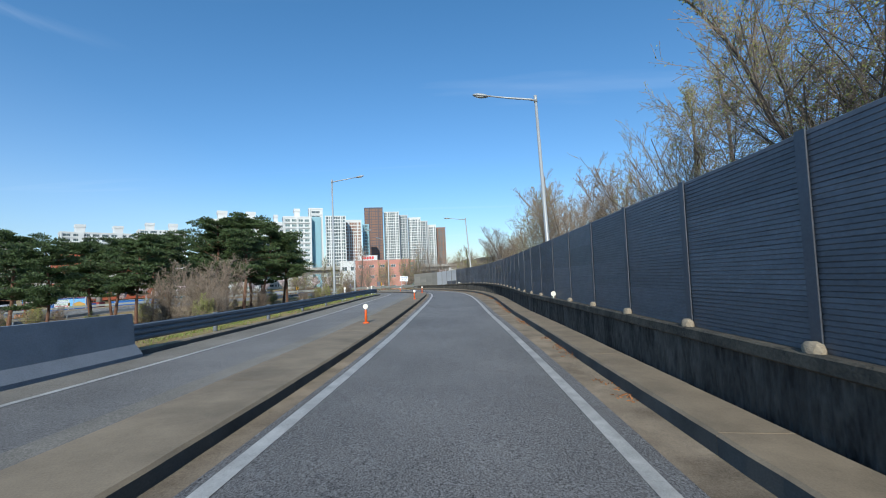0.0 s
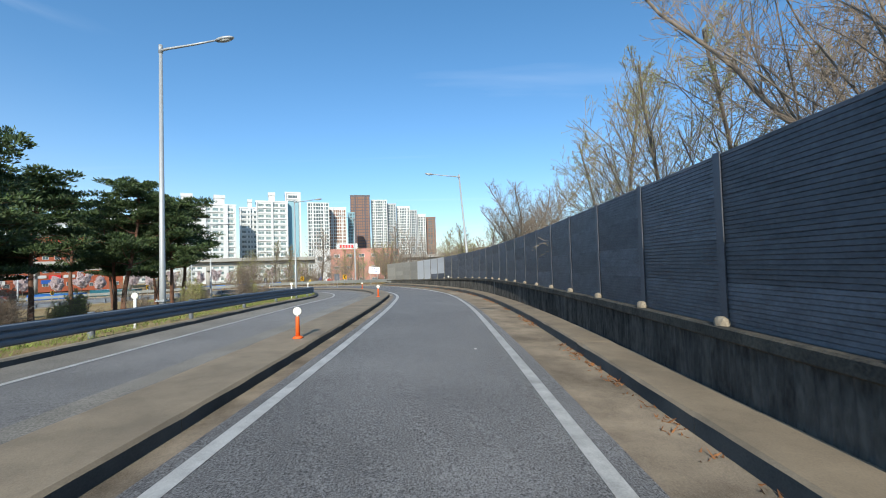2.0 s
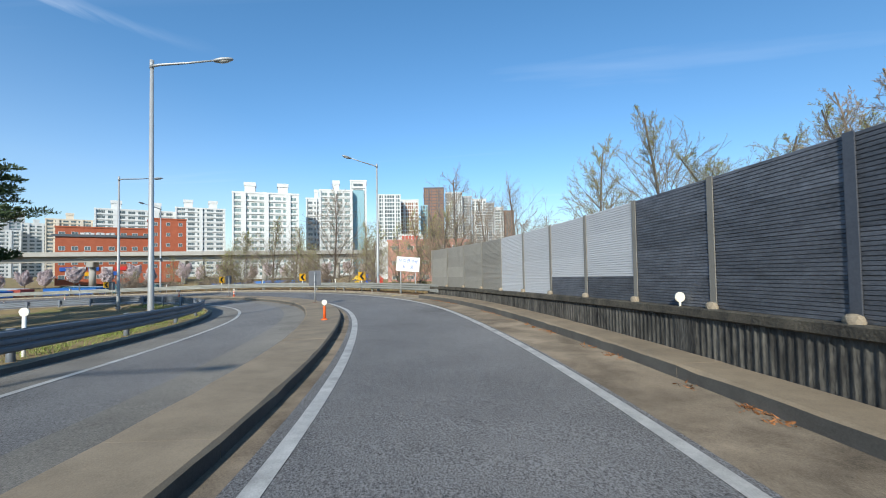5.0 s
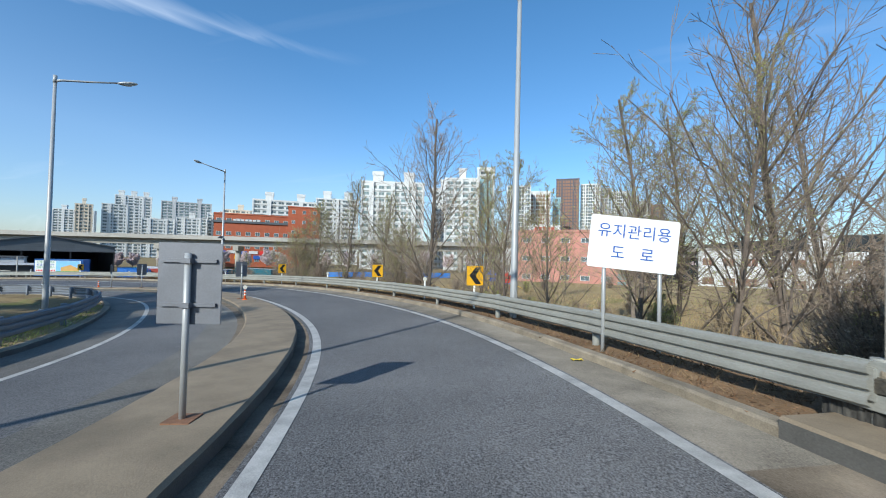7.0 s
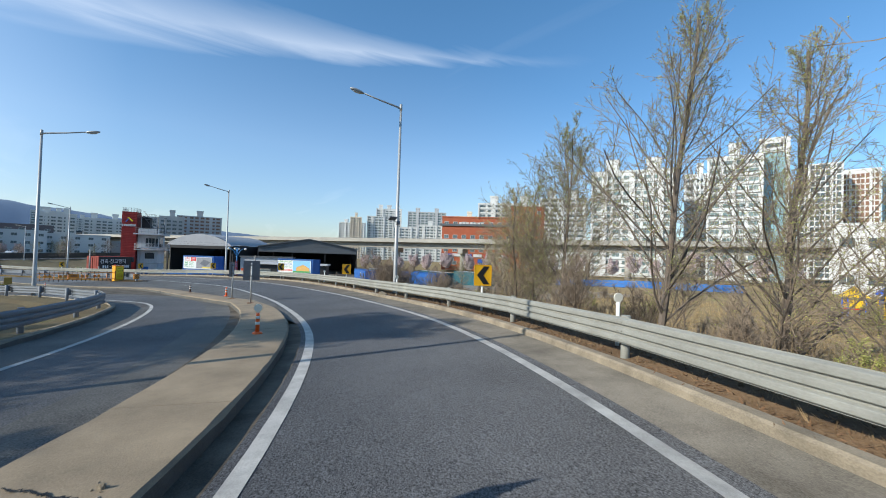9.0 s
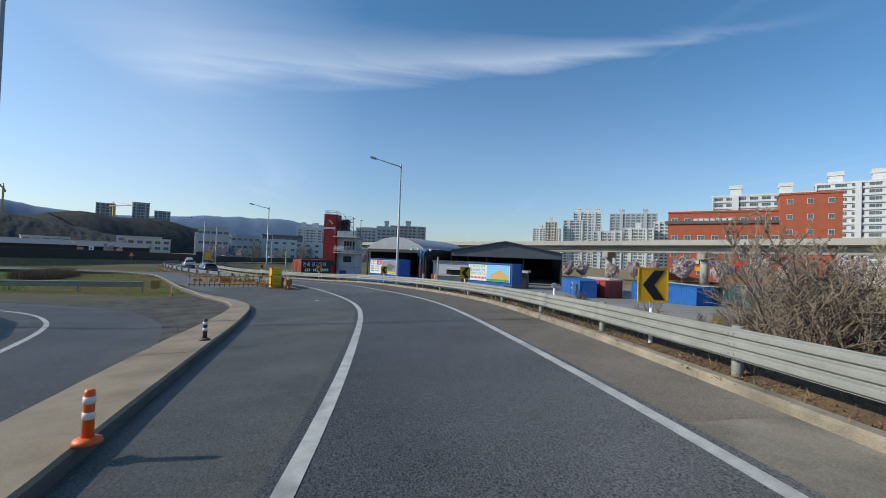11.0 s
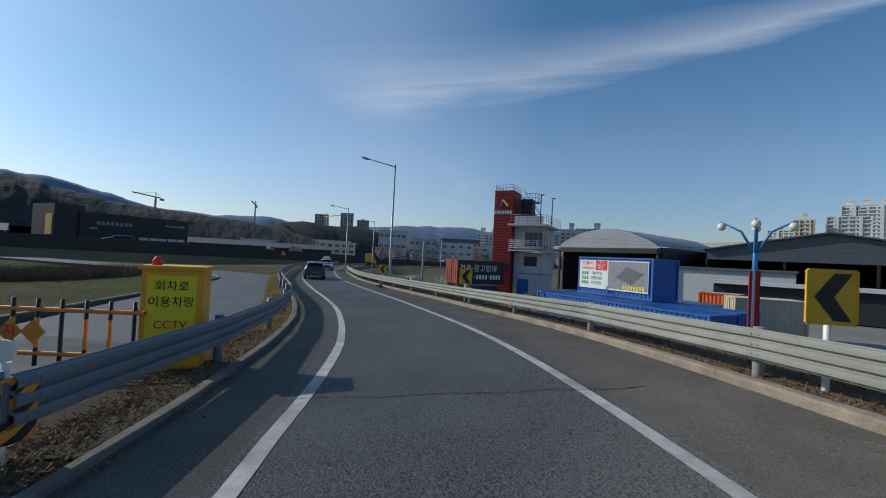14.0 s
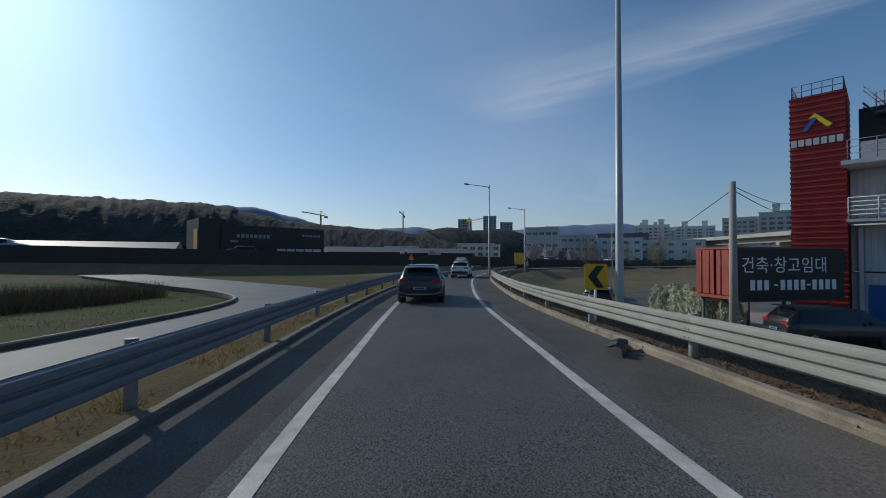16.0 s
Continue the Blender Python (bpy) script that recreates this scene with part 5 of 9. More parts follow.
def build_tower():
    """The office stacked out of containers, with its red stair tower."""
    base = -6.5
    yaw = 80.0
    t = thing("container_office", "white stacked-container office with a tall red stair tower and balconies", "building", (-123.7, 75.0, base), yaw)
    t.matrix_world = t.matrix_world @ Matrix.Diagonal((0.88, 1, 0.975, 1))
    bm = bmesh.new()
    H = 6.85 - base
    for k, (a, b) in enumerate((((0, 0), (2.7, 0)), ((2.7, 0), (2.7, 3.4)), ((2.7, 3.4), (0, 3.4)), ((0, 3.4), (0, 0)))):
        a, b = Vector((*a, 0)), Vector((*b, 0))
        d = (b - a).normalized()
        out = Vector((d.y, -d.x, 0))
        n = int(H / 0.33)
        prev = None
        for j in range(n + 1):
            for f, hh in ((0, 0.0), (0.55, 0.0), (0.65, 0.05), (0.9, 0.05)):
                z = min((j + f) * H / n, H)
                row = [bm.verts.new((p.x + out.x * hh, p.y + out.y * hh, z)) for p in (a, b)]
                if prev:
                    bm.faces.new((prev[0], prev[1], row[1], row[0]))
                prev = row
    bmesh.ops.remove_doubles(bm, verts=bm.verts, dist=0.0005)
    box(bm, (1.35, 1.7, H - 0.05), (2.7, 3.4, 0.1))
    tower = part("stair_tower", bm, red_wall, t, "red ribbed stair tower")
    bm = bmesh.new(); box(bm, (1.6, -0.03, 3.7), (1.9, 0.06, 0.95)); part("window", bm, window_glass, tower)
    railing(tower, [(0.1, 3.3), (0.1, 0.1), (2.6, 0.1), (2.6, 3.3)], H, 0.75, steel_dark, 0.45, 2)
    # emblem and name as plain shapes
    bm = bmesh.new()
    for pts, mi in ((((0.60, 0.0), (1.15, 0.75), (1.40, 0.75), (0.85, 0.0)), 0), (((0.95, 0.72), (1.28, 1.0), (2.10, 0.22), (1.85, 0.10), (1.26, 0.72)), 1)):
        vs = [bm.verts.new((x, -0.09, H - 2.1 + z)) for x, z in pts]
        f = bm.faces.new(vs); f.material_index = mi
    ex = bmesh.ops.extrude_face_region(bm, geom=list(bm.faces))
    bmesh.ops.translate(bm, vec=(0, 0.05, 0), verts=[g for g in ex["geom"] if isinstance(g, bmesh.types.BMVert)])
    part("emblem", bm, [sign_blue, banner_yellow], tower)
    bars(tower, [(0.20 + 0.37 * k, -0.08, H - 2.75, 0.29, 0.40) for k in range(7)], white_wall)
    # three floors beside it
    W = 3.9
    for z0, z1, dx, nm in ((0.0, 2.9, 0.0, "ground_floor"), (3.05, 5.6, 0.0, "middle_floor"), (6.1, 8.75, 0.0, "upper_floor")):
        bm = bmesh.new()
        corrugated(bm, (2.8, 0.9), (2.8 + W, 0.9), z0, z1, 0.03, 0.3)
        corrugated(bm, (2.8 + W, 0.9), (2.8 + W, 7.0), z0, z1, 0.03, 0.3)
        corrugated(bm, (2.8 + W, 7.0), (2.8, 7.0), z0, z1, 0.03, 0.3)
        corrugated(bm, (2.8, 7.0), (2.8, 0.9), z0, z1, 0.03, 0.3)
        box(bm, (2.8 + W / 2, 3.95, z1), (W, 6.1, 0.12))
        fl = part(nm, bm, white_wall, t)
        if z0 == 0:
            bm = bmesh.new(); box(bm, (4.3, 0.86, 1.2), (1.5, 0.08, 2.2)); part("door", bm, blue_cont, fl, "dark blue door")
            bm = bmesh.new(); box(bm, (3.25, 0.7, 2.7), (0.2, 0.3, 5.6)); part("pillar", bm, white_wall, fl)
        elif z0 < 4:
            bm = bmesh.new(); box(bm, (5.2, 0.86, 4.55), (1.8, 0.08, 1.2)); part("window", bm, window_glass, fl)
        else:
            for x in (4.6, 5.2, 5.8, 6.5):
                bm = bmesh.new(); box(bm, (x, 0.86, 7.3), (0.5, 0.08, 1.7)); part("window", bm, window_glass, fl)
            bm = bmesh.new(); box(bm, (2.8 + W - 0.02, 3.5, 7.3), (0.1, 3.0, 1.9)); part("window", bm, window_glass, fl)
    bm = bmesh.new(); box(bm, (2.8 + W / 2, -0.1, 5.82), (W + 0.2, 2.2, 0.16)); box(bm, (2.8 + W + 0.5, 3.0, 5.82), (1.4, 8.0, 0.16))
    balcony = part("balcony", bm, white_wall, t)
    railing(balcony, [(2.8, -1.15), (2.8 + W + 1.1, -1.15), (2.8 + W + 1.1, 6.8)], 5.9, 1.15, white_wall, 1.25, 5, 0.028)
    bm = bmesh.new(); box(bm, (2.8 + W / 2 + 0.4, 2.9, 8.95), (W + 1.4, 8.4, 0.22))
    deck = part("roof_deck", bm, white_wall, t)
    railing(deck, [(2.8, -1.2), (2.8 + W + 1.0, -1.2), (2.8 + W + 1.0, 7.0)], 9.05, 1.1, steel, 1.1, 3, 0.02)
    bm = bmesh.new()
    for x in (3.6, 4.9, 6.2):
        box(bm, (x + 0.4, -0.9, 9.55), (1.3, 0.06, 0.95))
    part("screen", bm, white_wall, deck)
    for x, y in ((6.9, -1.1), (7.6, 2.0)):
        bm = bmesh.new()
        tube(bm, [(x, y, 9.05), (x, y, 12.4)], 0.07, 8)
        box(bm, (x + 0.15, y, 12.5), (0.45, 0.2, 0.12))
        part("deck_lamp", bm, steel_dark, deck)
    # steel stairs from the deck to the tower's top
    bm = bmesh.new()
    for k in range(9):
        box(bm, (3.7 + k * 0.28, 2.2, 12.4 - k * 0.36), (0.28, 1.0, 0.04))
    for y in (1.7, 2.7):
        tube(bm, [(3.4, y, 12.8), (6.2, y, 9.2)], 0.06, 5)
        tube(bm, [(3.4, y, 13.8), (6.2, y, 10.2)], 0.035, 5)
    box(bm, (4.9, 1.8, 12.0), (1.8, 1.4, 0.08))
    stairs = part("stairs", bm, steel_dark, t)
    railing(stairs, [(4.0, 1.1), (5.8, 1.1), (5.8, 2.5)], 12.0, 1.1, steel_dark, 0.35, 2)
    bm = bmesh.new(); box(bm, (4.0, 2.6, 10.8), (1.6, 1.6, 3.4)); part("stair_housing", bm, dark_clad_shade, stairs)


def shed(name, label, loc, yaw, W, D, eave, ridge, roof_mat, wall_mat, mouth=True, fascia=1.0, base=0.0):
    """A gabled hall with a wide open front: origin at the front's middle, front to -y."""
    s = thing(name, label, "warehouse", loc, yaw)
    bm = bmesh.new()
    e = [bm.verts.new((x, y, z)) for y in (-0.5, D) for x, z in ((-W / 2 - 0.4, eave), (0, ridge), (W / 2 + 0.4, eave))]
    for a, b in ((0, 1), (1, 2)):
        bm.faces.new((e[a], e[b], e[b + 3], e[a + 3]))
    ex = bmesh.ops.extrude_face_region(bm, geom=list(bm.faces))
    bmesh.ops.translate(bm, vec=(0, 0, -0.18), verts=[g for g in ex["geom"] if isinstance(g, bmesh.types.BMVert)])
    bmesh.ops.recalc_face_normals(bm, faces=bm.faces)
    part("roof", bm, roof_mat, s)
    bm = bmesh.new()
    box(bm, (0, D, eave / 2), (W, 0.15, eave))
    part("wall", bm, wall_mat, s)
    for x in (-W / 2, W / 2):
        bm = bmesh.new(); box(bm, (x, D / 2 - 0.1, eave / 2), (0.15, D - 0.2, eave)); part("wall", bm, wall_mat, s)
    bm = bmesh.new()
    g = [bm.verts.new(p) for p in ((-W / 2, 0, eave - 0.15), (-W / 2, 0, eave - fascia), (W / 2, 0, eave - fascia), (W / 2, 0, eave - 0.15), (0, 0, ridge - 0.2))]
    bm.faces.new(g)
    ex = bmesh.ops.extrude_face_region(bm, geom=list(bm.faces))
    bmesh.ops.translate(bm, vec=(0, 0.15, 0), verts=[q for q in ex["geom"] if isinstance(q, bmesh.types.BMVert)])
    part("gable", bm, roof_mat, s)
    for x in np.linspace(-W / 2, W / 2, 4):
        bm = bmesh.new(); box(bm, (x, 0, (eave - fascia) / 2), (0.25, 0.25, eave - fascia)); part("column", bm, wall_mat, s)
    bm = bmesh.new(); box(bm, (0, D / 2, 0.05), (W, D, 0.1)); part("floor_slab", bm, yard_floor, s)
    return s


def build_sheds():
    # near-black inner walls paint in the unlit depth behind the open front
    shed("warehouse", "grey gabled warehouse with an open dark front", (-133.7, 114.0, -6.3), 72, 25.0, 30.0, 7.2, 9.6, grey_roof, dark_clad_shade, fascia=1.4)
    bm = bmesh.new()
    tn = thing("tent_hall", "long hall with a pale grey curved fabric roof", "warehouse", (-138.6, 89.5, -6.3), 55)
    W, D, prev = 15.5, 22.0, None
    for k in range(25):
        u = k / 24
        x = (u - 0.5) * W
        z = 7.1 + 2.5 * math.sin(math.pi * u) ** 0.8
        row = [bm.verts.new((x, y, z + 0.10 * math.sin(y * 2.1 + 2.5 * math.sin(x * 0.9)) - 0.25 * (y / D) * 0)) for y in np.linspace(-1, D, 15)]
        if prev:
            for a, b, c, d in zip(prev, row, row[1:], prev[1:]):
                bm.faces.new((a, b, c, d)).smooth = True
        prev = row
    ob = part("fabric_roof", bm, tent, tn)
    bm = bmesh.new()
    fr = [bm.verts.new(((k / 24 - 0.5) * W, -1.0, 7.1 + 2.5 * math.sin(math.pi * k / 24) ** 0.8)) for k in range(25)]
    bot = [bm.verts.new(((k / 24 - 0.5) * W, -1.0, 6.7)) for k in range(25)]
    for k in range(24):
        bm.faces.new((bot[k], bot[k + 1], fr[k + 1], fr[k]))
    part("fabric_front", bm, tent, tn)
    # walls and columns near-black, the hall's inner shade put into their colour
    bm = bmesh.new(); box(bm, (0, D, 3.5), (W, 0.2, 7.0)); part("wall", bm, dark_clad_shade, tn)
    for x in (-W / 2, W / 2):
        bm = bmesh.new(); box(bm, (x, D / 2 - 0.1, 3.5), (0.2, D - 0.2, 7.0)); part("wall", bm, dark_clad_shade, tn)
    for x in (-W / 2, W / 2):
        bm = bmesh.new(); box(bm, (x, -0.9, 3.4), (0.3, 0.3, 6.8)); part("column", bm, black_paint, tn)
    bm = bmesh.new(); box(bm, (0, -1.0, 6.45), (W, 0.3, 0.7)); part("beam", bm, black_paint, tn)
    # dark slab runs on before the front, in place of shade on the yard
    bm = bmesh.new(); box(bm, (0, D / 2 - 4.5, 0.04), (W - 0.5, D + 8.5, 0.06)); part("floor_slab", bm, asphalt, tn)
    for x in (-4.2, -1.6, 2.6):
        bm = bmesh.new(); box(bm, (x, D - 0.15, 4.6), (1.2, 0.08, 1.0)); part("window", bm, white_wall, tn)
    # a long low white shed between the two halls
    lo = thing("long_shed", "long low shed with a white eave", "shed", (-121.0, 106.5, -6.3), 64)
    bm = bmesh.new(); box(bm, (0, 2, 1.5), (16, 4, 3.0)); part("body", bm, dark_clad_shade, lo)
    bm = bmesh.new(); box(bm, (0, 1.8, 3.1), (16.6, 5.0, 0.35)); part("roof", bm, white_wall, lo)
    up = thing("long_shed", "white low-roofed shed behind the yard", "shed", (-131.0, 103.0, -6.3), 66)
    bm = bmesh.new(); box(bm, (0, 2, 2.2), (12, 4, 4.4)); part("body", bm, white_wall, up)
    bm = bmesh.new(); box(bm, (0, 1.9, 4.5), (12.4, 4.6, 0.25)); part("roof", bm, grey_roof, up)


def build_yard_small():
    # blue ornamental lamp with four globes
    g = ground_z(-92.8, 91.64)
    lamp = thing("globe_lamp", "blue and red ornamental lamp post with cream globes", "street lamp", (-92.8, 91.64, g))
    top = 0.05 - g
    bm = bmesh.new(); tube(bm, [(0, 0, 0), (0, 0, top * 0.72), (0, 0, top)], [0.13, 0.10, 0.06], 12); part("pole", bm, lamp_blue, lamp)
    bm = bmesh.new()
    for a in range(4):
        x, y = 0.15 * math.cos(a * 1.57), 0.15 * math.sin(a * 1.57)
        box(bm, (x, y, top * 0.40), (0.09, 0.09, top * 0.55))
    part("trim", bm, red_wall, lamp)
    for a in range(4):
        c, s = math.cos(a * 1.57 + 1.22), math.sin(a * 1.57 + 1.22)
        bm = bmesh.new(); tube(bm, [(0, 0, top * 0.78), (0.5 * c, 0.5 * s, top * 0.93), (1.25 * c, 1.25 * s, top)], [0.06, 0.05, 0.03], 8); arm = part("arm", bm, lamp_blue, lamp)
        bm = bmesh.new(); bmesh.ops.create_uvsphere(bm, u_segments=14, v_segments=10, radius=0.17, matrix=pose(1.2 * c, 1.2 * s, top - 0.22)); part("globe", bm, globe, arm, smooth=True)
    # plain utility pole with wires to the tower
    for x, y, top in ((-104.5, 72.8, -0.9), (-82.4, 92.6, -1.0)):
        z = ground_z(x, y)
        p = thing("utility_pole", "pale round concrete utility pole", "utility pole", (x, y, z), group="utility poles")
        bm = bmesh.new(); tube(bm, [(0, 0, -0.5), (0, 0, top - z)], [0.11, 0.075], 12); part("pole", bm, M("pole_concrete", (0.30, 0.28, 0.25), 0.8, var=0.15, scale=1.0, fine=30, bump=0.2), p)
    w = thing("overhead_wires", "black overhead wires between pole and building", "cables", (0, 0, 0))
    for a, b in (((-104.5, 72.8, -1.0), (-124.0, 75.2, 0.5)), ((-104.5, 72.8, -1.1), (-124.0, 75.2, -0.1)), ((-104.5, 72.8, -1.1), (-150.0, 60.0, -3.0)), ((-126.0, 78.0, 1.3), (-128.0, 118.0, 1.1)), ((-126.0, 78.0, 0.9), (-128.0, 118.0, 0.6))):
        a, b = Vector(a), Vector(b)
        bm = bmesh.new(); tube(bm, [a.lerp(b, k / 12) - Vector((0, 0, 1.0 * math.sin(math.pi * k / 12) * 0.25)) for k in range(13)], 0.011, 4); part("wire", bm, black_paint, w)
    # rubble wall in front of the office, with its stones
    wall = thing("rubble_wall", "low wall of grey round stones before the office", "wall", (-116.5, 80.0, ground_z(-116.5, 80)), 115)
    rng = random.Random(4)
    meshes = []
    for k in range(5):
        bm = bmesh.new(); bmesh.ops.create_icosphere(bm, subdivisions=1, radius=0.125)
        for v in bm.verts:
            v.co = Vector((v.co.x * 1.25, v.co.y, v.co.z * 0.85)) + Vector(noise.noise_vector(v.co * 9 + Vector((k, 0, 0)))) * 0.035
        me = mesh_of("stone", bm); me.materials.append(stone_wall); meshes.append(me)
    for r in range(7):
        for k in range(42):
            ob = part("stone", meshes[rng.randrange(5)], None, wall)
            ob.matrix_basis = pose(k * 0.24 + (r % 2) * 0.12 + rng.uniform(-0.03, 0.03), rng.uniform(-0.03, 0.03), 0.09 + r * 0.172, rng.uniform(0, 360), 0, rng.uniform(0, 360))
    yb = thing("site_stand", "yellow frame with a black and yellow striped drum", "barrier", (-112.6, 79.2, ground_z(-112.6, 79.2)))
    bm = bmesh.new()
    for x in (-0.35, 0.35):
        box(bm, (x, 0, 1.25), (0.08, 0.08, 1.1))
    box(bm, (0, 0, 1.6), (0.78, 0.06, 0.40)); part("frame", bm, yellow, yb)
    bm = bmesh.new()
    for k in range(6):
        tube(bm, [(0, 0, k * 0.14), (0, 0, k * 0.14 + 0.14)], 0.3, 14, k % 2)
    part("drum", bm, [black_paint, yellow], yb)
    # yard paving
    bm = bmesh.new()
    pts = []
    for k in range(26):
        s = 122 + k * 3.0
        rowv = []
        for o in np.linspace(9.5, 46, 10):
            p = P(s, o)
            rowv.append(bm.verts.new((p.x, p.y, ground_z(p.x, p.y) + 0.03)))
        pts.append(rowv)
    for u, v in zip(pts, pts[1:]):
        for a, b, c, d in zip(u, u[1:], v[1:], v):
            bm.faces.new((a, b, c, d)).smooth = True
    setting(part("yard_paving", bm, yard_floor), "bare grey yard ground with dust", "ground")


def build_gate():
    """The closed swing gate and the yellow cabinet at the service road."""
    a, b = (Vector((x, y, surface(x, y))) for x, y in ((-77.1, 78.35), (-75.0, 72.65)))
    d = b - a
    yaw = math.degrees(math.atan2(d.y, d.x))
    gate_orange = M("gate_orange", (0.74, 0.25, 0.03), 0.55, var=0.25, scale=4, spots=0.3, bump=0.05)
    gate = thing("swing_gate", "black and orange barred gate with diamond plates across the service road", "gate", a, yaw + 180)
    L = d.length
    bm = bmesh.new()
    for z in (0.28, 0.92):
        n = 14
        bm = bmesh.new()
        for k in range(n):
            tube(bm, [(-L * k / n, 0, z), (-L * (k + 1) / n, 0, z)], 0.035, 8, 0, caps=False)
        bmesh.ops.remove_doubles(bm, verts=bm.verts, dist=0.001)
        part("rail", bm, [gate_orange, black_paint], gate)
    for k in range(18):
        x = -0.15 - (L - 0.3) * k / 17
        bm = bmesh.new()
        for z0, z1, mi in ((0.10, 0.36, 1), (0.36, 0.80, 0 if k % 3 else 1), (0.80, 1.08, 1)):
            tube(bm, [(x, 0, z0), (x, 0, z1)], 0.028, 6, mi)
        bmesh.ops.remove_doubles(bm, verts=bm.verts, dist=0.001)
        part("bar", bm, [gate_orange, black_paint], gate)
    words = {3: "지", 4: "금"}
    for k, x in enumerate((1.12, 1.36, 1.80, 2.06, 3.04, 3.30, 3.86, 4.10)):
        x = x * L / 4.5
        bm = bmesh.new(); box(bm, (-x, -0.05, 0.6), (0.25, 0.012, 0.25), ry=45)
        plate = part("diamond", bm, gate_orange, gate)
        if k in (1, 3):
            lettering("지" if k == 1 else "금", 0.20, banner_red, plate, (-x, -0.06, 0.6))
    bm = bmesh.new(); box(bm, (-2.56 * L / 4.5, -0.05, 0.6), (0.80, 0.015, 0.44)); panel = part("panel", bm, gate_orange, gate)
    bars(panel, [(-2.56 * L / 4.5, -0.062, 0.70, 0.5, 0.05), (-2.56 * L / 4.5, -0.062, 0.58, 0.5, 0.05)], rust)
    c = P(151.15, -4.08)
    cabinet_orange = M("cabinet_orange", (0.78, 0.36, 0.012), 0.5, var=0.15, scale=2.0, fine=60, bump=0.05, spots=0.25)
    cab = thing("control_cabinet", "yellow steel control cabinet with a notice and red beacon", "cabinet", c, LANE.yaw(151.15) + 8)
    bm = bmesh.new(); box(bm, (0, 0, 0.80), (0.82, 0.55, 1.55), bevel=0.012); part("body", bm, cabinet_orange, cab)
    bm = bmesh.new(); box(bm, (0, 0, 1.60), (0.90, 0.64, 0.06), bevel=0.01); part("roof", bm, cabinet_orange, cab)
    bm = bmesh.new(); box(bm, (0, -0.282, 0.86), (0.66, 0.01, 1.25)); note = part("notice", bm, banner_yellow, cab)
    for txt, z, m, sz in (("회차로", 1.32, black_paint, 0.17), ("이용차량", 1.08, black_paint, 0.17), ("CCTV", 0.74, banner_red, 0.17), ("촬영중", 0.50, banner_red, 0.17)):
        lettering(txt, sz, m, note, (0, -0.292, z))
    bm = bmesh.new(); tube(bm, [(-0.3, 0, 1.62), (-0.3, 0, 1.70), (-0.3, 0, 1.76)], [0.07, 0.07, 0.03], 12); part("beacon", bm, banner_red, cab)
    bm = bmesh.new(); box(bm, (-0.44, -0.29, 0.95), (0.03, 0.04, 0.12)); part("handle", bm, steel_dark, cab)
    # yellow box at the end of the far rail
    bx = thing("crash_cushion", "dull yellow box at the end of the field guard rail", "crash cushion", (-74.2, 70.9, surface(-74.2, 70.9)), 10)
    bm = bmesh.new(); box(bm, (0, 0, 0.5), (0.55, 0.5, 0.62), bevel=0.03); part("body", bm, M("dull_yellow", (0.30, 0.20, 0.05), 0.7, var=0.2), bx)


build_containers()
build_tower()
build_sheds()
build_yard_small()
build_gate()

# ---- plants ----
bark = M("bark", (0.14, 0.112, 0.09), 0.9, var=0.35, scale=3.0, fine=40, bump=0.6, stretch=(1, 1, 0.4))
bark_pale = M("bark_pale", (0.24, 0.195, 0.15), 0.9, var=0.3, scale=3.0, fine=40, bump=0.5)
bark_pine = M("bark_pine", (0.15, 0.075, 0.045), 0.9, var=0.4, scale=4.0, fine=30, bump=0.8, stretch=(1, 1, 0.4))
needle = M("needle", (0.052, 0.084, 0.025), 0.65, var=0.3, scale=1.0, fine=9, bump=0.0, island=0.45)
bud_leaf = M("bud_leaf", (0.31, 0.33, 0.085), 0.6, var=0.25, scale=2.0, fine=9, bump=0.0, island=0.35)
petal = M("petal", (0.62, 0.52, 0.52), 0.7, var=0.15, scale=2.0, fine=9, bump=0.0, island=0.2)
forsythia = M("forsythia", (0.75, 0.50, 0.02), 0.6, var=0.2, scale=2.0, fine=9, bump=0.0, island=0.2)
straw = M("straw", (0.19, 0.13, 0.07), 0.9, var=0.3, scale=1.0, fine=9, bump=0.0, island=0.4)
grass_green = M("grass_green", (0.19, 0.235, 0.05), 0.8, var=0.3, scale=1.0, fine=9, bump=0.0, island=0.4)
twig_mat = M("twig", (0.25, 0.195, 0.145), 0.9, var=0.3, scale=2.0, fine=20, bump=0.0)


class Cloud:
    """Loose triangles and quads, gathered quickly."""

    def __init__(self):
        self.v, self.f = [], []

    def bar(self, a, b, r0, r1, n=4):
        d = (b - a)
        if d.length < 1e-5:
            return
        d.normalize()
        u = d.orthogonal().normalized()
        w = d.cross(u)
        k = len(self.v)
        for p, r in ((a, r0), (b, r1)):
            for i in range(n):
                t = 2 * math.pi * i / n
                self.v.append(p + (u * math.cos(t) + w * math.sin(t)) * r)
        for i in range(n):
            j = (i + 1) % n
            self.f.append((k + i, k + j, k + n + j, k + n + i))

    def leaf(self, p, d, length, width, rng):
        u = d.orthogonal().normalized()
        u.rotate(Matrix.Rotation(rng.uniform(0, 6.28), 3, d))
        k = len(self.v)
        self.v += [p - u * width * 0.3, p + d * length * 0.5 + u * width * 0.5, p + d * length, p + d * length * 0.5 - u * width * 0.5]
        self.f.append((k, k + 1, k + 2, k + 3))

    def mesh(self, name, mat):
        me = bpy.data.meshes.new(name)
        me.from_pydata([tuple(v) for v in self.v], [], self.f)
        me.update()
        me.materials.append(mat)
        return me


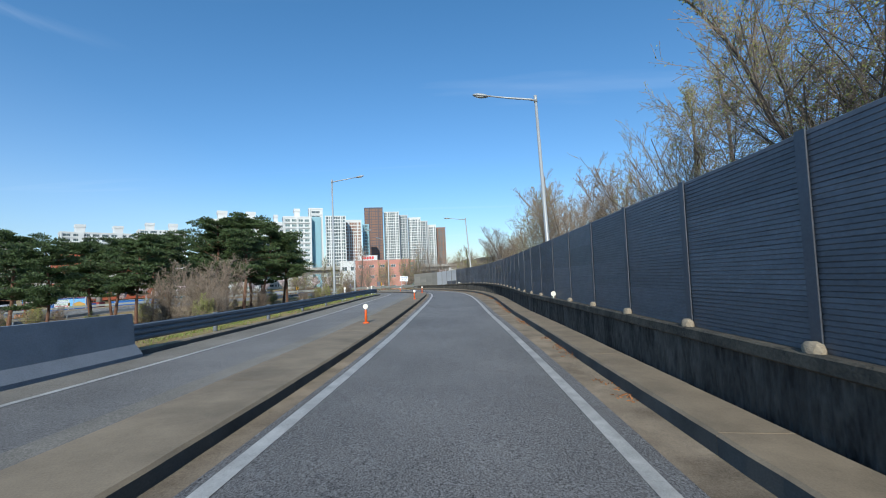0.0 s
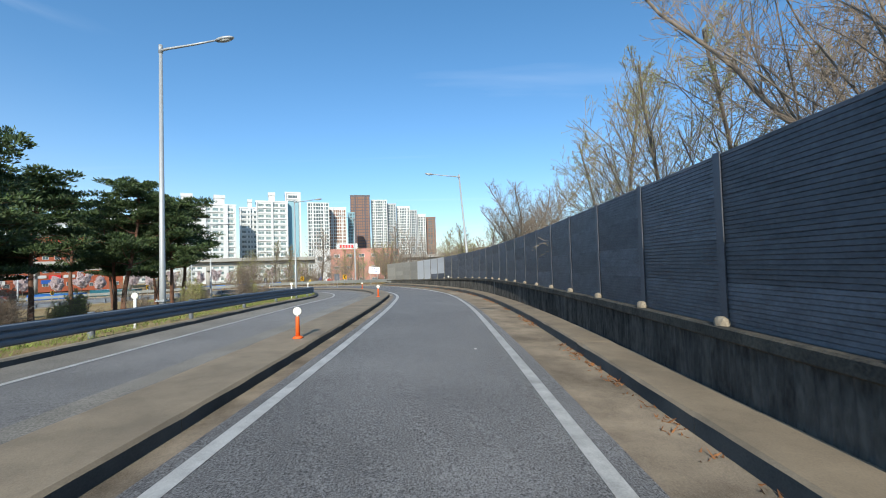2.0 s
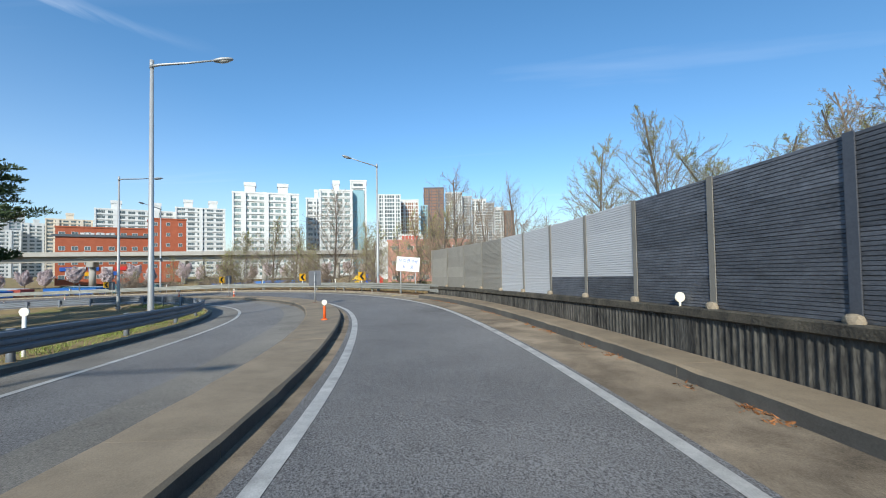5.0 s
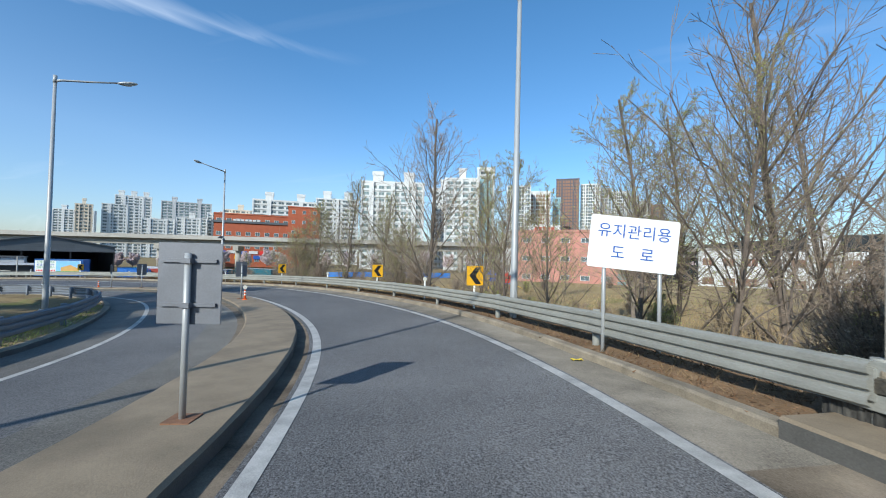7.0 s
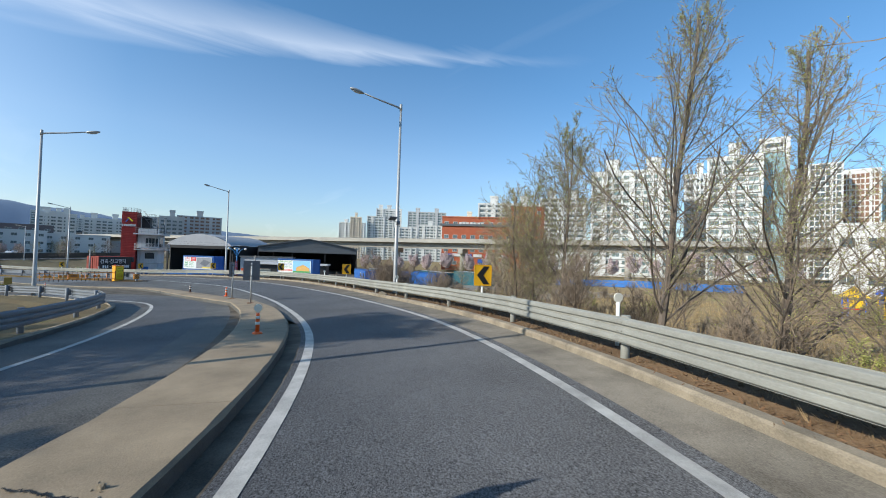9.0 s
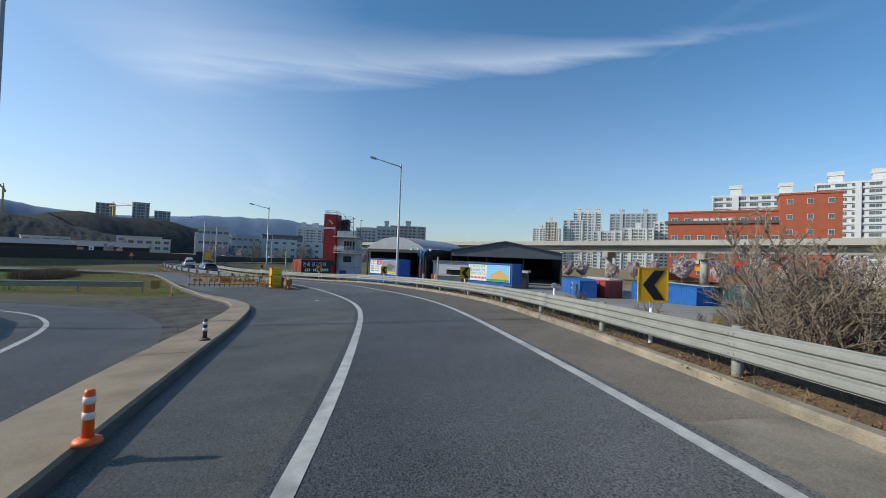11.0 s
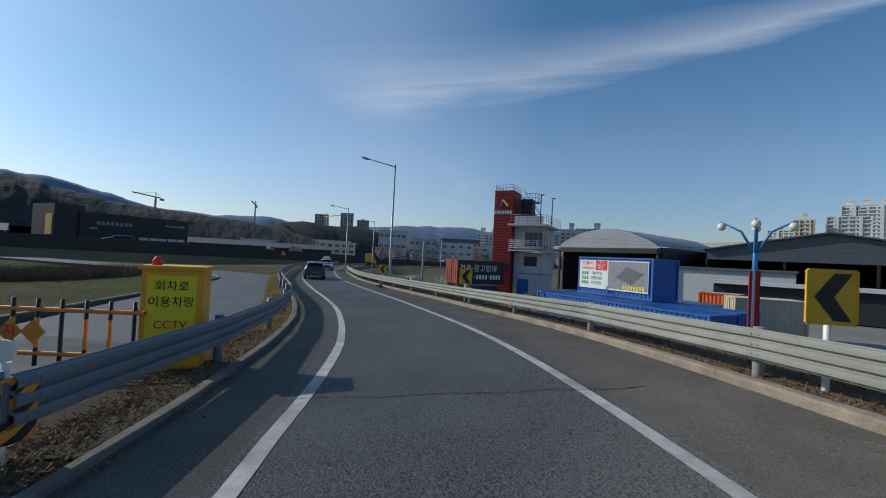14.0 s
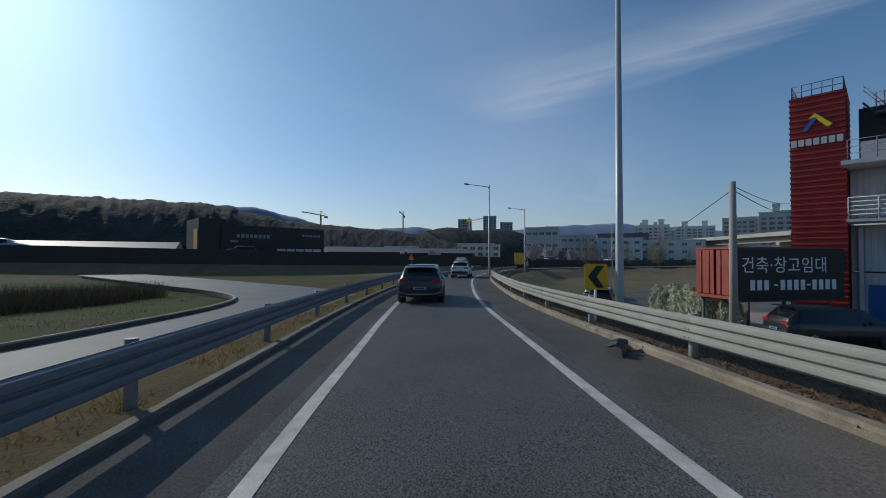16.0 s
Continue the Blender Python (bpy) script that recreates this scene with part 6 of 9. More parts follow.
def rand_dir(rng):
    while True:
        v = Vector((rng.uniform(-1, 1), rng.uniform(-1, 1), rng.uniform(-1, 1)))
        if 0.05 < v.length < 1:
            return v.normalized()


def bare_tree(seed, height, spread, leaves, mat=None, leaf_mat=None, multi=1, leaf_size=0.07, label="", category="tree", name="bare_tree", group="", forks=1, thick=1.0, dense=2, reach=0.42, nodes=14, bits=(6, 3, 2), open_out=0.5, least=0.0045, wander=0.08, low=0.14):
    """A leafless or budding tree: trunk and limbs in one part, fine twigs and buds in the crown."""
    rng = random.Random(seed)
    wood, fine, buds = Cloud(), Cloud(), Cloud()

    def sprout(p, d, length, r, depth):
        """A branch of a few bent pieces, with finer ones along it."""
        n = bits[min(depth, 2)]
        q = p
        for k in range(n):
            d = (d + rand_dir(rng) * 0.16 + Vector((0, 0, 0.055))).normalized()
            e = q + d * length / n
            r1 = max(r * (1 - 0.7 / n), least)
            (wood if depth == 0 else fine).bar(q, e, r, r1, 4 if depth == 0 else 3)
            if depth < 2:
                for c in range((dense, 2)[depth]):
                    side = d.orthogonal().normalized()
                    side.rotate(Matrix.Rotation(rng.uniform(0, 6.28), 3, d))
                    a = rng.uniform(0.4, 0.9)
                    frac = (k + 1) / n
                    sprout(q.lerp(e, rng.random()), (d * math.cos(a) + side * math.sin(a)).normalized(), length * rng.uniform(0.28, 0.52) * (1.15 - 0.4 * frac), r1 * 0.5, depth + 1)
            if leaves and depth >= 1:
                for c in range(leaves):
                    buds.leaf(q.lerp(e, rng.random()) + rand_dir(rng) * 0.04, rand_dir(rng), leaf_size * rng.uniform(0.6, 1.4), leaf_size * 0.6, rng)
            q, r = e, r1

    def leader(p, d, length, r, first):
        n = nodes
        q = p
        turn = rng.uniform(0, 6.28)
        for k in range(n):
            d = (d + rand_dir(rng) * wander + Vector((0, 0, 0.05))).normalized()
            e = q + d * length / n
            r1 = max(r * (1 - 0.9 / n), 0.006)
            wood.bar(q, e, r, r1, 8)
            f = (k + 1) / n
            if f > first:
                for c in range(3 if f < 0.85 else 2):
                    turn += 2.4 + rng.uniform(-0.4, 0.4)
                    a = rng.uniform(0.55, 1.0) * spread * (1 - 0.2 * f)
                    out = Vector((math.cos(turn) * math.sin(a), math.sin(turn) * math.sin(a), math.cos(a)))
                    L = length * (reach * (1 - f) + 0.11) * rng.uniform(0.7, 1.15)
                    sprout(q.lerp(e, rng.random()), out, L, max(r1 * 0.36, 0.011), 0)
            q, r = e, r1
    for m in range(multi):
        r0 = height * (0.0135 if multi == 1 else 0.006) * thick
        start = Vector((rng.uniform(-0.25, 0.25), rng.uniform(-0.25, 0.25), -0.3)) if multi > 1 else Vector((0, 0, -0.3))
        lean = Vector((rng.uniform(-1, 1), rng.uniform(-1, 1), 0)) * (0.06 if multi == 1 else 0.35)
        if forks > 1:
            top = start + (Vector((0, 0, 1)) + lean) * height * 0.30
            wood.bar(start, start.lerp(top, 0.5), r0 * 1.2, r0 * 1.05, 9)
            wood.bar(start.lerp(top, 0.5), top, r0 * 1.05, r0 * 0.95, 9)
            for k in range(forks):
                t = 6.28 * k / forks + rng.uniform(-0.4, 0.4)
                leader(top, Vector((math.cos(t) * open_out, math.sin(t) * open_out, 1)).normalized(), height * 0.68 * rng.uniform(0.85, 1.0), r0 * 0.52, 0.08)
        else:
            leader(start, (Vector((0, 0, 1)) + lean).normalized(), height * (1.0 if multi == 1 else rng.uniform(0.7, 1.0)), r0, low if multi == 1 else 0.1)
    t = thing(name, label, category, group=group)
    part("trunk", wood.mesh("trunk", mat or bark), None, t)
    crown = part("crown", fine.mesh("twigs", twig_mat), None, t)
    if leaves:
        part("leaves", buds.mesh("leaves", leaf_mat or bud_leaf), None, crown)
    return t


def pine(seed, height, label):
    rng = random.Random(seed)
    wood, crown = Cloud(), Cloud()
    p, d, r = Vector((0, 0, -0.3)), Vector((rng.uniform(-0.12, 0.12), rng.uniform(-0.12, 0.12), 1)).normalized(), height * 0.021
    n = 12
    tips = []
    for k in range(n):
        d = (d + rand_dir(rng) * 0.10 + Vector((0, 0, 0.08))).normalized()
        e = p + d * height / n
        r1 = r * 0.91
        wood.bar(p, e, r, r1, 8)
        f = (k + 1) / n
        if f > 0.36:
            for c in range(4 if f < 0.9 else 5):
                a = rng.uniform(0, 6.28)
                out = Vector((math.cos(a), math.sin(a), rng.uniform(0.0, 0.35))).normalized()
                L = height * rng.uniform(0.16, 0.34) * (1.15 - 0.62 * (f - 0.38))
                q, rr = e, r1 * 0.42
                for j in range(4):
                    out = (out + rand_dir(rng) * 0.22 + Vector((0, 0, 0.06))).normalized()
                    g = q + out * L / 4
                    wood.bar(q, g, rr, rr * 0.75, 4)
                    q, rr = g, rr * 0.75
                    if j >= 1:
                        tips.append((q.copy(), L * 0.23))
                        tips.append((q + Vector((rng.uniform(-1, 1), rng.uniform(-1, 1), 0.2)) * L * 0.22, L * 0.19))
        p, r = e, r1
    tips.append((p, height * 0.08))
    for c, s in tips:
        s = max(s, 0.35)
        for j in range(100):
            u = rand_dir(rng)
            o = Vector((u.x * s * 1.5, u.y * s * 1.5, abs(u.z) * s * 0.55)) * rng.uniform(0.5, 1.0)
            dd = (u + Vector((0, 0, 0.5))).normalized()
            crown.leaf(c + o, dd, rng.uniform(0.16, 0.30), rng.uniform(0.06, 0.11), rng)
    t = thing("pine_tree", label, "pine tree", group="pines inside the loop")
    part("trunk", wood.mesh("trunk", bark_pine), None, t)
    part("crown", crown.mesh("crown", needle), None, t)
    return t


def stand(kinds, spots, seed=1, sink=0.0):
    """Sets trees out; the first of each kind is used itself, the others are copies."""
    rng = random.Random(seed)
    used = set()
    for x, y, k, scale in spots:
        m = pose(x, y, ground_z(x, y) - sink, 0, 0, rng.uniform(0, 360))
        ob = kinds[k]
        if k not in used:
            used.add(k)
            ob.scale = (scale,) * 3
            ob.matrix_basis = m @ Matrix.Diagonal((scale, scale, scale, 1))
        else:
            c = copy_thing(ob, m)
            c.scale = (scale,) * 3


def build_trees():
    bare = [bare_tree(11, 9.0, 1.1, 0, thick=0.9, dense=2, least=0.0058, reach=0.60, nodes=13, bits=(5, 3, 2), label="bare grey-brown roadside tree with fine twigs", group="roadside trees"),
            bare_tree(12, 8.5, 1.05, 2, thick=0.85, dense=2, least=0.0058, reach=0.52, nodes=13, bits=(5, 3, 2), leaf_size=0.045, label="upright bare tree with the first yellow-green buds", group="roadside trees"),
            bare_tree(13, 9.5, 0.95, 0, mat=bark_pale, forks=4, thick=1.1, reach=0.50, nodes=10, bits=(5, 3, 2), open_out=0.95, wander=0.17, label="spreading leafless tree with pale bark", group="roadside trees"),
            bare_tree(14, 8.0, 1.1, 2, thick=0.8, leaf_size=0.04, dense=2, least=0.0058, reach=0.55, nodes=12, bits=(5, 3, 2), label="twiggy tree with fine fresh yellow-green leaves", group="roadside trees"),
            bare_tree(15, 3.2, 0.8, 0, multi=5, nodes=9, bits=(4, 2, 2), reach=0.5, label="leafless brown shrub with many thin stems", category="shrub", name="shrub", group="roadside shrubs"),
            bare_tree(16, 2.8, 0.8, 1, multi=5, nodes=9, bits=(4, 2, 2), reach=0.5, leaf_size=0.045, label="brown shrub with a haze of new green leaves", category="shrub", name="shrub", group="roadside shrubs"),
            bare_tree(17, 8.6, 1.1, 2, multi=2, leaf_size=0.036, dense=2, least=0.0058, reach=0.5, nodes=12, bits=(5, 3, 2), label="upright many-stemmed tree with fresh yellow-green buds", group="roadside trees"),
            bare_tree(18, 8.8, 1.0, 2, leaf_size=0.036, dense=2, least=0.0058, thick=0.85, reach=0.52, nodes=13, bits=(5, 3, 2), label="slender twiggy tree just coming into bud", group="roadside trees"),
            bare_tree(19, 8.4, 1.0, 1, forks=4, thick=1.0, leaf_size=0.042, reach=0.55, nodes=10, bits=(5, 3, 2), open_out=0.9, wander=0.16, label="broad tree with arching limbs and fresh green buds", group="roadside trees"),
            bare_tree(20, 7.0, 1.05, 0, mat=bark_pale, forks=5, thick=0.8, dense=2, reach=0.55, nodes=9, bits=(4, 3, 2), open_out=0.8, wander=0.14, label="rounded leafless tree with a dense haze of brown twigs", group="roadside trees")]
    rng = random.Random(5)
    spots = []
    for s, o, k, sc in ((-14, 7.2, 2, 1.0), (-8, 6.8, 0, 1.0), (-2, 7.4, 8, 1.0), (3.5, 7.6, 8, 1.05), (7.6, 7.4, 8, 1.08), (10.6, 7.2, 3, 1.0), (13.2, 7.8, 7, 0.95), (16.5, 7.4, 9, 1.1), (19.5, 6.9, 9, 0.8), (22.5, 7.0, 9, 0.85), (24.4, 9.5, 0, 0.75), (26.2, 7.6, 2, 1.0), (29.6, 7.6, 3, 1.0),
                        (33.0, 8.0, 7, 1.0), (36.6, 7.8, 7, 1.12), (39.6, 8.4, 3, 1.05), (42.2, 7.4, 9, 0.85), (47.3, 7.6, 2, 0.98), (50.2, 7.8, 2, 0.85), (53.6, 7.0, 3, 0.70), (56.2, 7.6, 9, 0.80), (58.6, 7.2, 8, 0.62), (61.5, 7.8, 7, 0.75),
                        (64.2, 7.4, 1, 0.72), (71.2, 8.0, 0, 0.72)):
        p = P(s, o)
        spots.append((p.x, p.y, k, sc))
    s = -16.0
    while s < 66:
        p = P(s + 1.2, rng.uniform(10.5, 15))
        spots.append((p.x, p.y, rng.choice((0, 9, 2, 3, 8, 9, 1)), rng.uniform(0.75, 1.0)))
        s += rng.uniform(7.0, 10.0)
    for s in np.arange(-4, 66, 4.2):
        p = P(s, rng.uniform(5.6, 6.6))
        spots.append((p.x, p.y, rng.choice((4, 4, 5)), rng.uniform(0.9, 1.25)))
    # beyond the guard rail
    for x, y, k, sc in ((-4.3, 79.9, 0, 1.08), (-7.3, 79.6, 3, 0.78), (-5.6, 78.6, 7, 0.72), (-6.4, 80.8, 3, 0.85), (-2.0, 84.5, 0, 1.1), (-11.6, 82.6, 3, 0.72), (-13.2, 84.2, 1, 0.68), (-17.5, 87.8, 0, 1.08), (-12.0, 92.0, 1, 0.95), (-20.7, 90.0, 6, 0.66),
                        (-25.3, 94.4, 7, 1.0), (-26.9, 92.3, 7, 0.95), (-31.3, 94.2, 6, 0.95), (-34.0, 95.8, 1, 0.72), (-37.2, 97.8, 3, 0.62), (-28.0, 103.0, 1, 0.9), (-19.0, 102.0, 0, 0.9), (-8.0, 98.0, 2, 1.0), (4.0, 92.0, 2, 1.1), (8.0, 100.0, 0, 1.1)):
        spots.append((x, y, k, sc))
    for k in range(44):
        s, o = rng.uniform(74, 130), rng.uniform(5.4, 19)
        p = P(s, o)
        spots.append((p.x, p.y, rng.choice((4, 4, 4, 5)), rng.uniform(0.35, 0.65)))
    for k in range(40):
        x, y = rng.uniform(-75, 20), rng.uniform(104, 150)
        spots.append((x, y, rng.choice((4, 4, 5, 0, 1)), rng.uniform(0.55, 0.95)))
    # thicket behind the rail
    for k in range(22):
        p = P(rng.uniform(70, 92), rng.uniform(5.4, 11.5))
        spots.append((p.x, p.y, rng.choice((4, 4, 5)), rng.uniform(0.4, 0.8)))
    for k in range(16):
        p = P(rng.uniform(111.5, 120), rng.uniform(6.0, 12.0))
        spots.append((p.x, p.y, 4, rng.uniform(0.85, 1.15)))
    for k in range(20):
        p = P(rng.uniform(96, 118), rng.uniform(8.5, 20))
        spots.append((p.x, p.y, rng.choice((4, 4, 5)), rng.uniform(0.6, 0.9)))
    for x, y, k, sc in ((-33.7, 94.3, 6, 0.66), (-23.3, 93.2, 7, 0.62), (-18.9, 89.2, 4, 1.1), (-22.0, 91.8, 4, 1.1), (-29.3, 95.4, 4, 1.1), (-35.4, 95.6, 4, 1.0), (-30.2, 93.2, 4, 0.9)):
        spots.append((x, y, k, sc))
    for k in range(12):
        spots.append((-117.9 - 0.34 * k + rng.uniform(-0.2, 0.2), 79.7 + 0.74 * k, 5, rng.uniform(0.32, 0.5)))
    # small growth inside the loop
    for k in range(34):
        p = P(rng.uniform(4, 64), rng.uniform(-30, -10.5))
        spots.append((p.x, p.y, rng.choice((4, 4, 5)), rng.uniform(0.4, 0.85)))
    for x, y, sc in ((-14.5, 24.5, 1.35), (-15.5, 28.0, 1.5), (-17.0, 31.0, 1.3), (-17.5, 26.0, 1.4)):
        spots.append((x, y, 4, sc))
    # bare trees among the far houses
    for k in range(30):
        x, y = rng.uniform(-300, -170), rng.uniform(-40, 60)
        spots.append((x, y, rng.choice((0, 1, 3)), rng.uniform(0.6, 1.0)))
    stand(bare, spots)
    pines = [pine(21, 9.2, "dark green pine with a flat spreading crown"), pine(22, 8.0, "dark pine with a rust-brown leaning trunk"), pine(23, 10.0, "tall dark green pine with layered limbs")]
    stand(pines, [(-16.3, 34.0, 0, 0.82), (-18.6, 33.2, 2, 0.74), (-22.2, 51.0, 2, 0.95), (-20.2, 53.6, 1, 1.05), (-23.0, 59.5, 2, 0.95), (-28.0, 64.0, 1, 1.0), (-33.0, 71.0, 2, 0.95), (-35.0, 67.0, 0, 1.0), (-24.5, 46.5, 1, 1.1), (-26.5, 40.0, 0, 0.8), (-20.0, 38.5, 1, 0.95),
                  (-24.0, 30.5, 2, 0.6), (-30.5, 36.0, 0, 0.72), (-35.0, 44.0, 2, 0.75), (-19.5, 26.5, 1, 0.66), (-23.0, 22.0, 0, 0.58), (-18.0, 19.0, 1, 0.52), (-29.0, 25.0, 2, 0.6), (-38.0, 38.0, 0, 0.72), (-23.5, 35.0, 2, 0.66), (-21.0, 30.0, 0, 0.64), (-27.0, 46.0, 0, 0.8), (-25.0, 54.0, 1, 1.0), (-30.0, 56.0, 2, 0.95), (-28.0, 33.0, 1, 0.72)], 2)
    cherry = [bare_tree(31, 6.5, 0.95, 5, forks=3, leaf_mat=petal, leaf_size=0.20, label="cherry tree in pale pink blossom", name="cherry_tree", group="cherry trees"),
              bare_tree(32, 5.5, 1.05, 5, forks=3, leaf_mat=petal, leaf_size=0.20, label="low spreading cherry tree in blossom", name="cherry_tree", group="cherry trees")]
    bush = bare_tree(33, 2.4, 1.0, 2, multi=5, leaf_mat=M("white_petal", (0.58, 0.60, 0.44), 0.7, var=0.2, bump=0, island=0.35), leaf_size=0.09, label="bush in dense white spring blossom", category="shrub", name="blossom_shrub", group="white blossom shrubs")
    stand([bush], [(x, y, 0, s) for x, y, s in ((-119.5, 71.0, 1.05), (-120.8, 70.2, 1.1), (-122.0, 69.6, 1.1), (-123.2, 68.7, 1.05), (-124.5, 68.0, 1.0), (-121.2, 71.4, 1.0), (-118.6, 72.2, 0.85))], 6)
    sp = []
    for k in range(54):
        u = k / 53 + rng.uniform(-0.006, 0.006)
        x, y = -290 + 315 * u, 74 + 182 * u
        x, y = x + 0.5 * 7, y - 0.86 * rng.uniform(4, 9)
        sp.append((x, y, k % 2, rng.uniform(0.95, 1.3)))
    for k in range(16):
        x, y = -170 - rng.uniform(0, 130), 10 + rng.uniform(-22, 26)
        sp.append((x, y, k % 2, rng.uniform(0.7, 1.1)))
    stand(cherry, sp, 3)
    yel = bare_tree(41, 2.0, 1.0, 2, leaf_mat=forsythia, leaf_size=0.07, multi=6, label="forsythia bush in yellow flower", category="shrub", name="forsythia", group="forsythia")
    stand([yel], [(P(50.6, 5.6)[0], P(50.6, 5.6)[1], 0, 1.25), (-10.6, 8.0, 0, 0.62)], 4)


def blades(name, label, mat, places, lo, hi, per, seed, width=0.012, spreadr=0.12, lean=0.5):
    """Grass as many single blades, in tufts at the places given."""
    rng = random.Random(seed)
    c = Cloud()
    for x, y, z in places:
        for k in range(per):
            p = Vector((x + rng.gauss(0, spreadr), y + rng.gauss(0, spreadr), z - 0.03))
            d = (Vector((0, 0, 1)) + Vector((rng.uniform(-1, 1), rng.uniform(-1, 1), 0)) * lean).normalized()
            h = rng.uniform(lo, hi)
            u = d.orthogonal().normalized()
            u.rotate(Matrix.Rotation(rng.uniform(0, 6.28), 3, d))
            i = len(c.v)
            c.v += [p - u * width, p + u * width, p + d * h + Vector((rng.uniform(-1, 1), rng.uniform(-1, 1), -0.3)) * h * 0.2]
            c.f.append((i, i + 1, i + 2))
    ob = part(name, c.mesh(name, mat), None)
    tagged(ob, label, "grass", kind="stuff")


def build_grass():
    rng = random.Random(9)
    pl = []
    for k in range(5200):
        s, o = rng.uniform(74, 132), 4.4 + 40 * rng.random() ** 1.4
        p = P(s, o)
        pl.append((p.x, p.y, ground_z(p.x, p.y)))
    blades("dry_reeds", "tall straw-coloured dry reeds below the ramp", M("reed", (0.34, 0.245, 0.125), 0.9, var=0.3, scale=1.0, fine=9, bump=0.0, island=0.4), pl, 0.3, 1.0, 9, 1, 0.012, 0.22, 0.45)
    pl = []
    for k in range(2600):
        s = rng.uniform(74, 240)
        o = right_kerb(s) + 0.25 + rng.random() * 1.4
        p = P(s, o)
        pl.append((p.x, p.y, p.z + 0.10))
    blades("verge_grass", "short dry grass and leaves under the guard rail", straw, pl, 0.06, 0.24, 7, 2, 0.008, 0.10, 0.9)
    pl = []
    for k in range(1500):
        s = rng.uniform(4, 95)
        q = on(OPP)(OPP.near(*P(s, -7.6)[:2])[0], -2.75 - rng.random() * 1.4)
        pl.append((q.x, q.y, q.z + 0.08))
    for k in range(700):
        s = rng.uniform(130, 200)
        p = P(s, knots(s, (130, 4.6), (150, 4.9), (200, 4.2)) + rng.random() * 1.5)
        pl.append((p.x, p.y, ground_z(p.x, p.y)))
    blades("verge_green", "fresh green grass on the verge", grass_green, pl, 0.08, 0.28, 9, 3, 0.009, 0.12, 0.8)
    pl, pb = [], []
    for k in range(6000):
        x, y = rng.uniform(-128, -71), rng.uniform(28, 74)
        f, o = FIELD.near(x, y)
        if o < -0.4 and f > 34:
            n = noise.noise(Vector((x * 0.13, y * 0.13, 0)))
            (pl if n > 0.12 else pb).append((x, y, ground_z(x, y)))
    blades("field_green", "patchy green grass of the field", M("field_grass", (0.20, 0.24, 0.055), 0.95, spec=0.05, var=0.3, bump=0, island=0.4), pl, 0.06, 0.20, 10, 4, 0.012, 0.25, 0.8)
    blades("field_dry", "dry brown grass of the field", M("field_straw", (0.42, 0.29, 0.10), 0.95, spec=0.05, var=0.3, bump=0, island=0.4), pb, 0.06, 0.22, 9, 5, 0.012, 0.25, 0.8)
    pl = []
    for k in range(900):
        a = rng.uniform(0, 6.28)
        r = rng.random() ** 0.5
        u, v = r * 7.5 * math.cos(a), r * 2.2 * math.sin(a)
        x, y = -94.5 - 0.91 * u + 0.41 * v, 48.8 - 0.41 * u - 0.91 * v
        pl.append((x, y, ground_z(x, y)))
    blades("dry_thicket", "dense thicket of dead brown weeds", M("dead_weed", (0.12, 0.085, 0.05), 0.9, var=0.3, bump=0, island=0.4), pl, 0.5, 1.3, 12, 6, 0.014, 0.25, 0.5)
    pl = []
    for k in range(700):
        s = rng.uniform(149, 236)
        p = P(s, left_kerb(s) - 0.22 - rng.random() * 0.9)
        pl.append((p.x, p.y, p.z + 0.06))
    blades("strip_grass", "yellowed grass strip behind the rail", M("strip_straw", (0.34, 0.24, 0.08), 0.9, var=0.3, bump=0, island=0.4), pl, 0.05, 0.2, 9, 7, 0.009, 0.12, 0.9)
    pl = []
    for k in range(2600):
        s = rng.uniform(2, 75)
        p = P(s, -8.2 - 20 * rng.random() ** 1.3)
        pl.append((p.x, p.y, ground_z(p.x, p.y)))
    blades("loop_grass", "dry and green grass inside the loop", straw, pl, 0.1, 0.5, 8, 8, 0.012, 0.25, 0.7)
    pl = []
    for k in range(4200):
        s = rng.uniform(73, 200)
        p = P(s, right_kerb(s) + 0.2 + rng.random() * 1.1)
        pl.append((p.x, p.y, p.z + 0.12))
    blades("verge_litter", "brown dead leaves and needles under the guard rail", M("verge_leaf", (0.15, 0.085, 0.045), 0.9, var=0.4, bump=0, island=0.5), pl, 0.04, 0.12, 8, 12, 0.014, 0.12, 2.5)
    pl = []
    for k in range(900):
        s = 147.2 + 20 * rng.random() ** 1.7
        p = P(s, left_kerb(s) - 0.1 - rng.random() * 0.9)
        pl.append((p.x, p.y, p.z + 0.07))
    blades("strip_litter", "dry twigs and dead leaves on the earth strip", M("strip_leaf", (0.17, 0.11, 0.055), 0.9, var=0.4, bump=0, island=0.5), pl, 0.03, 0.12, 8, 13, 0.012, 0.12, 2.2)
    # leaf litter in the gutter by the ledge
    pl = []
    for k in range(420):
        s = rng.uniform(-4, 73)
        if noise.noise(Vector((s * 0.35, 0, 0))) > -0.05:
            p = P(s, right_kerb(s) - 0.02 - abs(rng.gauss(0, 0.07)))
            pl.append((p.x, p.y, p.z + 0.03))
    blades("gutter_litter", "rusty dead leaves in the gutter", M("litter", (0.24, 0.10, 0.035), 0.9, var=0.4, bump=0, island=0.5), pl, 0.04, 0.12, 8, 10, 0.012, 0.07, 2.5)


build_trees()
build_grass()

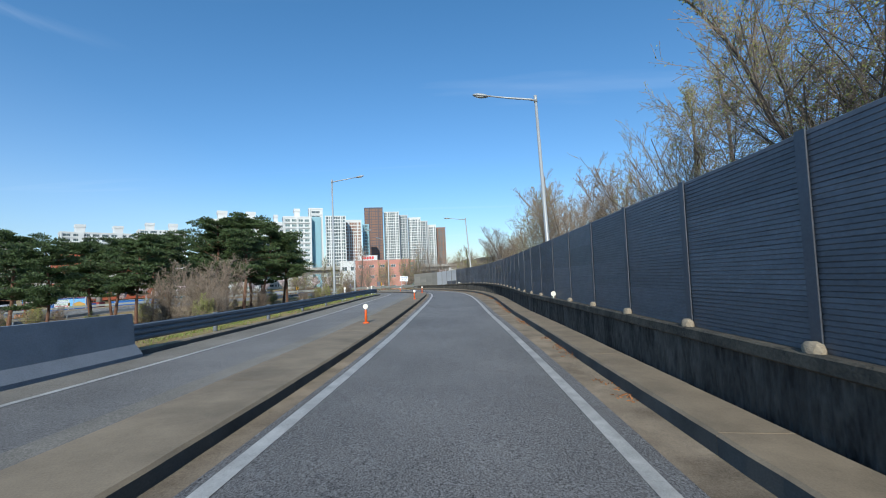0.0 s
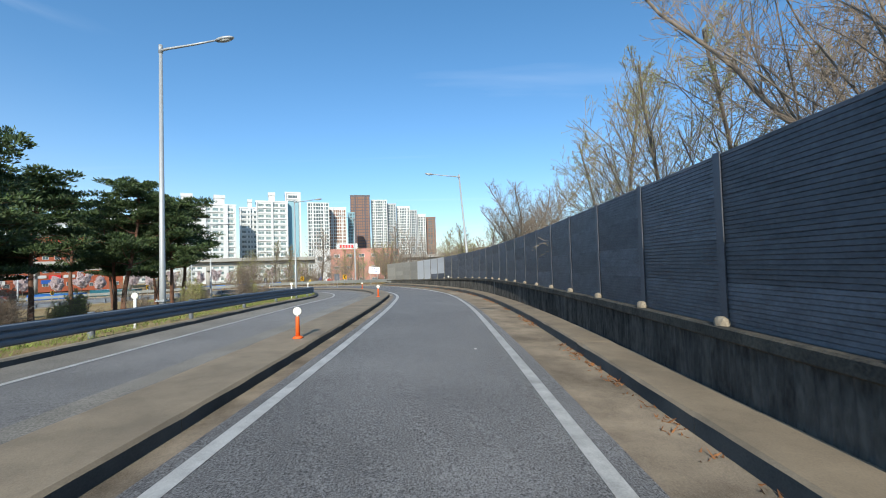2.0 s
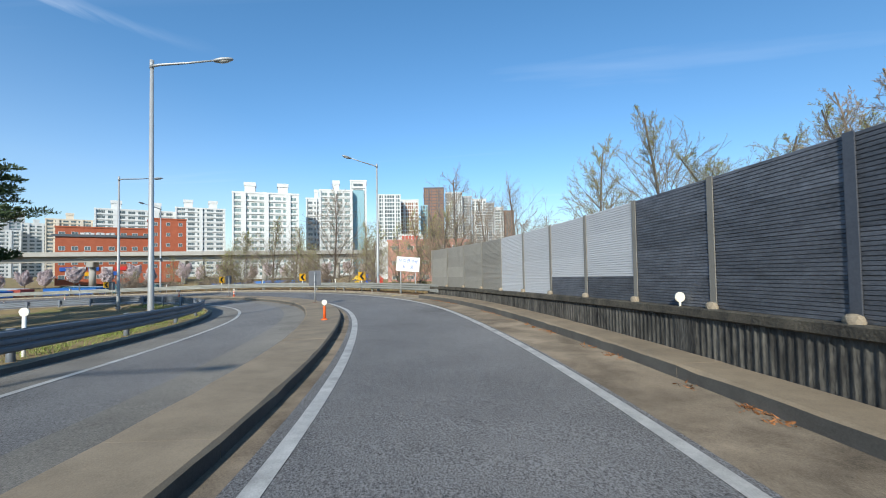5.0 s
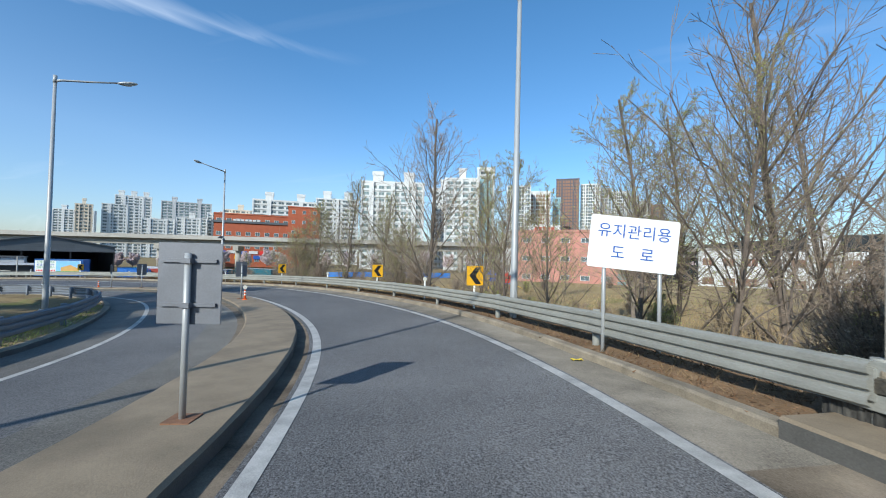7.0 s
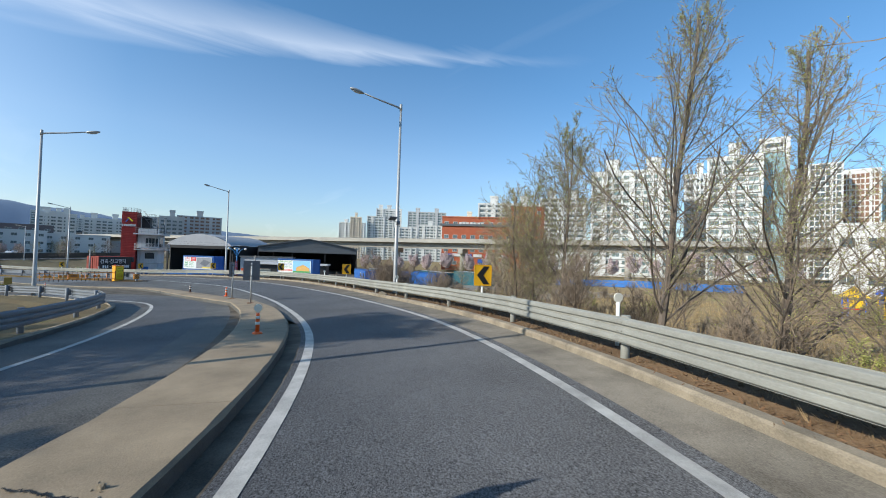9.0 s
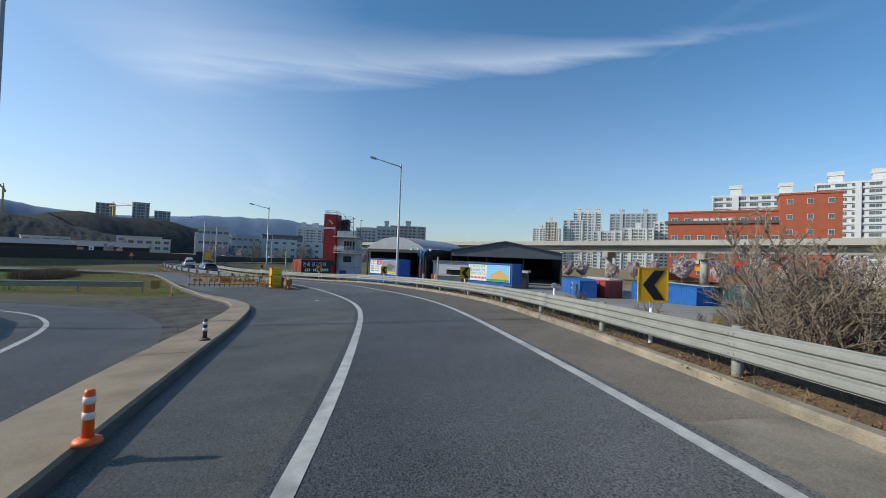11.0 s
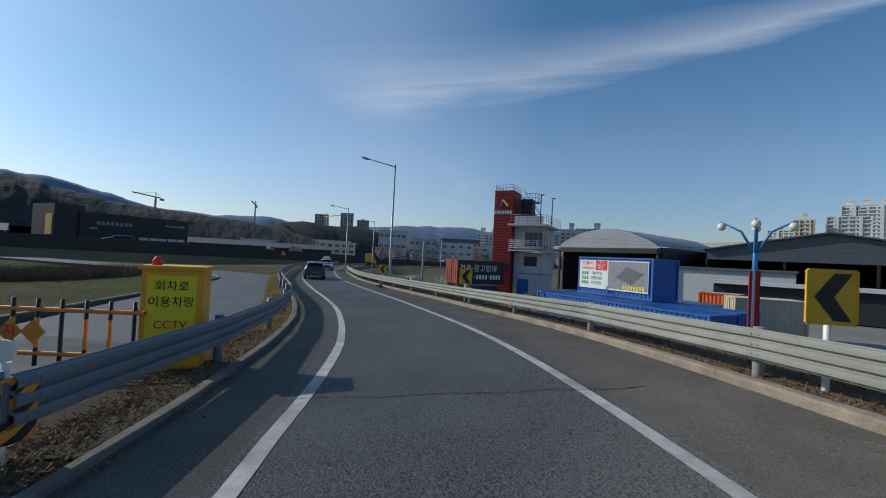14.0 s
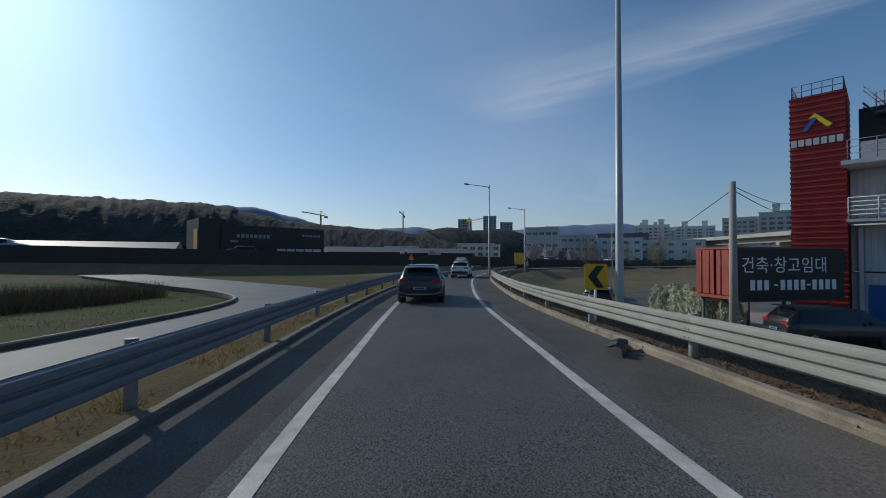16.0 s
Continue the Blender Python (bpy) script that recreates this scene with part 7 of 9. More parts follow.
# ---- buildings, viaduct, distance ----
apt_white = M("apartment_white", (0.60, 0.61, 0.60), 0.7, var=0.08, scale=0.08, fine=2, bump=0.05)
apt_cream = M("apartment_cream", (0.66, 0.58, 0.47), 0.7, var=0.06, scale=0.08, fine=2, bump=0.05)
apt_grey = M("apartment_grey", (0.44, 0.45, 0.46), 0.7, var=0.08, scale=0.08, fine=2, bump=0.05)
apt_dark = M("apartment_dark", (0.085, 0.075, 0.085), 0.6, var=0.1, scale=0.1, fine=2, bump=0.05)
apt_brown = M("apartment_brown", (0.22, 0.115, 0.075), 0.7, var=0.1, scale=0.1, fine=2, bump=0.05)
apt_blue = M("apartment_blue", (0.23, 0.40, 0.46), 0.7, var=0.06, scale=0.1, fine=2, bump=0.05)
apt_glass = M("apartment_glass", (0.10, 0.13, 0.14), 0.18, var=0.35, scale=0.25, fine=0.8, bump=0.0, rand=0.2)
apt_green = M("apartment_green_glass", (0.16, 0.22, 0.22), 0.2, var=0.35, scale=0.25, fine=0.8, bump=0.0, rand=0.2)
brick_red = M("brick_red", (0.36, 0.095, 0.045), 0.85, var=0.18, scale=0.6, fine=12, bump=0.2)
pink_tile = M("pink_tile", (0.48, 0.22, 0.17), 0.75, var=0.1, scale=0.5, fine=10, bump=0.1, spots=0.15)
via_concrete = M("viaduct_concrete", (0.36, 0.345, 0.31), 0.85, var=0.14, scale=0.3, fine=6, bump=0.2, spots=0.2)
wood_far = M("far_woods", (0.045, 0.048, 0.046), 0.95, spec=0.1, var=0.5, scale=0.06, fine=0.5, bump=0.6, dist=1.0)
# the blue is distance haze painted into the base colour
ridge_haze = M("hazed_ridge", (0.13, 0.19, 0.28), 0.95, var=0.12, scale=0.004, fine=0.03, bump=0)
crane_yellow = M("crane_yellow", (0.55, 0.33, 0.05), 0.6, var=0.1, bump=0)


def block_of_flats(x, y, yaw, w, d, top, floor_h=2.9, bays=6, wall=None, glass=None, style="balcony", towers=1, base=-5.6, label="white high-rise block of flats with rows of balconies", group="blocks of flats", cores=2):
    wall, glass = wall or apt_white, glass or apt_glass
    b = thing("block_of_flats", label, "apartment building", (x, y, base), yaw, group)
    H = top - base
    bm = bmesh.new()
    box(bm, (0, d / 2, H / 2), (w, d, H))
    part("wall", bm, wall, b)
    bm = bmesh.new()
    box(bm, (0, d / 2, H + 0.4), (w + 0.4, d + 0.4, 0.8))
    part("cornice", bm, wall, b)
    for k in range(cores):
        bm = bmesh.new()
        box(bm, (-w / 2 + w * (k + 0.5) / cores, -0.35, H / 2), (w * 0.07, 1.2, H + 0.6))
        part("stair_core", bm, wall, b)
    for cx in (-w / 2 + 0.35, w / 2 - 0.35):
        bm = bmesh.new()
        box(bm, (cx, -0.25, H / 2), (0.7, 1.0, H + 0.3))
        part("corner_pier", bm, wall, b)
    floors = max(2, int(H / floor_h))
    bm = bmesh.new()
    bw = (w - 1.4) / bays
    for k in range(bays):
        cx = -w / 2 + 0.7 + bw * (k + 0.5)
        if style == "grid":
            for q in (-0.27, 0.27):
                box(bm, (cx + q * bw, -0.03, floor_h * 0.52), (bw * 0.40, 0.10, floor_h * 0.74))
        else:
            box(bm, (cx - bw * 0.02, -0.03, floor_h * 0.60), (bw * 0.70, 0.10, floor_h * 0.46))
            box(bm, (cx - bw * 0.02, -0.07, floor_h * 0.60), (0.08, 0.10, floor_h * 0.52), mi=1)
            box(bm, (cx + bw * 0.20, -0.07, floor_h * 0.60), (0.05, 0.10, floor_h * 0.52), mi=1)
    if style != "grid":
        box(bm, (0, -0.25, floor_h * 0.16), (w - 1.6, 0.5, floor_h * 0.26), mi=1)
    nw = max(2, int(d / 5))
    for k in range(nw):
        for sx in (-1, 1):
            if style == "grid" or k % 2 == 0:
                box(bm, (sx * (w / 2 + 0.02), d * (k + 0.5) / nw, floor_h * 0.58), (0.08, 1.4, floor_h * 0.45))
    row = mesh_of("storey_glazing", bm)
    row.materials.append(glass)
    row.materials.append(wall)
    for f in range(floors):
        ob = tagged(part("storey_glazing", row, None, b), kind="stuff")
        ob.location = (0, 0, f * floor_h + 0.6)
    for k in range(towers):
        cx = -w / 2 + w * (k + 0.5) / max(1, towers)
        bm = bmesh.new()
        box(bm, (cx, d * 0.45, H + 2.1), (min(4.5, w * 0.2), min(6, d * 0.5), 4.2))
        box(bm, (cx, d * 0.45, H + 4.9), (min(5.1, w * 0.23), min(6.6, d * 0.55), 1.7))
        part("lift_tower", bm, wall, b)
    return b


def build_flats():
    F = block_of_flats
    F(-112, 226, 31, 28.5, 13, 33.5, bays=8, glass=apt_green, towers=2, cores=3, label="white high-rise flats with two roof towers and green glazing")
    F(-106, 264, 26, 11, 12, 36.5, bays=3, towers=1, cores=1)
    F(-84, 240, 23, 15.5, 13, 36.0, bays=4, glass=apt_green, towers=1, cores=1)
    e = F(-76, 249, 20, 8.0, 12, 42.0, bays=1, wall=apt_white, towers=0, cores=0, label="white high-rise with a blue-green blank end wall")
    bm = bmesh.new(); box(bm, (0, -0.5, 22), (5.6, 0.5, 42)); part("end_wall", bm, apt_blue, e, "blue-green painted end wall")
    F(-92, 357, 16, 17, 14, 52.5, bays=4, style="grid", wall=apt_white, towers=0, label="high-rise flats with a white grid over brown glass")
    F(-82, 380, 14, 15, 14, 51.5, bays=4, style="grid", wall=apt_white, glass=apt_brown, towers=0, label="high-rise flats with white frames and brown panels")
    F(-98, 392, 18, 14, 12, 44, bays=3, style="grid", towers=0)
    F(-75, 405, 12, 6, 12, 50, bays=2, style="grid", wall=apt_blue, towers=0)
    F(-75, 453, 10, 20, 16, 74.0, bays=4, style="grid", wall=apt_dark, glass=apt_brown, towers=0, label="tall dark grey tower block with reddish panels")
    F(-57, 466, 8, 17, 14, 70.5, bays=4, style="grid", towers=0)
    F(-46, 478, 7, 12, 14, 68, bays=3, style="grid", wall=apt_grey, towers=0)
    F(-33, 488, 4, 15, 14, 66, bays=4, style="grid", towers=0)
    F(-22, 492, 3, 9, 14, 62, bays=2, style="grid", wall=apt_grey, towers=0)
    F(-14, 500, 2, 12, 14, 58, bays=3, style="grid", towers=0)
    F(-3, 520, 1, 13, 14, 56.5, bays=3, style="grid", wall=apt_brown, towers=0, label="brown high-rise block of flats")
    F(-210, 254, 47, 37, 13, 32.6, bays=8, towers=2, cores=2)
    F(-184, 272, 41, 26, 14, 35.0, bays=5, towers=2, cores=1)
    F(-438, 272, 65, 24, 14, 41, bays=6, towers=0)
    F(-442, 248, 67, 12, 14, 38.5, bays=2, wall=apt_cream, towers=1, label="cream block of flats seen at its end wall")
    F(-470, 300, 62, 30, 14, 54, bays=6, towers=3)
    F(-432, 330, 58, 44, 14, 50, bays=9, towers=2, wall=apt_grey, glass=apt_green)
    F(-389, 279, 61, 24, 12, 27.5, bays=6, towers=0)
    F(-377, 301, 58, 24, 12, 30, bays=6, towers=1)
    F(-372, 322, 55, 17, 12, 36.5, bays=4, towers=0)
    F(-340, 322, 52, 28, 12, 38.5, bays=6, towers=1, wall=apt_cream)
    # to the west, over the yard and past the tower
    F(-719, -42, 100, 34, 16, 40, bays=8, towers=2, label="distant white block of flats")
    F(-772, -18, 98, 26, 16, 36, bays=6, towers=1, label="distant white block of flats")
    F(-451, 71, 92, 22, 14, 25, bays=6, wall=apt_cream, glass=apt_brown, towers=0)
    F(-431, 104, 88, 33, 14, 26.5, bays=8, wall=apt_grey, glass=apt_brown, towers=1)
    F(-506, 1, 100, 26, 14, 26, bays=6, towers=2, label="distant white block of flats")
    F(-539, 30, 96, 32, 14, 25.5, bays=7, towers=2, label="distant white block of flats")
    F(-422, 66, 91, 18, 14, 22.5, bays=5, wall=apt_grey, towers=0)
    F(-398, 84, 88, 16, 14, 23.0, bays=4, wall=apt_grey, towers=1)
    for x, y, h in ((-560, 350, 40), (-590, 300, 44), (-520, 420, 50), (-300, 380, 36), (-250, 330, 30)):
        F(x, y, 58, 36, 14, h, bays=8, towers=2, label="distant white block of flats")


def plain_building(name, label, x, y, yaw, w, d, top, wall, base=-5.6, rows=3, cols=6, win=(1.4, 1.2), glass=None, roof=None, group="", parapet=0.5, category="building"):
    """A flat-roofed building with framed windows on its front and ends."""
    b = thing(name, label, category, (x, y, base), yaw, group)
    H = top - base
    bm = bmesh.new()
    box(bm, (0, d / 2, H / 2), (w, d, H))
    part("wall", bm, wall, b)
    bm = bmesh.new()
    for sx, sy, lx, ly in ((0, 0, w, 0.3), (0, d, w, 0.3), (-w / 2, d / 2, 0.3, d), (w / 2, d / 2, 0.3, d)):
        box(bm, (sx, sy, H + parapet / 2), (lx + 0.1, ly + 0.1, parapet))
    part("parapet", bm, roof or wall, b)
    bm = bmesh.new(); box(bm, (0, -0.02, 0), (win[0] + 0.16, 0.10, win[1] + 0.16)); fr = mesh_of("window", bm); fr.materials.append(apt_white)
    bm = bmesh.new()
    for q in (-0.25, 0.25):
        box(bm, (q * win[0], -0.075, 0), (win[0] * 0.46, 0.04, win[1]))
    pane = mesh_of("pane", bm); pane.materials.append(glass or apt_glass)
    for r in range(rows):
        for c in range(cols):
            ob = part("window", fr, None, b)
            ob.location = (-w / 2 + w * (c + 0.5) / cols, 0, H * (r + 0.55) / rows)
            part("pane", pane, None, ob)
    return b


def build_buildings():
    p = plain_building("school_building", "three-storey salmon pink building with small windows", -23.5, 160, 6, 20.5, 12, 6.4, pink_tile, rows=3, cols=5, win=(1.7, 0.9), category="building")
    bm = bmesh.new(); box(bm, (11.3, 2.5, 6.0), (2.4, 5, 12.4)); st = part("stair_block", bm, pink_tile, p)
    for k in range(7):
        bm = bmesh.new(); box(bm, (11.3, -0.02, 1.2 + k * 1.6), (1.7, 0.08, 1.2)); part("stair_pane", bm, apt_green, st)
    r = plain_building("roof_building", "white commercial block with a red and white roof sign", -36, 182, 12, 18, 12, 7.2, apt_white, rows=2, cols=5, win=(2.0, 1.6))
    bm = bmesh.new(); box(bm, (3, -0.1, 14.4), (8, 0.3, 2.2)); sg = part("roof_sign", bm, apt_white, r)
    bars(sg, [(0.6 + 1.1 * k, -0.28, 14.4, 0.8, 1.2) for k in range(5)], banner_red)
    w = plain_building("hall_building", "white two-storey building with brown window bands", 15, 172, -12, 26, 12, 2.6, apt_white, rows=2, cols=7, win=(2.2, 1.5), glass=apt_brown)
    bm = bmesh.new(); box(bm, (7.5, 5, 9.2), (4.5, 4.5, 4.5)); part("turret", bm, apt_white, w)
    bm = bmesh.new(); tube(bm, [(7.5, 5, 11.4), (7.5, 5, 13.0), (7.5, 5, 17.5)], [1.2, 0.9, 0.05], 8); part("spire", bm, apt_grey, w)
    b = plain_building("brick_building", "large red brick hall with white windows", -156, 188, 50, 29, 16, 16.0, brick_red, rows=4, cols=8, win=(1.7, 1.4))
    bm = bmesh.new(); box(bm, (-0.5, -0.05, 18.6), (30, 1.0, 0.9)); part("cornice", bm, grey_roof, b)
    bars(b, [(-7 + 1.5 * k, -0.12, 19.9 - 0.6 * 1, 1.1, 0.9) for k in range(7)], apt_white)
    for k, (x, z, w, h, m) in enumerate(((-11.5, 6.0, 3.4, 1.4, sign_blue), (-7.6, 6.2, 3.6, 1.2, apt_white), (-3.6, 6.0, 3.2, 1.4, sign_blue), (0.4, 6.1, 3.4, 1.2, apt_white), (4.6, 6.0, 3.6, 1.4, banner_red), (9.0, 6.1, 3.6, 1.2, apt_white), (-10.5, 4.2, 2.4, 1.6, apt_white), (-5.2, 4.0, 3.0, 1.4, yellow), (2.0, 4.1, 3.0, 1.5, sign_blue))):
        bm = bmesh.new(); box(bm, (x, -0.22, z), (w, 0.2, h), bevel=0.03); part("shop_sign", bm, m, b)
    plain_building("brick_building", "red brick tower wing with narrow windows", -141.5, 202, 47, 13, 12, 20.3, brick_red, rows=6, cols=3, win=(1.2, 1.3))
    for x, y, yaw, ww, dd, top, m, lab in ((-252, 4, 112, 13, 12, 9.0, apt_grey, "grey concrete office block in the distance"), (-272, 12, 110, 14, 12, 6.4, apt_grey, "low grey office block in the distance"), (-286, 24, 106, 22, 14, 5.4, apt_white, "white industrial building in the distance"),
                                          (-300, 44, 100, 26, 14, 4.6, apt_white, "white industrial building in the distance"), (-330, 60, 96, 30, 16, 6.2, apt_grey, "grey industrial building in the distance"), (-240, -18, 118, 16, 10, 2.0, apt_cream, "low cream house in the distance"),
                                          (-262, -34, 120, 18, 10, 3.4, apt_grey, "low grey house in the distance"), (-290, -10, 114, 20, 12, 7.6, apt_grey, "plain grey office block in the distance"), (-220, -44, 130, 14, 10, 1.2, apt_cream, "low cream house in the distance"), (-316, 20, 108, 24, 14, 9.0, apt_dark, "dark office block in the distance")):
        plain_building("distant_building", lab, x, y, yaw, ww, dd, top, m, rows=3, cols=5, win=(2.0, 1.2))
    # the long black hall beyond the main road, seen against the light
    k = thing("black_hall", "long black clad hall with pale lettering and windows", "building", (-141.7, -11.2, -5.6), 170)
    k.scale = (0.83, 0.83, 0.83)
    bm = bmesh.new(); box(bm, (2, 8, 5.6), (27, 16, 11.2)); part("wall", bm, dark_clad_shade, k)
    bm = bmesh.new(); box(bm, (-13.3, 6.5, 6.3), (6.0, 12, 12.6)); part("entrance_block", bm, dark_clad_shade, k)
    bm = bmesh.new()
    for q in range(5):
        box(bm, (3.2 + q * 2.55, -0.05, 5.1), (2.2, 0.12, 0.75))
    part("window_strip", bm, white_wall, k)
    bars(k, [(-7.6 + 1.05 * q, -0.06, 8.6, 0.75, 0.9) for q in range(8)] + [(-8.6, -0.06, 7.2, 1.8, 0.45)] + [(9.2 + 0.8 * q, -0.06, 9.2, 0.6, 0.6) for q in range(7)], banner_grey)
    bm = bmesh.new(); box(bm, (-16.36, 3.0, 7.6), (0.12, 3.4, 5.0)); part("poster", bm, banner_tan, k)
    for x, y, yaw, w2, d2, e, r2 in ((-174, -14, 150, 22, 14, 3.2, 4.8), (-196, -4, 148, 20, 14, 3.0, 4.6), (-118, -46, 152, 34, 14, 3.6, 5.4), (-214, -20, 146, 24, 16, 3.4, 5.0)):
        s = thing("low_shed", "long low shed with a grey sheet roof", "shed", (x, y, -4.6), yaw, "sheds by the main road")
        bm = bmesh.new(); box(bm, (0, d2 / 2, e / 2), (w2, d2, e)); part("body", bm, dark_clad_shade, s)
        bm = bmesh.new()
        v = [bm.verts.new(p) for p in ((-w2 / 2 - 0.4, -0.6, e), (w2 / 2 + 0.4, -0.6, e), (w2 / 2 + 0.4, d2 / 2, r2), (-w2 / 2 - 0.4, d2 / 2, r2), (w2 / 2 + 0.4, d2 + 0.6, e), (-w2 / 2 - 0.4, d2 + 0.6, e))]
        bm.faces.new((v[0], v[1], v[2], v[3])); bm.faces.new((v[3], v[2], v[4], v[5])); bm.faces.new((v[1], v[4], v[2])); bm.faces.new((v[0], v[3], v[5])); bm.faces.new((v[0], v[5], v[4], v[1]))
        part("roof", bm, grey_roof, s)


def build_viaduct():
    line = Line([(-420, -10, 0), (-330, 48, 0), (-240, 106, 0), (-150, 165, 0), (-60, 214, 0), (30, 258, 0), (130, 300, 0)])
    at = lambda s, o, up=0.0: Vector((*(line.at(s)[0][:2] + line.at(s)[2] * o), up))
    v = thing("viaduct", "long pale concrete viaduct on piers", "viaduct", kind="structure")
    sweep("deck", [(-4.5, 4.6), (-4.5, 6.0), (-4.3, 6.0), (-4.3, 5.0), (4.3, 5.0), (4.3, 6.0), (4.5, 6.0), (4.5, 4.6), (2.4, 4.1), (2.0, 2.6), (-2.0, 2.6), (-2.4, 4.1)], 0, line.s[-1] - 1, via_concrete, 6.0, v, closed=True, at=at)
    bm = bmesh.new()
    tube(bm, [(0, 0, -8.2), (0, 0, -1.6)], 1.0, 16)
    box(bm, (0, 0, -0.8), (2.0, 5.0, 1.7), bevel=0.15)
    pier = mesh_of("pier", bm)
    pier.materials.append(via_concrete)
    s = 8.0
    while s < line.s[-1]:
        ob = part("pier", pier, None, v)
        ob.matrix_world = pose(*at(s, 0, 2.55), 0, 0, line.yaw(s) + 90)
        s += 27.0
    bm = bmesh.new()
    for s in np.arange(4, line.s[-1], 27.0 / 3):
        p = at(s, -4.6, 6.0)
        box(bm, p + Vector((0, 0, 0.05)), (0.2, 0.2, 1.1))
    part("parapet_posts", bm, via_concrete, v)


def relief(name, label, cat, x0, y0, yaw, length, depth, height, mat, seed, rough, nx=160, ny=24, base=-8.0, wave=0.55):
    """A wooded hill or far ridge: a height field with an uneven crest."""
    verts, faces = [], []
    rng = np.random.default_rng(seed)
    for j in range(ny):
        for i in range(nx):
            u, v = i / (nx - 1), j / (ny - 1)
            prof = math.sin(math.pi * min(1, max(0, u))) ** 0.6
            n = 0.62 + wave * noise.noise(Vector((u * 3.1 + seed, seed * 0.7, 0))) + 0.20 * noise.noise(Vector((u * 9 + seed, 3.0, 0)))
            h = height * prof * max(0.1, n) * math.sin(math.pi * min(v, 0.98)) ** 0.7
            h += rough * (rng.random() - 0.4) * (h > 1)
            verts.append(((u - 0.5) * length, (v - 0.5) * depth, base + h))
    for j in range(ny - 1):
        for i in range(nx - 1):
            a = j * nx + i
            faces.append((a, a + 1, a + nx + 1, a + nx))
    ob = quads(name, verts, faces, mat, smooth=True)
    ob.matrix_world = pose(x0, y0, 0, 0, 0, yaw)
    return tagged(ob, label, cat, kind="structure")


def skyline(name, label, cat, away, profile, mat, thick, rough, seed, base=-8.0, steps=420, ny=26):
    """A wooded hill or far ridge that rings part of the view: away metres off, its crest at the heights (in degrees) that the profile gives by compass angle."""
    verts, faces = [], []
    for j in range(ny):
        v = j / (ny - 1)
        for i in range(steps):
            az = profile[0][0] + (profile[-1][0] - profile[0][0]) * i / (steps - 1)
            crest = away * math.tan(math.radians(knots(az, *profile))) - 2.0 - base
            crest *= 1 + 0.02 * noise.noise(Vector((az * 0.45, seed, 0))) + 0.012 * noise.noise(Vector((az * 1.7, seed, 2)))
            h = crest * math.sin(math.pi * min(0.97, 0.06 + v * 0.9)) ** 0.8 * (1 + 0.03 * noise.noise(Vector((az * 0.6, v * 5, seed))))
            if h > 3 and rough:
                h += rough * (1.4 * noise.noise(Vector((az * 0.9, v * 24, seed))) + 0.8 * noise.noise(Vector((az * 2.3, v * 57, seed + 4))))
            r = away + thick * (v - 0.5)
            a = math.radians(az)
            verts.append((-75 + r * math.sin(a), 80 + r * math.cos(a), base + h))
    for j in range(ny - 1):
        for i in range(steps - 1):
            a = j * steps + i
            faces.append((a, a + 1, a + steps + 1, a + steps))
    return tagged(quads(name, verts, faces, mat, smooth=True), label, cat, kind="structure")


def build_distance():
    skyline("hill_near", "dark wooded hill beyond the main road", "hill", 330, ((-215, 2.0), (-195, 4.6), (-178, 5.5), (-163, 5.8), (-156, 5.85), (-152, 5.6), (-148, 4.6), (-144, 4.0), (-138, 3.6), (-132, 3.1), (-127, 2.2), (-122, 1.2)), wood_far, 150, 0.55, 2, steps=900, ny=40)
    relief("hill_mid", "low wooded rise with houses", "hill", -430, -190, 140, 420, 160, 44, wood_far, 5, 0.9, 200, 30)
    relief("hill_west", "low wooded rise on the skyline", "hill", -720, -60, 112, 620, 160, 40, wood_far, 8, 0.9, 220, 24)
    relief("hill_right", "green wooded hill behind the noise wall", "hill", 150, 330, 20, 420, 160, 26, wood_far, 11, 2.6, 200, 30)
    relief("hill_right", "green wooded hill behind the white hall", "hill", 190, 240, -20, 260, 120, 22, wood_far, 12, 2.4, 140, 26)
    skyline("backdrop_ridge", "far mountain ridge with haze painted into its blue", "mountain", 2300, ((-185, 3.0), (-165, 5.0), (-155, 6.15), (-151, 6.1), (-147, 5.2), (-142, 4.0), (-136, 3.7), (-130, 4.0), (-126, 3.45), (-119, 3.4), (-113, 4.0), (-105, 4.25), (-100, 3.8), (-92, 2.9), (-84, 2.3), (-70, 1.4)), ridge_haze, 500, 0.0, 3, base=-20.0, steps=260, ny=12)
    # tower cranes and unfinished towers on the skyline
    for x, y, h, yaw in ((-345, -265, 36, 20), (-420, -225, 40, 35), (-465, -170, 34, 60)):
        c = thing("tower_crane", "yellow lattice tower crane on the skyline", "crane", (x, y, 2), yaw, "tower cranes")
        bm = bmesh.new(); box(bm, (0, 0, h / 2), (1.2, 1.2, h)); part("mast", bm, crane_yellow, c)
        bm = bmesh.new(); box(bm, (12, 0, h), (36, 0.8, 0.9)); box(bm, (-9, 0, h - 1.2), (4, 1.6, 2)); part("jib", bm, crane_yellow, c)
        bm = bmesh.new(); tube(bm, [(0, 0, h), (0, 0, h + 4)], 0.4, 4); tube(bm, [(0, 0, h + 4), (24, 0, h + 0.5)], 0.12, 4); tube(bm, [(0, 0, h + 4), (-9, 0, h + 0.5)], 0.12, 4); part("tie", bm, crane_yellow, c)
    for x, y, t in ((-470, -180, 38), (-490, -160, 42), (-510, -150, 36)):
        block_of_flats(x, y, 118, 14, 14, t, bays=3, style="grid", wall=apt_grey, towers=0, label="grey unfinished tower block on the hill", group="unfinished towers")


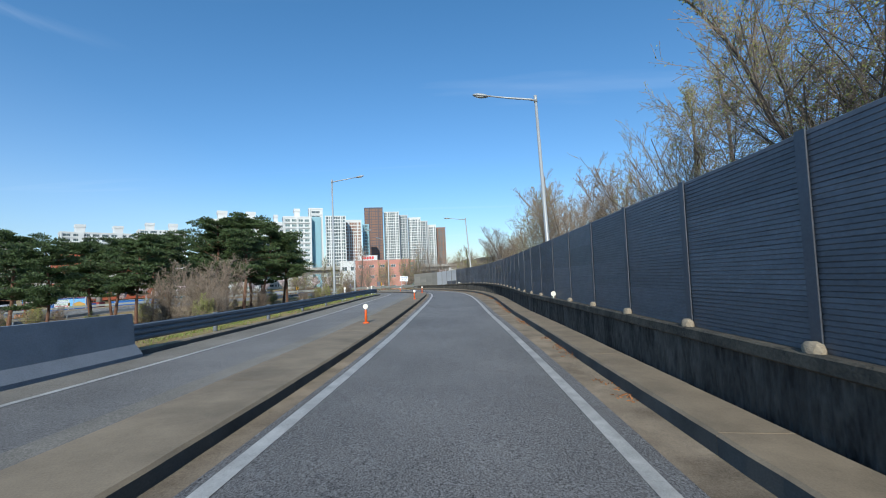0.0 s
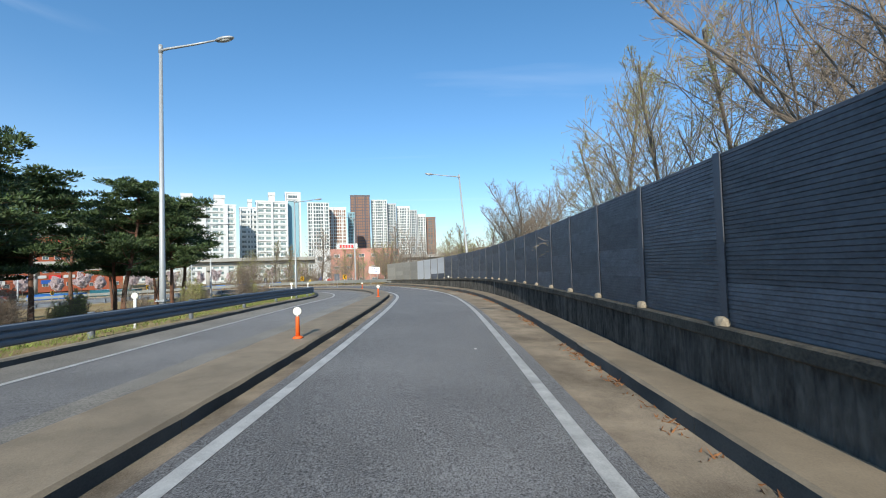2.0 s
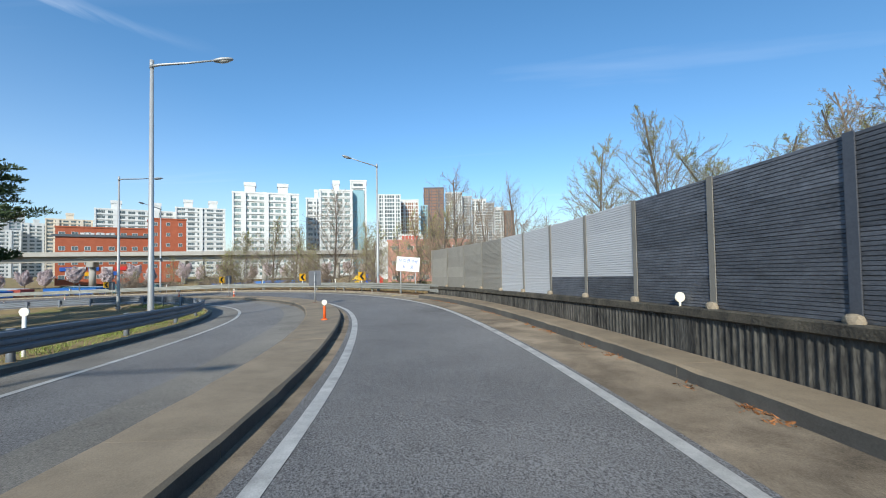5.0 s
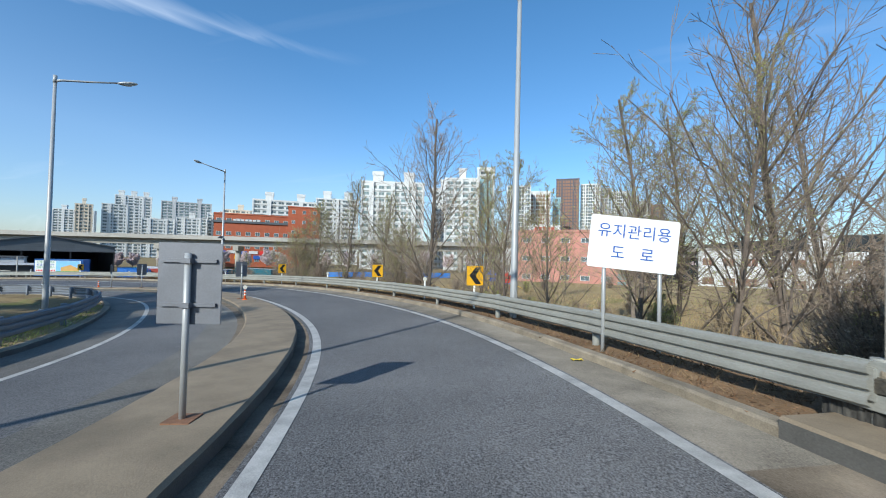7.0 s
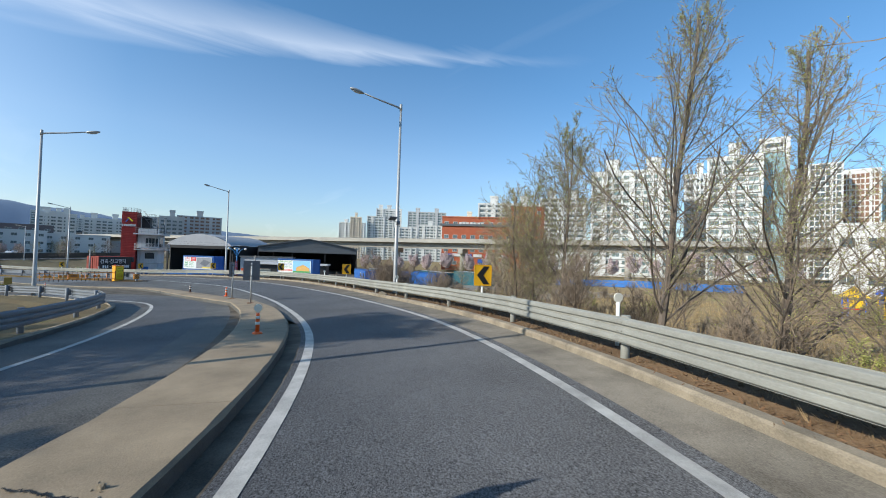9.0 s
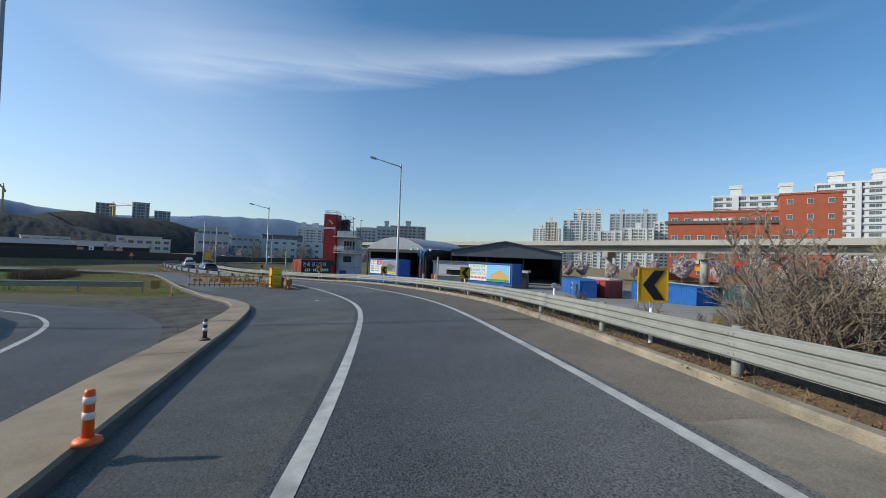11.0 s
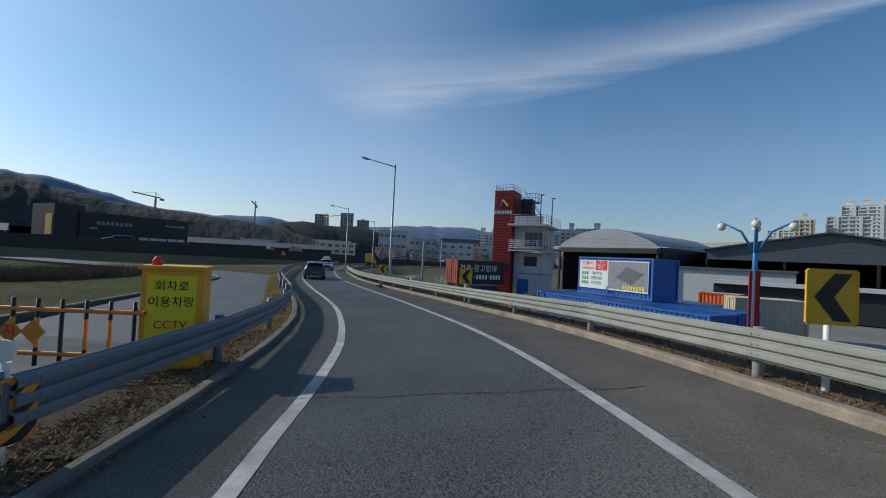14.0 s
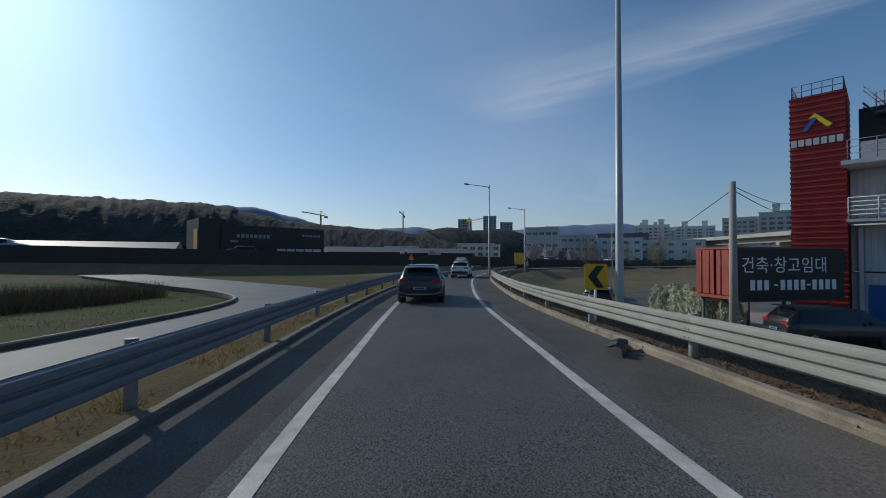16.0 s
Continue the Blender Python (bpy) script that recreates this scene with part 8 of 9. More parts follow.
def build_main_road():
    """The main road on its walled bank across the field."""
    line = Line([(-20, -44, 0), (-60, -22, 0), (-98, -1, 0), (-140, 18, 0), (-190, 30, 0), (-250, 42, 0), (-340, 62, 0), (-460, 100, 0)])
    z = lambda s: knots(s, (0, -2.0), (90, -2.2), (150, -3.2), (200, -4.4), (500, -4.6))
    at = lambda s, o, up=0.0: Vector((*(line.at(s)[0][:2] + line.at(s)[2] * o), z(s) + up))
    e = line.s[-1] - 1
    setting(sweep("road_main", [(-12, 0), (-6, 0.05), (0, 0.08), (6, 0.05)], 0, e, asphalt_old, 6.0, at=at), "main road of several lanes", "road")
    # the wall's backlit side: its shade is put into the near-black colour
    setting(sweep("retaining_wall", [(6.0, 0.75), (6.0, -5.0), (6.5, -5.0), (6.5, 0.75)], 0, e, dark_clad_shade, 5.0, closed=True, at=at), "retaining wall of the main road, coloured dark for its shaded side", "wall")
    setting(sweep("bank", [(6.5, -1.2), (9.0, -2.4), (12.5, -4.0)], 0, 170, soil, 5.0, at=at), "dark earth bank below the main road", "ground")
    guard_rail("guard_rail", "low steel rail of the main road", at, 20, 300, lambda s: 5.2, steel_dark, face=-1, low=0.35)
    bm = bmesh.new()
    return line, at


build_flats()
build_buildings()
build_viaduct()
build_distance()
MAIN, MAIN_AT = build_main_road()

# ---- vehicles ----
tyre_mat = M("tyre", (0.015, 0.015, 0.016), 0.85, var=0.2, bump=0.1)
rim_mat = M("rim", (0.35, 0.36, 0.38), 0.3, 0.8, var=0.05, bump=0)
car_glass = M("car_glass", (0.012, 0.014, 0.017), 0.06, var=0.05, bump=0)
trim_black = M("trim_black", (0.018, 0.018, 0.02), 0.6, var=0.1, bump=0)
tail_red = M("tail_lamp", (0.35, 0.012, 0.012), 0.25, var=0.05, bump=0)
plate_blue = M("plate_blue", (0.12, 0.32, 0.55), 0.4, var=0.05, bump=0)


def paint(name, color):
    m = M(name, color, 0.32, 0.25, var=0.03, scale=1, fine=200, bump=0.0)
    m.node_tree.nodes["Principled BSDF"].inputs["Coat Weight"].default_value = 0.6
    return m


def car(name, label, mat, m, length=4.64, width=1.89, height=1.60, stations=None, category="car", box_roof=False, group="", clad=None):
    """A car along +y (its nose), lofted from cross sections; origin on the road under its middle."""
    c = thing(name, label, category, group=group)
    # y, floor, belt, roof, half width at belt, half width at roof
    st = stations or [(-0.500, 0.42, 0.72, 0.90, 0.78, 0.70), (-0.490, 0.34, 0.88, 1.02, 0.90, 0.76), (-0.470, 0.30, 0.98, 1.16, 0.955, 0.76), (-0.40, 0.28, 1.00, 1.48, 0.975, 0.72), (-0.34, 0.26, 0.99, 1.575, 0.985, 0.72), (-0.15, 0.24, 0.97, 1.60, 1.0, 0.74), (0.05, 0.24, 0.96, 1.59, 1.0, 0.74),
                      (0.15, 0.24, 0.95, 1.50, 1.0, 0.72), (0.27, 0.24, 0.95, 1.10, 0.99, 0.80), (0.40, 0.26, 0.92, 0.98, 0.965, 0.82), (0.47, 0.30, 0.84, 0.88, 0.90, 0.78), (0.50, 0.36, 0.62, 0.70, 0.80, 0.70)]
    hw = width / 2
    k = height / 1.60
    rings = []
    for y, f, b, r, wb, wr in st:
        f, b, r = f * k, b * k, r * k
        half = [(0.0, f), (hw * wb * 0.9, f), (hw * wb * 0.99, f + 0.10), (hw * wb, (f + b) / 2), (hw * wb * 0.985, b - 0.06), (hw * wb * 0.95, b), (hw * (wr * 0.97 + 0.02), r - 0.07 * min(1, (r - b) * 4)), (hw * wr * 0.86, r - 0.015), (hw * wr * 0.4, r), (0.0, r + 0.005)]
        rings.append([(x, y * length, z) for x, z in half])
    body, glass = bmesh.new(), bmesh.new()
    n = len(rings[0])
    for sgn in (1, -1):
        for i in range(len(rings) - 1):
            for j in range(n - 1):
                pts = [rings[i][j], rings[i + 1][j], rings[i + 1][j + 1], rings[i][j + 1]]
                pts = [(x * sgn, y, z) for x, y, z in pts]
                if sgn < 0:
                    pts = pts[::-1]
                cab_a, cab_b = st[i][3] - st[i][2] > 0.3, st[i + 1][3] - st[i + 1][2] > 0.3
                rear = i == 2 and j >= 6
                front = (cab_a != cab_b) and i > 4 and j >= 6 or (i == 7 and j >= 6)
                side = j == 5 and cab_a and cab_b
                tgt = glass if (rear or front or side) else body
                f = tgt.faces.new([tgt.verts.new(p) for p in pts])
                f.smooth = True
    for bm in (body, glass):
        bmesh.ops.remove_doubles(bm, verts=bm.verts, dist=0.002)
        bmesh.ops.recalc_face_normals(bm, faces=bm.faces)
    for i in (0, len(rings) - 1):
        ring = [(x, y, z) for x, y, z in rings[i]] + [(-x, y, z) for x, y, z in rings[i][::-1][1:-1]]
        f = body.faces.new([body.verts.new(p) for p in ring])
    bmesh.ops.remove_doubles(body, verts=body.verts, dist=0.002)
    bmesh.ops.recalc_face_normals(body, faces=body.faces)
    shell = part("body", body, mat, c)
    part("glazing", glass, car_glass, c)
    r = 0.355 * k
    for y in (-0.30 * length, 0.315 * length):
        for sx in (-1, 1):
            bm = bmesh.new()
            x = sx * (hw - 0.12)
            tube(bm, [(x - 0.11, y, r), (x + 0.11, y, r)], r, 24)
            w = part("wheel", bm, tyre_mat, c)
            bm = bmesh.new()
            tube(bm, [(x + sx * 0.09, y, r), (x + sx * 0.122, y, r)], r * 0.64, 20)
            for a in range(5):
                box(bm, (x + sx * 0.124, y, r), (0.01, 0.05, r * 1.1), rx=a * 36)
            part("rim", bm, rim_mat, w)
            bm = bmesh.new()
            tube(bm, [(sx * (hw - 0.25), y, r), (sx * (hw + 0.004), y, r)], r * 1.16, 24)
            part("wheel_arch", bm, clad or trim_black, c)
    e = -length / 2
    bm = bmesh.new()
    box(bm, (0, e + 0.005, 0.50 * k), (width * 0.86, 0.10, 0.30 * k), bevel=0.03)
    bump = part("rear_bumper", bm, clad or trim_black, c)
    bm = bmesh.new()
    box(bm, (0, e - 0.05, 0.66 * k), (0.52, 0.015, 0.11)); pl = part("number_plate", bm, plate_blue, bump)
    bm = bmesh.new(); box(bm, (0, e - 0.06, 0.66 * k), (0.36, 0.006, 0.05)); part("plate_bar", bm, trim_black, pl)
    for sx in (-1, 1):
        bm = bmesh.new(); box(bm, (sx * hw * 0.66, e + 0.045, 0.955 * k), (0.42, 0.09, 0.13 * k), bevel=0.02); part("tail_lamp", bm, tail_red, c)
        bm = bmesh.new(); box(bm, (sx * (hw + 0.09), 0.13 * length, 1.02 * k), (0.18, 0.10, 0.13), bevel=0.03); part("mirror", bm, mat, c)
    bm = bmesh.new(); box(bm, (0, e + 0.035, 0.955 * k), (width * 0.55, 0.07, 0.05), bevel=0.01); part("light_bar", bm, trim_black, c)
    bm = bmesh.new(); box(bm, (0, e + 0.40, 1.575 * k), (width * 0.62, 0.28, 0.03), bevel=0.01); part("roof_spoiler", bm, mat, c)
    bm = bmesh.new()
    for q in range(2):
        v = [bm.verts.new(p) for p in (((-1) ** q * width * 0.30, e - 0.052, 0.44 * k), ((-1) ** q * width * 0.44, e - 0.045, 0.52 * k), ((-1) ** q * width * 0.44, e - 0.045, 0.49 * k), ((-1) ** q * width * 0.28, e - 0.052, 0.41 * k))]
        bm.faces.new(v)
    box(bm, (0, e - 0.052, 0.425 * k), (width * 0.58, 0.01, 0.03)); part("skid_trim", bm, rim_mat, bump)
    if box_roof:
        for sx in (-1, 1):
            bm = bmesh.new(); tube(bm, [(sx * hw * 0.66, -0.3 * length, height + 0.03), (sx * hw * 0.66, 0.1 * length, height + 0.03)], 0.025, 8); part("roof_rail", bm, rim_mat, c)
        bm = bmesh.new(); box(bm, (0, -0.1 * length, height + 0.20), (1.0, 2.1, 0.34), bevel=0.12); part("roof_box", bm, mat, c)
    c.matrix_world = m
    return c


def truck(m):
    t = thing("box_truck", "yellow box truck with a dark yellow cargo body", "truck", group="")
    bm = bmesh.new(); box(bm, (0, -0.9, 1.95), (2.1, 4.6, 2.2), bevel=0.03); cargo = part("cargo_box", bm, yellow, t)
    bm = bmesh.new()
    for y in (-3.2, 1.4):
        box(bm, (0, y, 1.95), (2.14, 0.07, 2.24))
    for x in (-1.05, 1.05):
        box(bm, (x, -0.9, 0.86), (0.05, 4.6, 0.1))
        for y in (-2.3, -1.35, -0.4, 0.55):
            box(bm, (x, y, 1.95), (0.03, 0.05, 2.16))
    part("edge_trim", bm, trim_black, cargo)
    bars(cargo, [], white_plastic)
    bm = bmesh.new()
    v = [bm.verts.new((x, y, z)) for x in (-0.95, 0.95) for y, z in ((1.6, 0.55), (3.2, 0.55), (3.25, 1.15), (2.8, 1.95), (1.6, 2.05))]
    for k in range(5):
        bm.faces.new((v[k], v[(k + 1) % 5], v[5 + (k + 1) % 5], v[5 + k]))
    bm.faces.new(v[:5][::-1]); bm.faces.new(v[5:])
    bmesh.ops.recalc_face_normals(bm, faces=bm.faces)
    cab = part("cab", bm, yellow, t)
    bm = bmesh.new(); box(bm, (0, 3.03, 1.55), (1.7, 0.05, 0.72), rx=29); box(bm, (0.95, 2.3, 1.6), (0.04, 0.8, 0.6)); box(bm, (-0.95, 2.3, 1.6), (0.04, 0.8, 0.6)); part("glazing", bm, car_glass, cab)
    bm = bmesh.new(); box(bm, (0, -0.3, 0.62), (0.9, 6.2, 0.25)); box(bm, (0, -3.3, 0.55), (1.9, 0.12, 0.16)); part("chassis", bm, trim_black, t)
    for y in (-2.2, 2.4):
        for sx in (-1, 1):
            bm = bmesh.new(); tube(bm, [(sx * 0.72, y, 0.38), (sx * 0.98, y, 0.38)], 0.38, 20); w = part("wheel", bm, tyre_mat, t)
            bm = bmesh.new(); tube(bm, [(sx * 0.97, y, 0.38), (sx * 0.99, y, 0.38)], 0.2, 14); part("rim", bm, rim_mat, w)
    t.matrix_world = m
    return t


def build_vehicles():
    blue_grey = paint("blue_grey_paint", (0.035, 0.048, 0.062))
    white = paint("white_paint", (0.72, 0.73, 0.74))
    black = paint("black_car_paint", (0.012, 0.012, 0.014))
    silver = paint("silver_paint", (0.35, 0.36, 0.37))
    on_lane = lambda s, o: pose(*P(s, o, 0.0), 0, 0, LANE.yaw(s))
    car("crossover_car", "blue-grey electric crossover car driving up the ramp", blue_grey, on_lane(185.6, -0.85))
    car("crossover_car", "white SUV with a white roof box", white, on_lane(209.0, 0.3), 4.5, 1.85, 1.63, box_roof=True)
    truck(on_lane(247.0, 0.0))
    wait = lambda x, y, yaw: pose(x, y, ground_z(x, y) + 0.03, 0, 0, yaw)
    car("parked_car", "black SUV parked below the ramp", black, wait(-116.9, 76.0, 30), 4.8, 1.93, 1.72, group="parked cars")
    car("parked_car", "black car parked beside the hoarding", black, wait(-133.2, 61.2, 100), 4.8, 1.9, 1.5, group="parked cars")
    car("parked_car", "silver car parked near the red container", silver, wait(-128.5, 62.5, 100), 4.5, 1.85, 1.6, group="parked cars")
    car("parked_car", "dark car parked near the red container", black, wait(-124.5, 64.0, 100), 4.5, 1.85, 1.6, group="parked cars")
    for s, o, m, lab in ((92, 1.0, silver, "silver car on the main road"), (118, -4.0, black, "dark car on the main road"), (60, 0.5, white, "white SUV on the main road"), (190, 1.5, silver, "silver car on the main road"), (230, -3.0, white, "white car on the main road")):
        car("passing_car", lab, m, pose(*MAIN_AT(s, o, 0.08), 0, 0, MAIN.yaw(s) + (180 if o < -2 else 0)), 4.6, 1.85, 1.5, group="cars on the main road")


build_vehicles()

# ---- small things and litter ----
def build_playground():
    cols = [M("play_red", (0.62, 0.03, 0.02), 0.5, bump=0), M("play_yellow", (0.80, 0.50, 0.02), 0.5, bump=0), M("play_blue", (0.03, 0.12, 0.55), 0.5, bump=0)]
    z = ground_z(-31, 130)
    play = thing("play_tower", "red, yellow and blue plastic climbing tower in a playground", "playground", (-31.5, 130.0, z), 30)
    for k, (x, h) in enumerate(((0, 1.9), (2.2, 2.2), (4.6, 1.8))):
        for dx in (-0.55, 0.55):
            for dy in (-0.55, 0.55):
                bm = bmesh.new(); tube(bm, [(x + dx, dy, -0.1), (x + dx, dy, h)], 0.06, 8); part("post", bm, cols[2 - k], play)
        bm = bmesh.new(); box(bm, (x, 0, h * 0.5), (1.2, 1.2, 0.08)); part("deck", bm, cols[k], play)
        for dy in (-0.57, 0.57):
            bm = bmesh.new(); box(bm, (x, dy, h * 0.5 + 0.4), (1.05, 0.05, 0.62), bevel=0.02); part("side_panel", bm, cols[(k + 1) % 3], play)
        bm = bmesh.new()
        top = bm.verts.new((x, 0, h + 0.9))
        ring = [bm.verts.new((x + a, b, h)) for a, b in ((-0.8, -0.8), (0.8, -0.8), (0.8, 0.8), (-0.8, 0.8))]
        for i in range(4):
            bm.faces.new((ring[i], ring[(i + 1) % 4], top))
        bm.faces.new(ring[::-1])
        part("roof", bm, cols[(k + 1) % 3], play)
    bm = bmesh.new()
    ch = [(5.3, 0.9), (6.0, 0.75), (7.0, 0.2), (7.5, 0.12)]
    for (x0, z0), (x1, z1) in zip(ch, ch[1:]):
        vs = [bm.verts.new(p) for p in ((x0, -0.3, z0), (x1, -0.3, z1), (x1, 0.3, z1), (x0, 0.3, z0))]
        bm.faces.new(vs)
    sl = part("slide", bm, cols[1], play)
    mod = sl.modifiers.new("thick", "SOLIDIFY"); mod.thickness = 0.05


def build_blue_fence():
    f = thing("site_fence", "low bright blue sheet fence beyond the reeds", "fence")
    m = M("fence_blue", (0.03, 0.15, 0.44), 0.55, var=0.15, rand=0.12, bump=0.05)
    bm = bmesh.new(); box(bm, (0, 0, 0.6), (1.76, 0.03, 1.2)); pan = mesh_of("panel", bm); pan.materials.append(m)
    bm = bmesh.new(); tube(bm, [(0, 0.05, -0.4), (0, 0.05, 1.25)], 0.03, 6); pst = mesh_of("post", bm); pst.materials.append(steel_dark)
    a, b = Vector((-77.0, 146.0, 0)), Vector((-50.0, 158.5, 0))
    n = 17
    for k in range(n):
        p = a.lerp(b, (k + 0.5) / n)
        z = ground_z(p.x, p.y) + 0.05
        o = part("panel", pan, None, f); o.matrix_world = pose(p.x, p.y, z, 0, 0, 24.8)
        q = a.lerp(b, k / n)
        o = part("post", pst, None, f); o.matrix_world = pose(q.x, q.y, ground_z(q.x, q.y), 0, 0, 24.8)


def build_litter():
    # a torn piece of black bumper on the shoulder
    deb = thing("bumper_fragment", "torn black plastic bumper piece on the shoulder", "debris")
    c = P(174.0, 3.0)
    bm = bmesh.new()
    rows = []
    for k in range(9):
        x = -0.42 + 0.84 * k / 8
        w = 0.03 * math.sin(k * 1.7)
        rows.append([bm.verts.new((x, y + w, z)) for y, z in ((-0.12, 0.0), (-0.10, 0.15 + 0.04 * math.sin(k * 2.1)), (0.04, 0.20 - 0.05 * (k % 3 == 2)), (0.14, 0.13 + 0.03 * math.cos(k)))])
    for u, v in zip(rows, rows[1:]):
        for i in range(3):
            bm.faces.new((u[i], u[i + 1], v[i + 1], v[i]))
    ob = part("shell", bm, M("black_plastic", (0.010, 0.010, 0.011), 0.4, var=0.2, bump=0.1), deb)
    ob.matrix_world = pose(*c, 0, 0, LANE.yaw(173.6) + 60)
    mod = ob.modifiers.new("thick", "SOLIDIFY"); mod.thickness = 0.012
    bm = bmesh.new(); tube(bm, [(0.4, -0.1, 0.02), (0.55, -0.12, 0.015), (0.66, -0.08, 0.04)], 0.015, 6)
    part("clip", bm, M("black_plastic", (0, 0, 0)), deb).matrix_world = ob.matrix_world
    rng = random.Random(77)
    paper = M("paper", (0.66, 0.66, 0.62), 0.8, var=0.1, bump=0)
    sack = M("yellow_wrapper", (0.66, 0.50, 0.05), 0.5, var=0.2, bump=0)
    for s, o, w, m, lab in ((135.2, -3.32, 0.22, paper, "crumpled white paper scrap on the asphalt"), (137.7, 4.55, 0.42, paper, "flattened pale plastic bag on the verge"), (127.5, 4.45, 0.25, paper, "crumpled white paper scrap on the verge"),
                            (103.8, 3.35, 0.18, sack, "yellow wrapper lying by the kerb"), (104.3, 3.55, 0.16, paper, "white plastic cup lying by the kerb"), (48.6, -2.16, 0.14, paper, "small pale stone by the island kerb"), (76.6, 2.55, 0.20, sack, "yellow strip of tape on the shoulder"), (28.2, 1.0, 0.05, paper, "small white pebble on the lane")):
        t = thing("litter", lab, "litter", group="roadside litter")
        bm = bmesh.new()
        n = 6
        g = [[bm.verts.new(((i / n - 0.5) * w, (j / n - 0.5) * w * 0.6, 0.012 + 0.05 * w * rng.random() + 0.25 * w * abs(noise.noise(Vector((i * 0.7 + s, j * 0.7, 0)))))) for i in range(n + 1)] for j in range(n + 1)]
        for j in range(n):
            for i in range(n):
                bm.faces.new((g[j][i], g[j][i + 1], g[j + 1][i + 1], g[j + 1][i]))
        p = P(s, o) if o < right_kerb(s) else Vector((*P(s, o)[:2], ground_z(*P(s, o)[:2]) + 0.05))
        part("sheet", bm, m, t).matrix_world = pose(*p, 0, 0, rng.uniform(0, 360))
    # crumbs of concrete along the island and its broken edges
    def crumbs(name, label, mat, spots):
        bm = bmesh.new()
        for s, o, ds, do, count, lo, hi in spots:
            for k in range(count):
                q, w = P(s + rng.gauss(0, ds), o + rng.gauss(0, do), 0.0), rng.uniform(lo, hi)
                up = 0.165 if -3.3 < o < -2.45 else 0.0
                g = bmesh.ops.create_icosphere(bm, subdivisions=1, radius=w, matrix=pose(q.x, q.y, q.z + up + w * 0.3, rng.uniform(0, 360), rng.uniform(0, 360)) @ Matrix.Diagonal((1.0, rng.uniform(0.5, 0.9), rng.uniform(0.35, 0.6), 1)))
                for v in g["verts"]:
                    v.co += Vector(noise.noise_vector(v.co * 23)) * w * 0.4
        ob = part(name, bm, mat)
        tagged(ob, label, "rubble", kind="stuff")
    crumbs("rubble", "pale crumbs of broken concrete on the island", kerb_stone, [(90.9, -2.62, 0.25, 0.05, 26, 0.006, 0.03), (90.0, -2.85, 0.12, 0.08, 9, 0.006, 0.02), (91.3, -3.1, 0.3, 0.08, 14, 0.006, 0.022), (94.1, -2.55, 0.08, 0.05, 10, 0.008, 0.035), (89.7, -2.12, 0.05, 0.03, 2, 0.03, 0.06), (90.6, -2.2, 0.6, 0.05, 8, 0.008, 0.03)]
           + [(s, -3.42 - 0.03 * math.sin(s), 0.45, 0.06, 12, 0.005, 0.018) for s in np.arange(74, 104, 1.0)])
    crumbs("dead_leaves", "dark dead twigs and leaves at the sign pole", M("leaf_crumb", (0.10, 0.06, 0.035), 0.9, var=0.4, bump=0), [(92.5, -2.8, 0.10, 0.07, 40, 0.008, 0.025), (82.0, -2.7, 0.5, 0.1, 8, 0.006, 0.015), (86.4, -3.0, 0.5, 0.1, 8, 0.006, 0.015)])
    # a broken lump of concrete by the rail
    t = thing("concrete_lump", "broken pale concrete lump leaning by the rail", "rubble")
    bm = bmesh.new(); box(bm, (0, 0, 0.12), (0.34, 0.22, 0.24), bevel=0.02)
    for v in bm.verts:
        v.co += Vector(noise.noise_vector(v.co * 7)) * 0.03
    part("lump", bm, kerb_stone, t).matrix_world = pose(*P(111.5, 3.05), 12, 20, 40)


def build_far_signs():
    orange = M("sign_orange", (0.80, 0.20, 0.03), 0.5, var=0.1, bump=0)
    t = thing("warning_sign", "orange-red triangular warning sign on a thin post", "road sign", (-138.0, 33.0, surface(-138.0, 33.0)), 100)
    bm = bmesh.new(); tube(bm, [(0, 0, -0.3), (0, 0, 2.5)], 0.04, 8); part("post", bm, steel, t)
    bm = bmesh.new()
    a = [bm.verts.new((x, -0.05, z)) for x, z in ((-0.5, 1.7), (0.5, 1.7), (0, 2.6))]
    f = bm.faces.new(a)
    e = bmesh.ops.extrude_face_region(bm, geom=[f])
    for v in e["geom"]:
        if isinstance(v, bmesh.types.BMVert):
            v.co.y += 0.02
    part("plate", bm, orange, t)
    t = thing("road_sign", "small white square road sign on a post", "road sign", (-161.3, 10.0, ground_z(-161.3, 10.0)), 110)
    bm = bmesh.new(); tube(bm, [(0, 0, -0.3), (0, 0, 4.0)], 0.05, 8); part("post", bm, steel, t)
    bm = bmesh.new(); box(bm, (0, -0.06, 3.5), (1.0, 0.03, 1.0), bevel=0.01); part("plate", bm, sign_white, t)
    bm = bmesh.new(); box(bm, (0, -0.08, 3.4), (0.4, 0.01, 0.5)); part("symbol", bm, sign_blue, t)


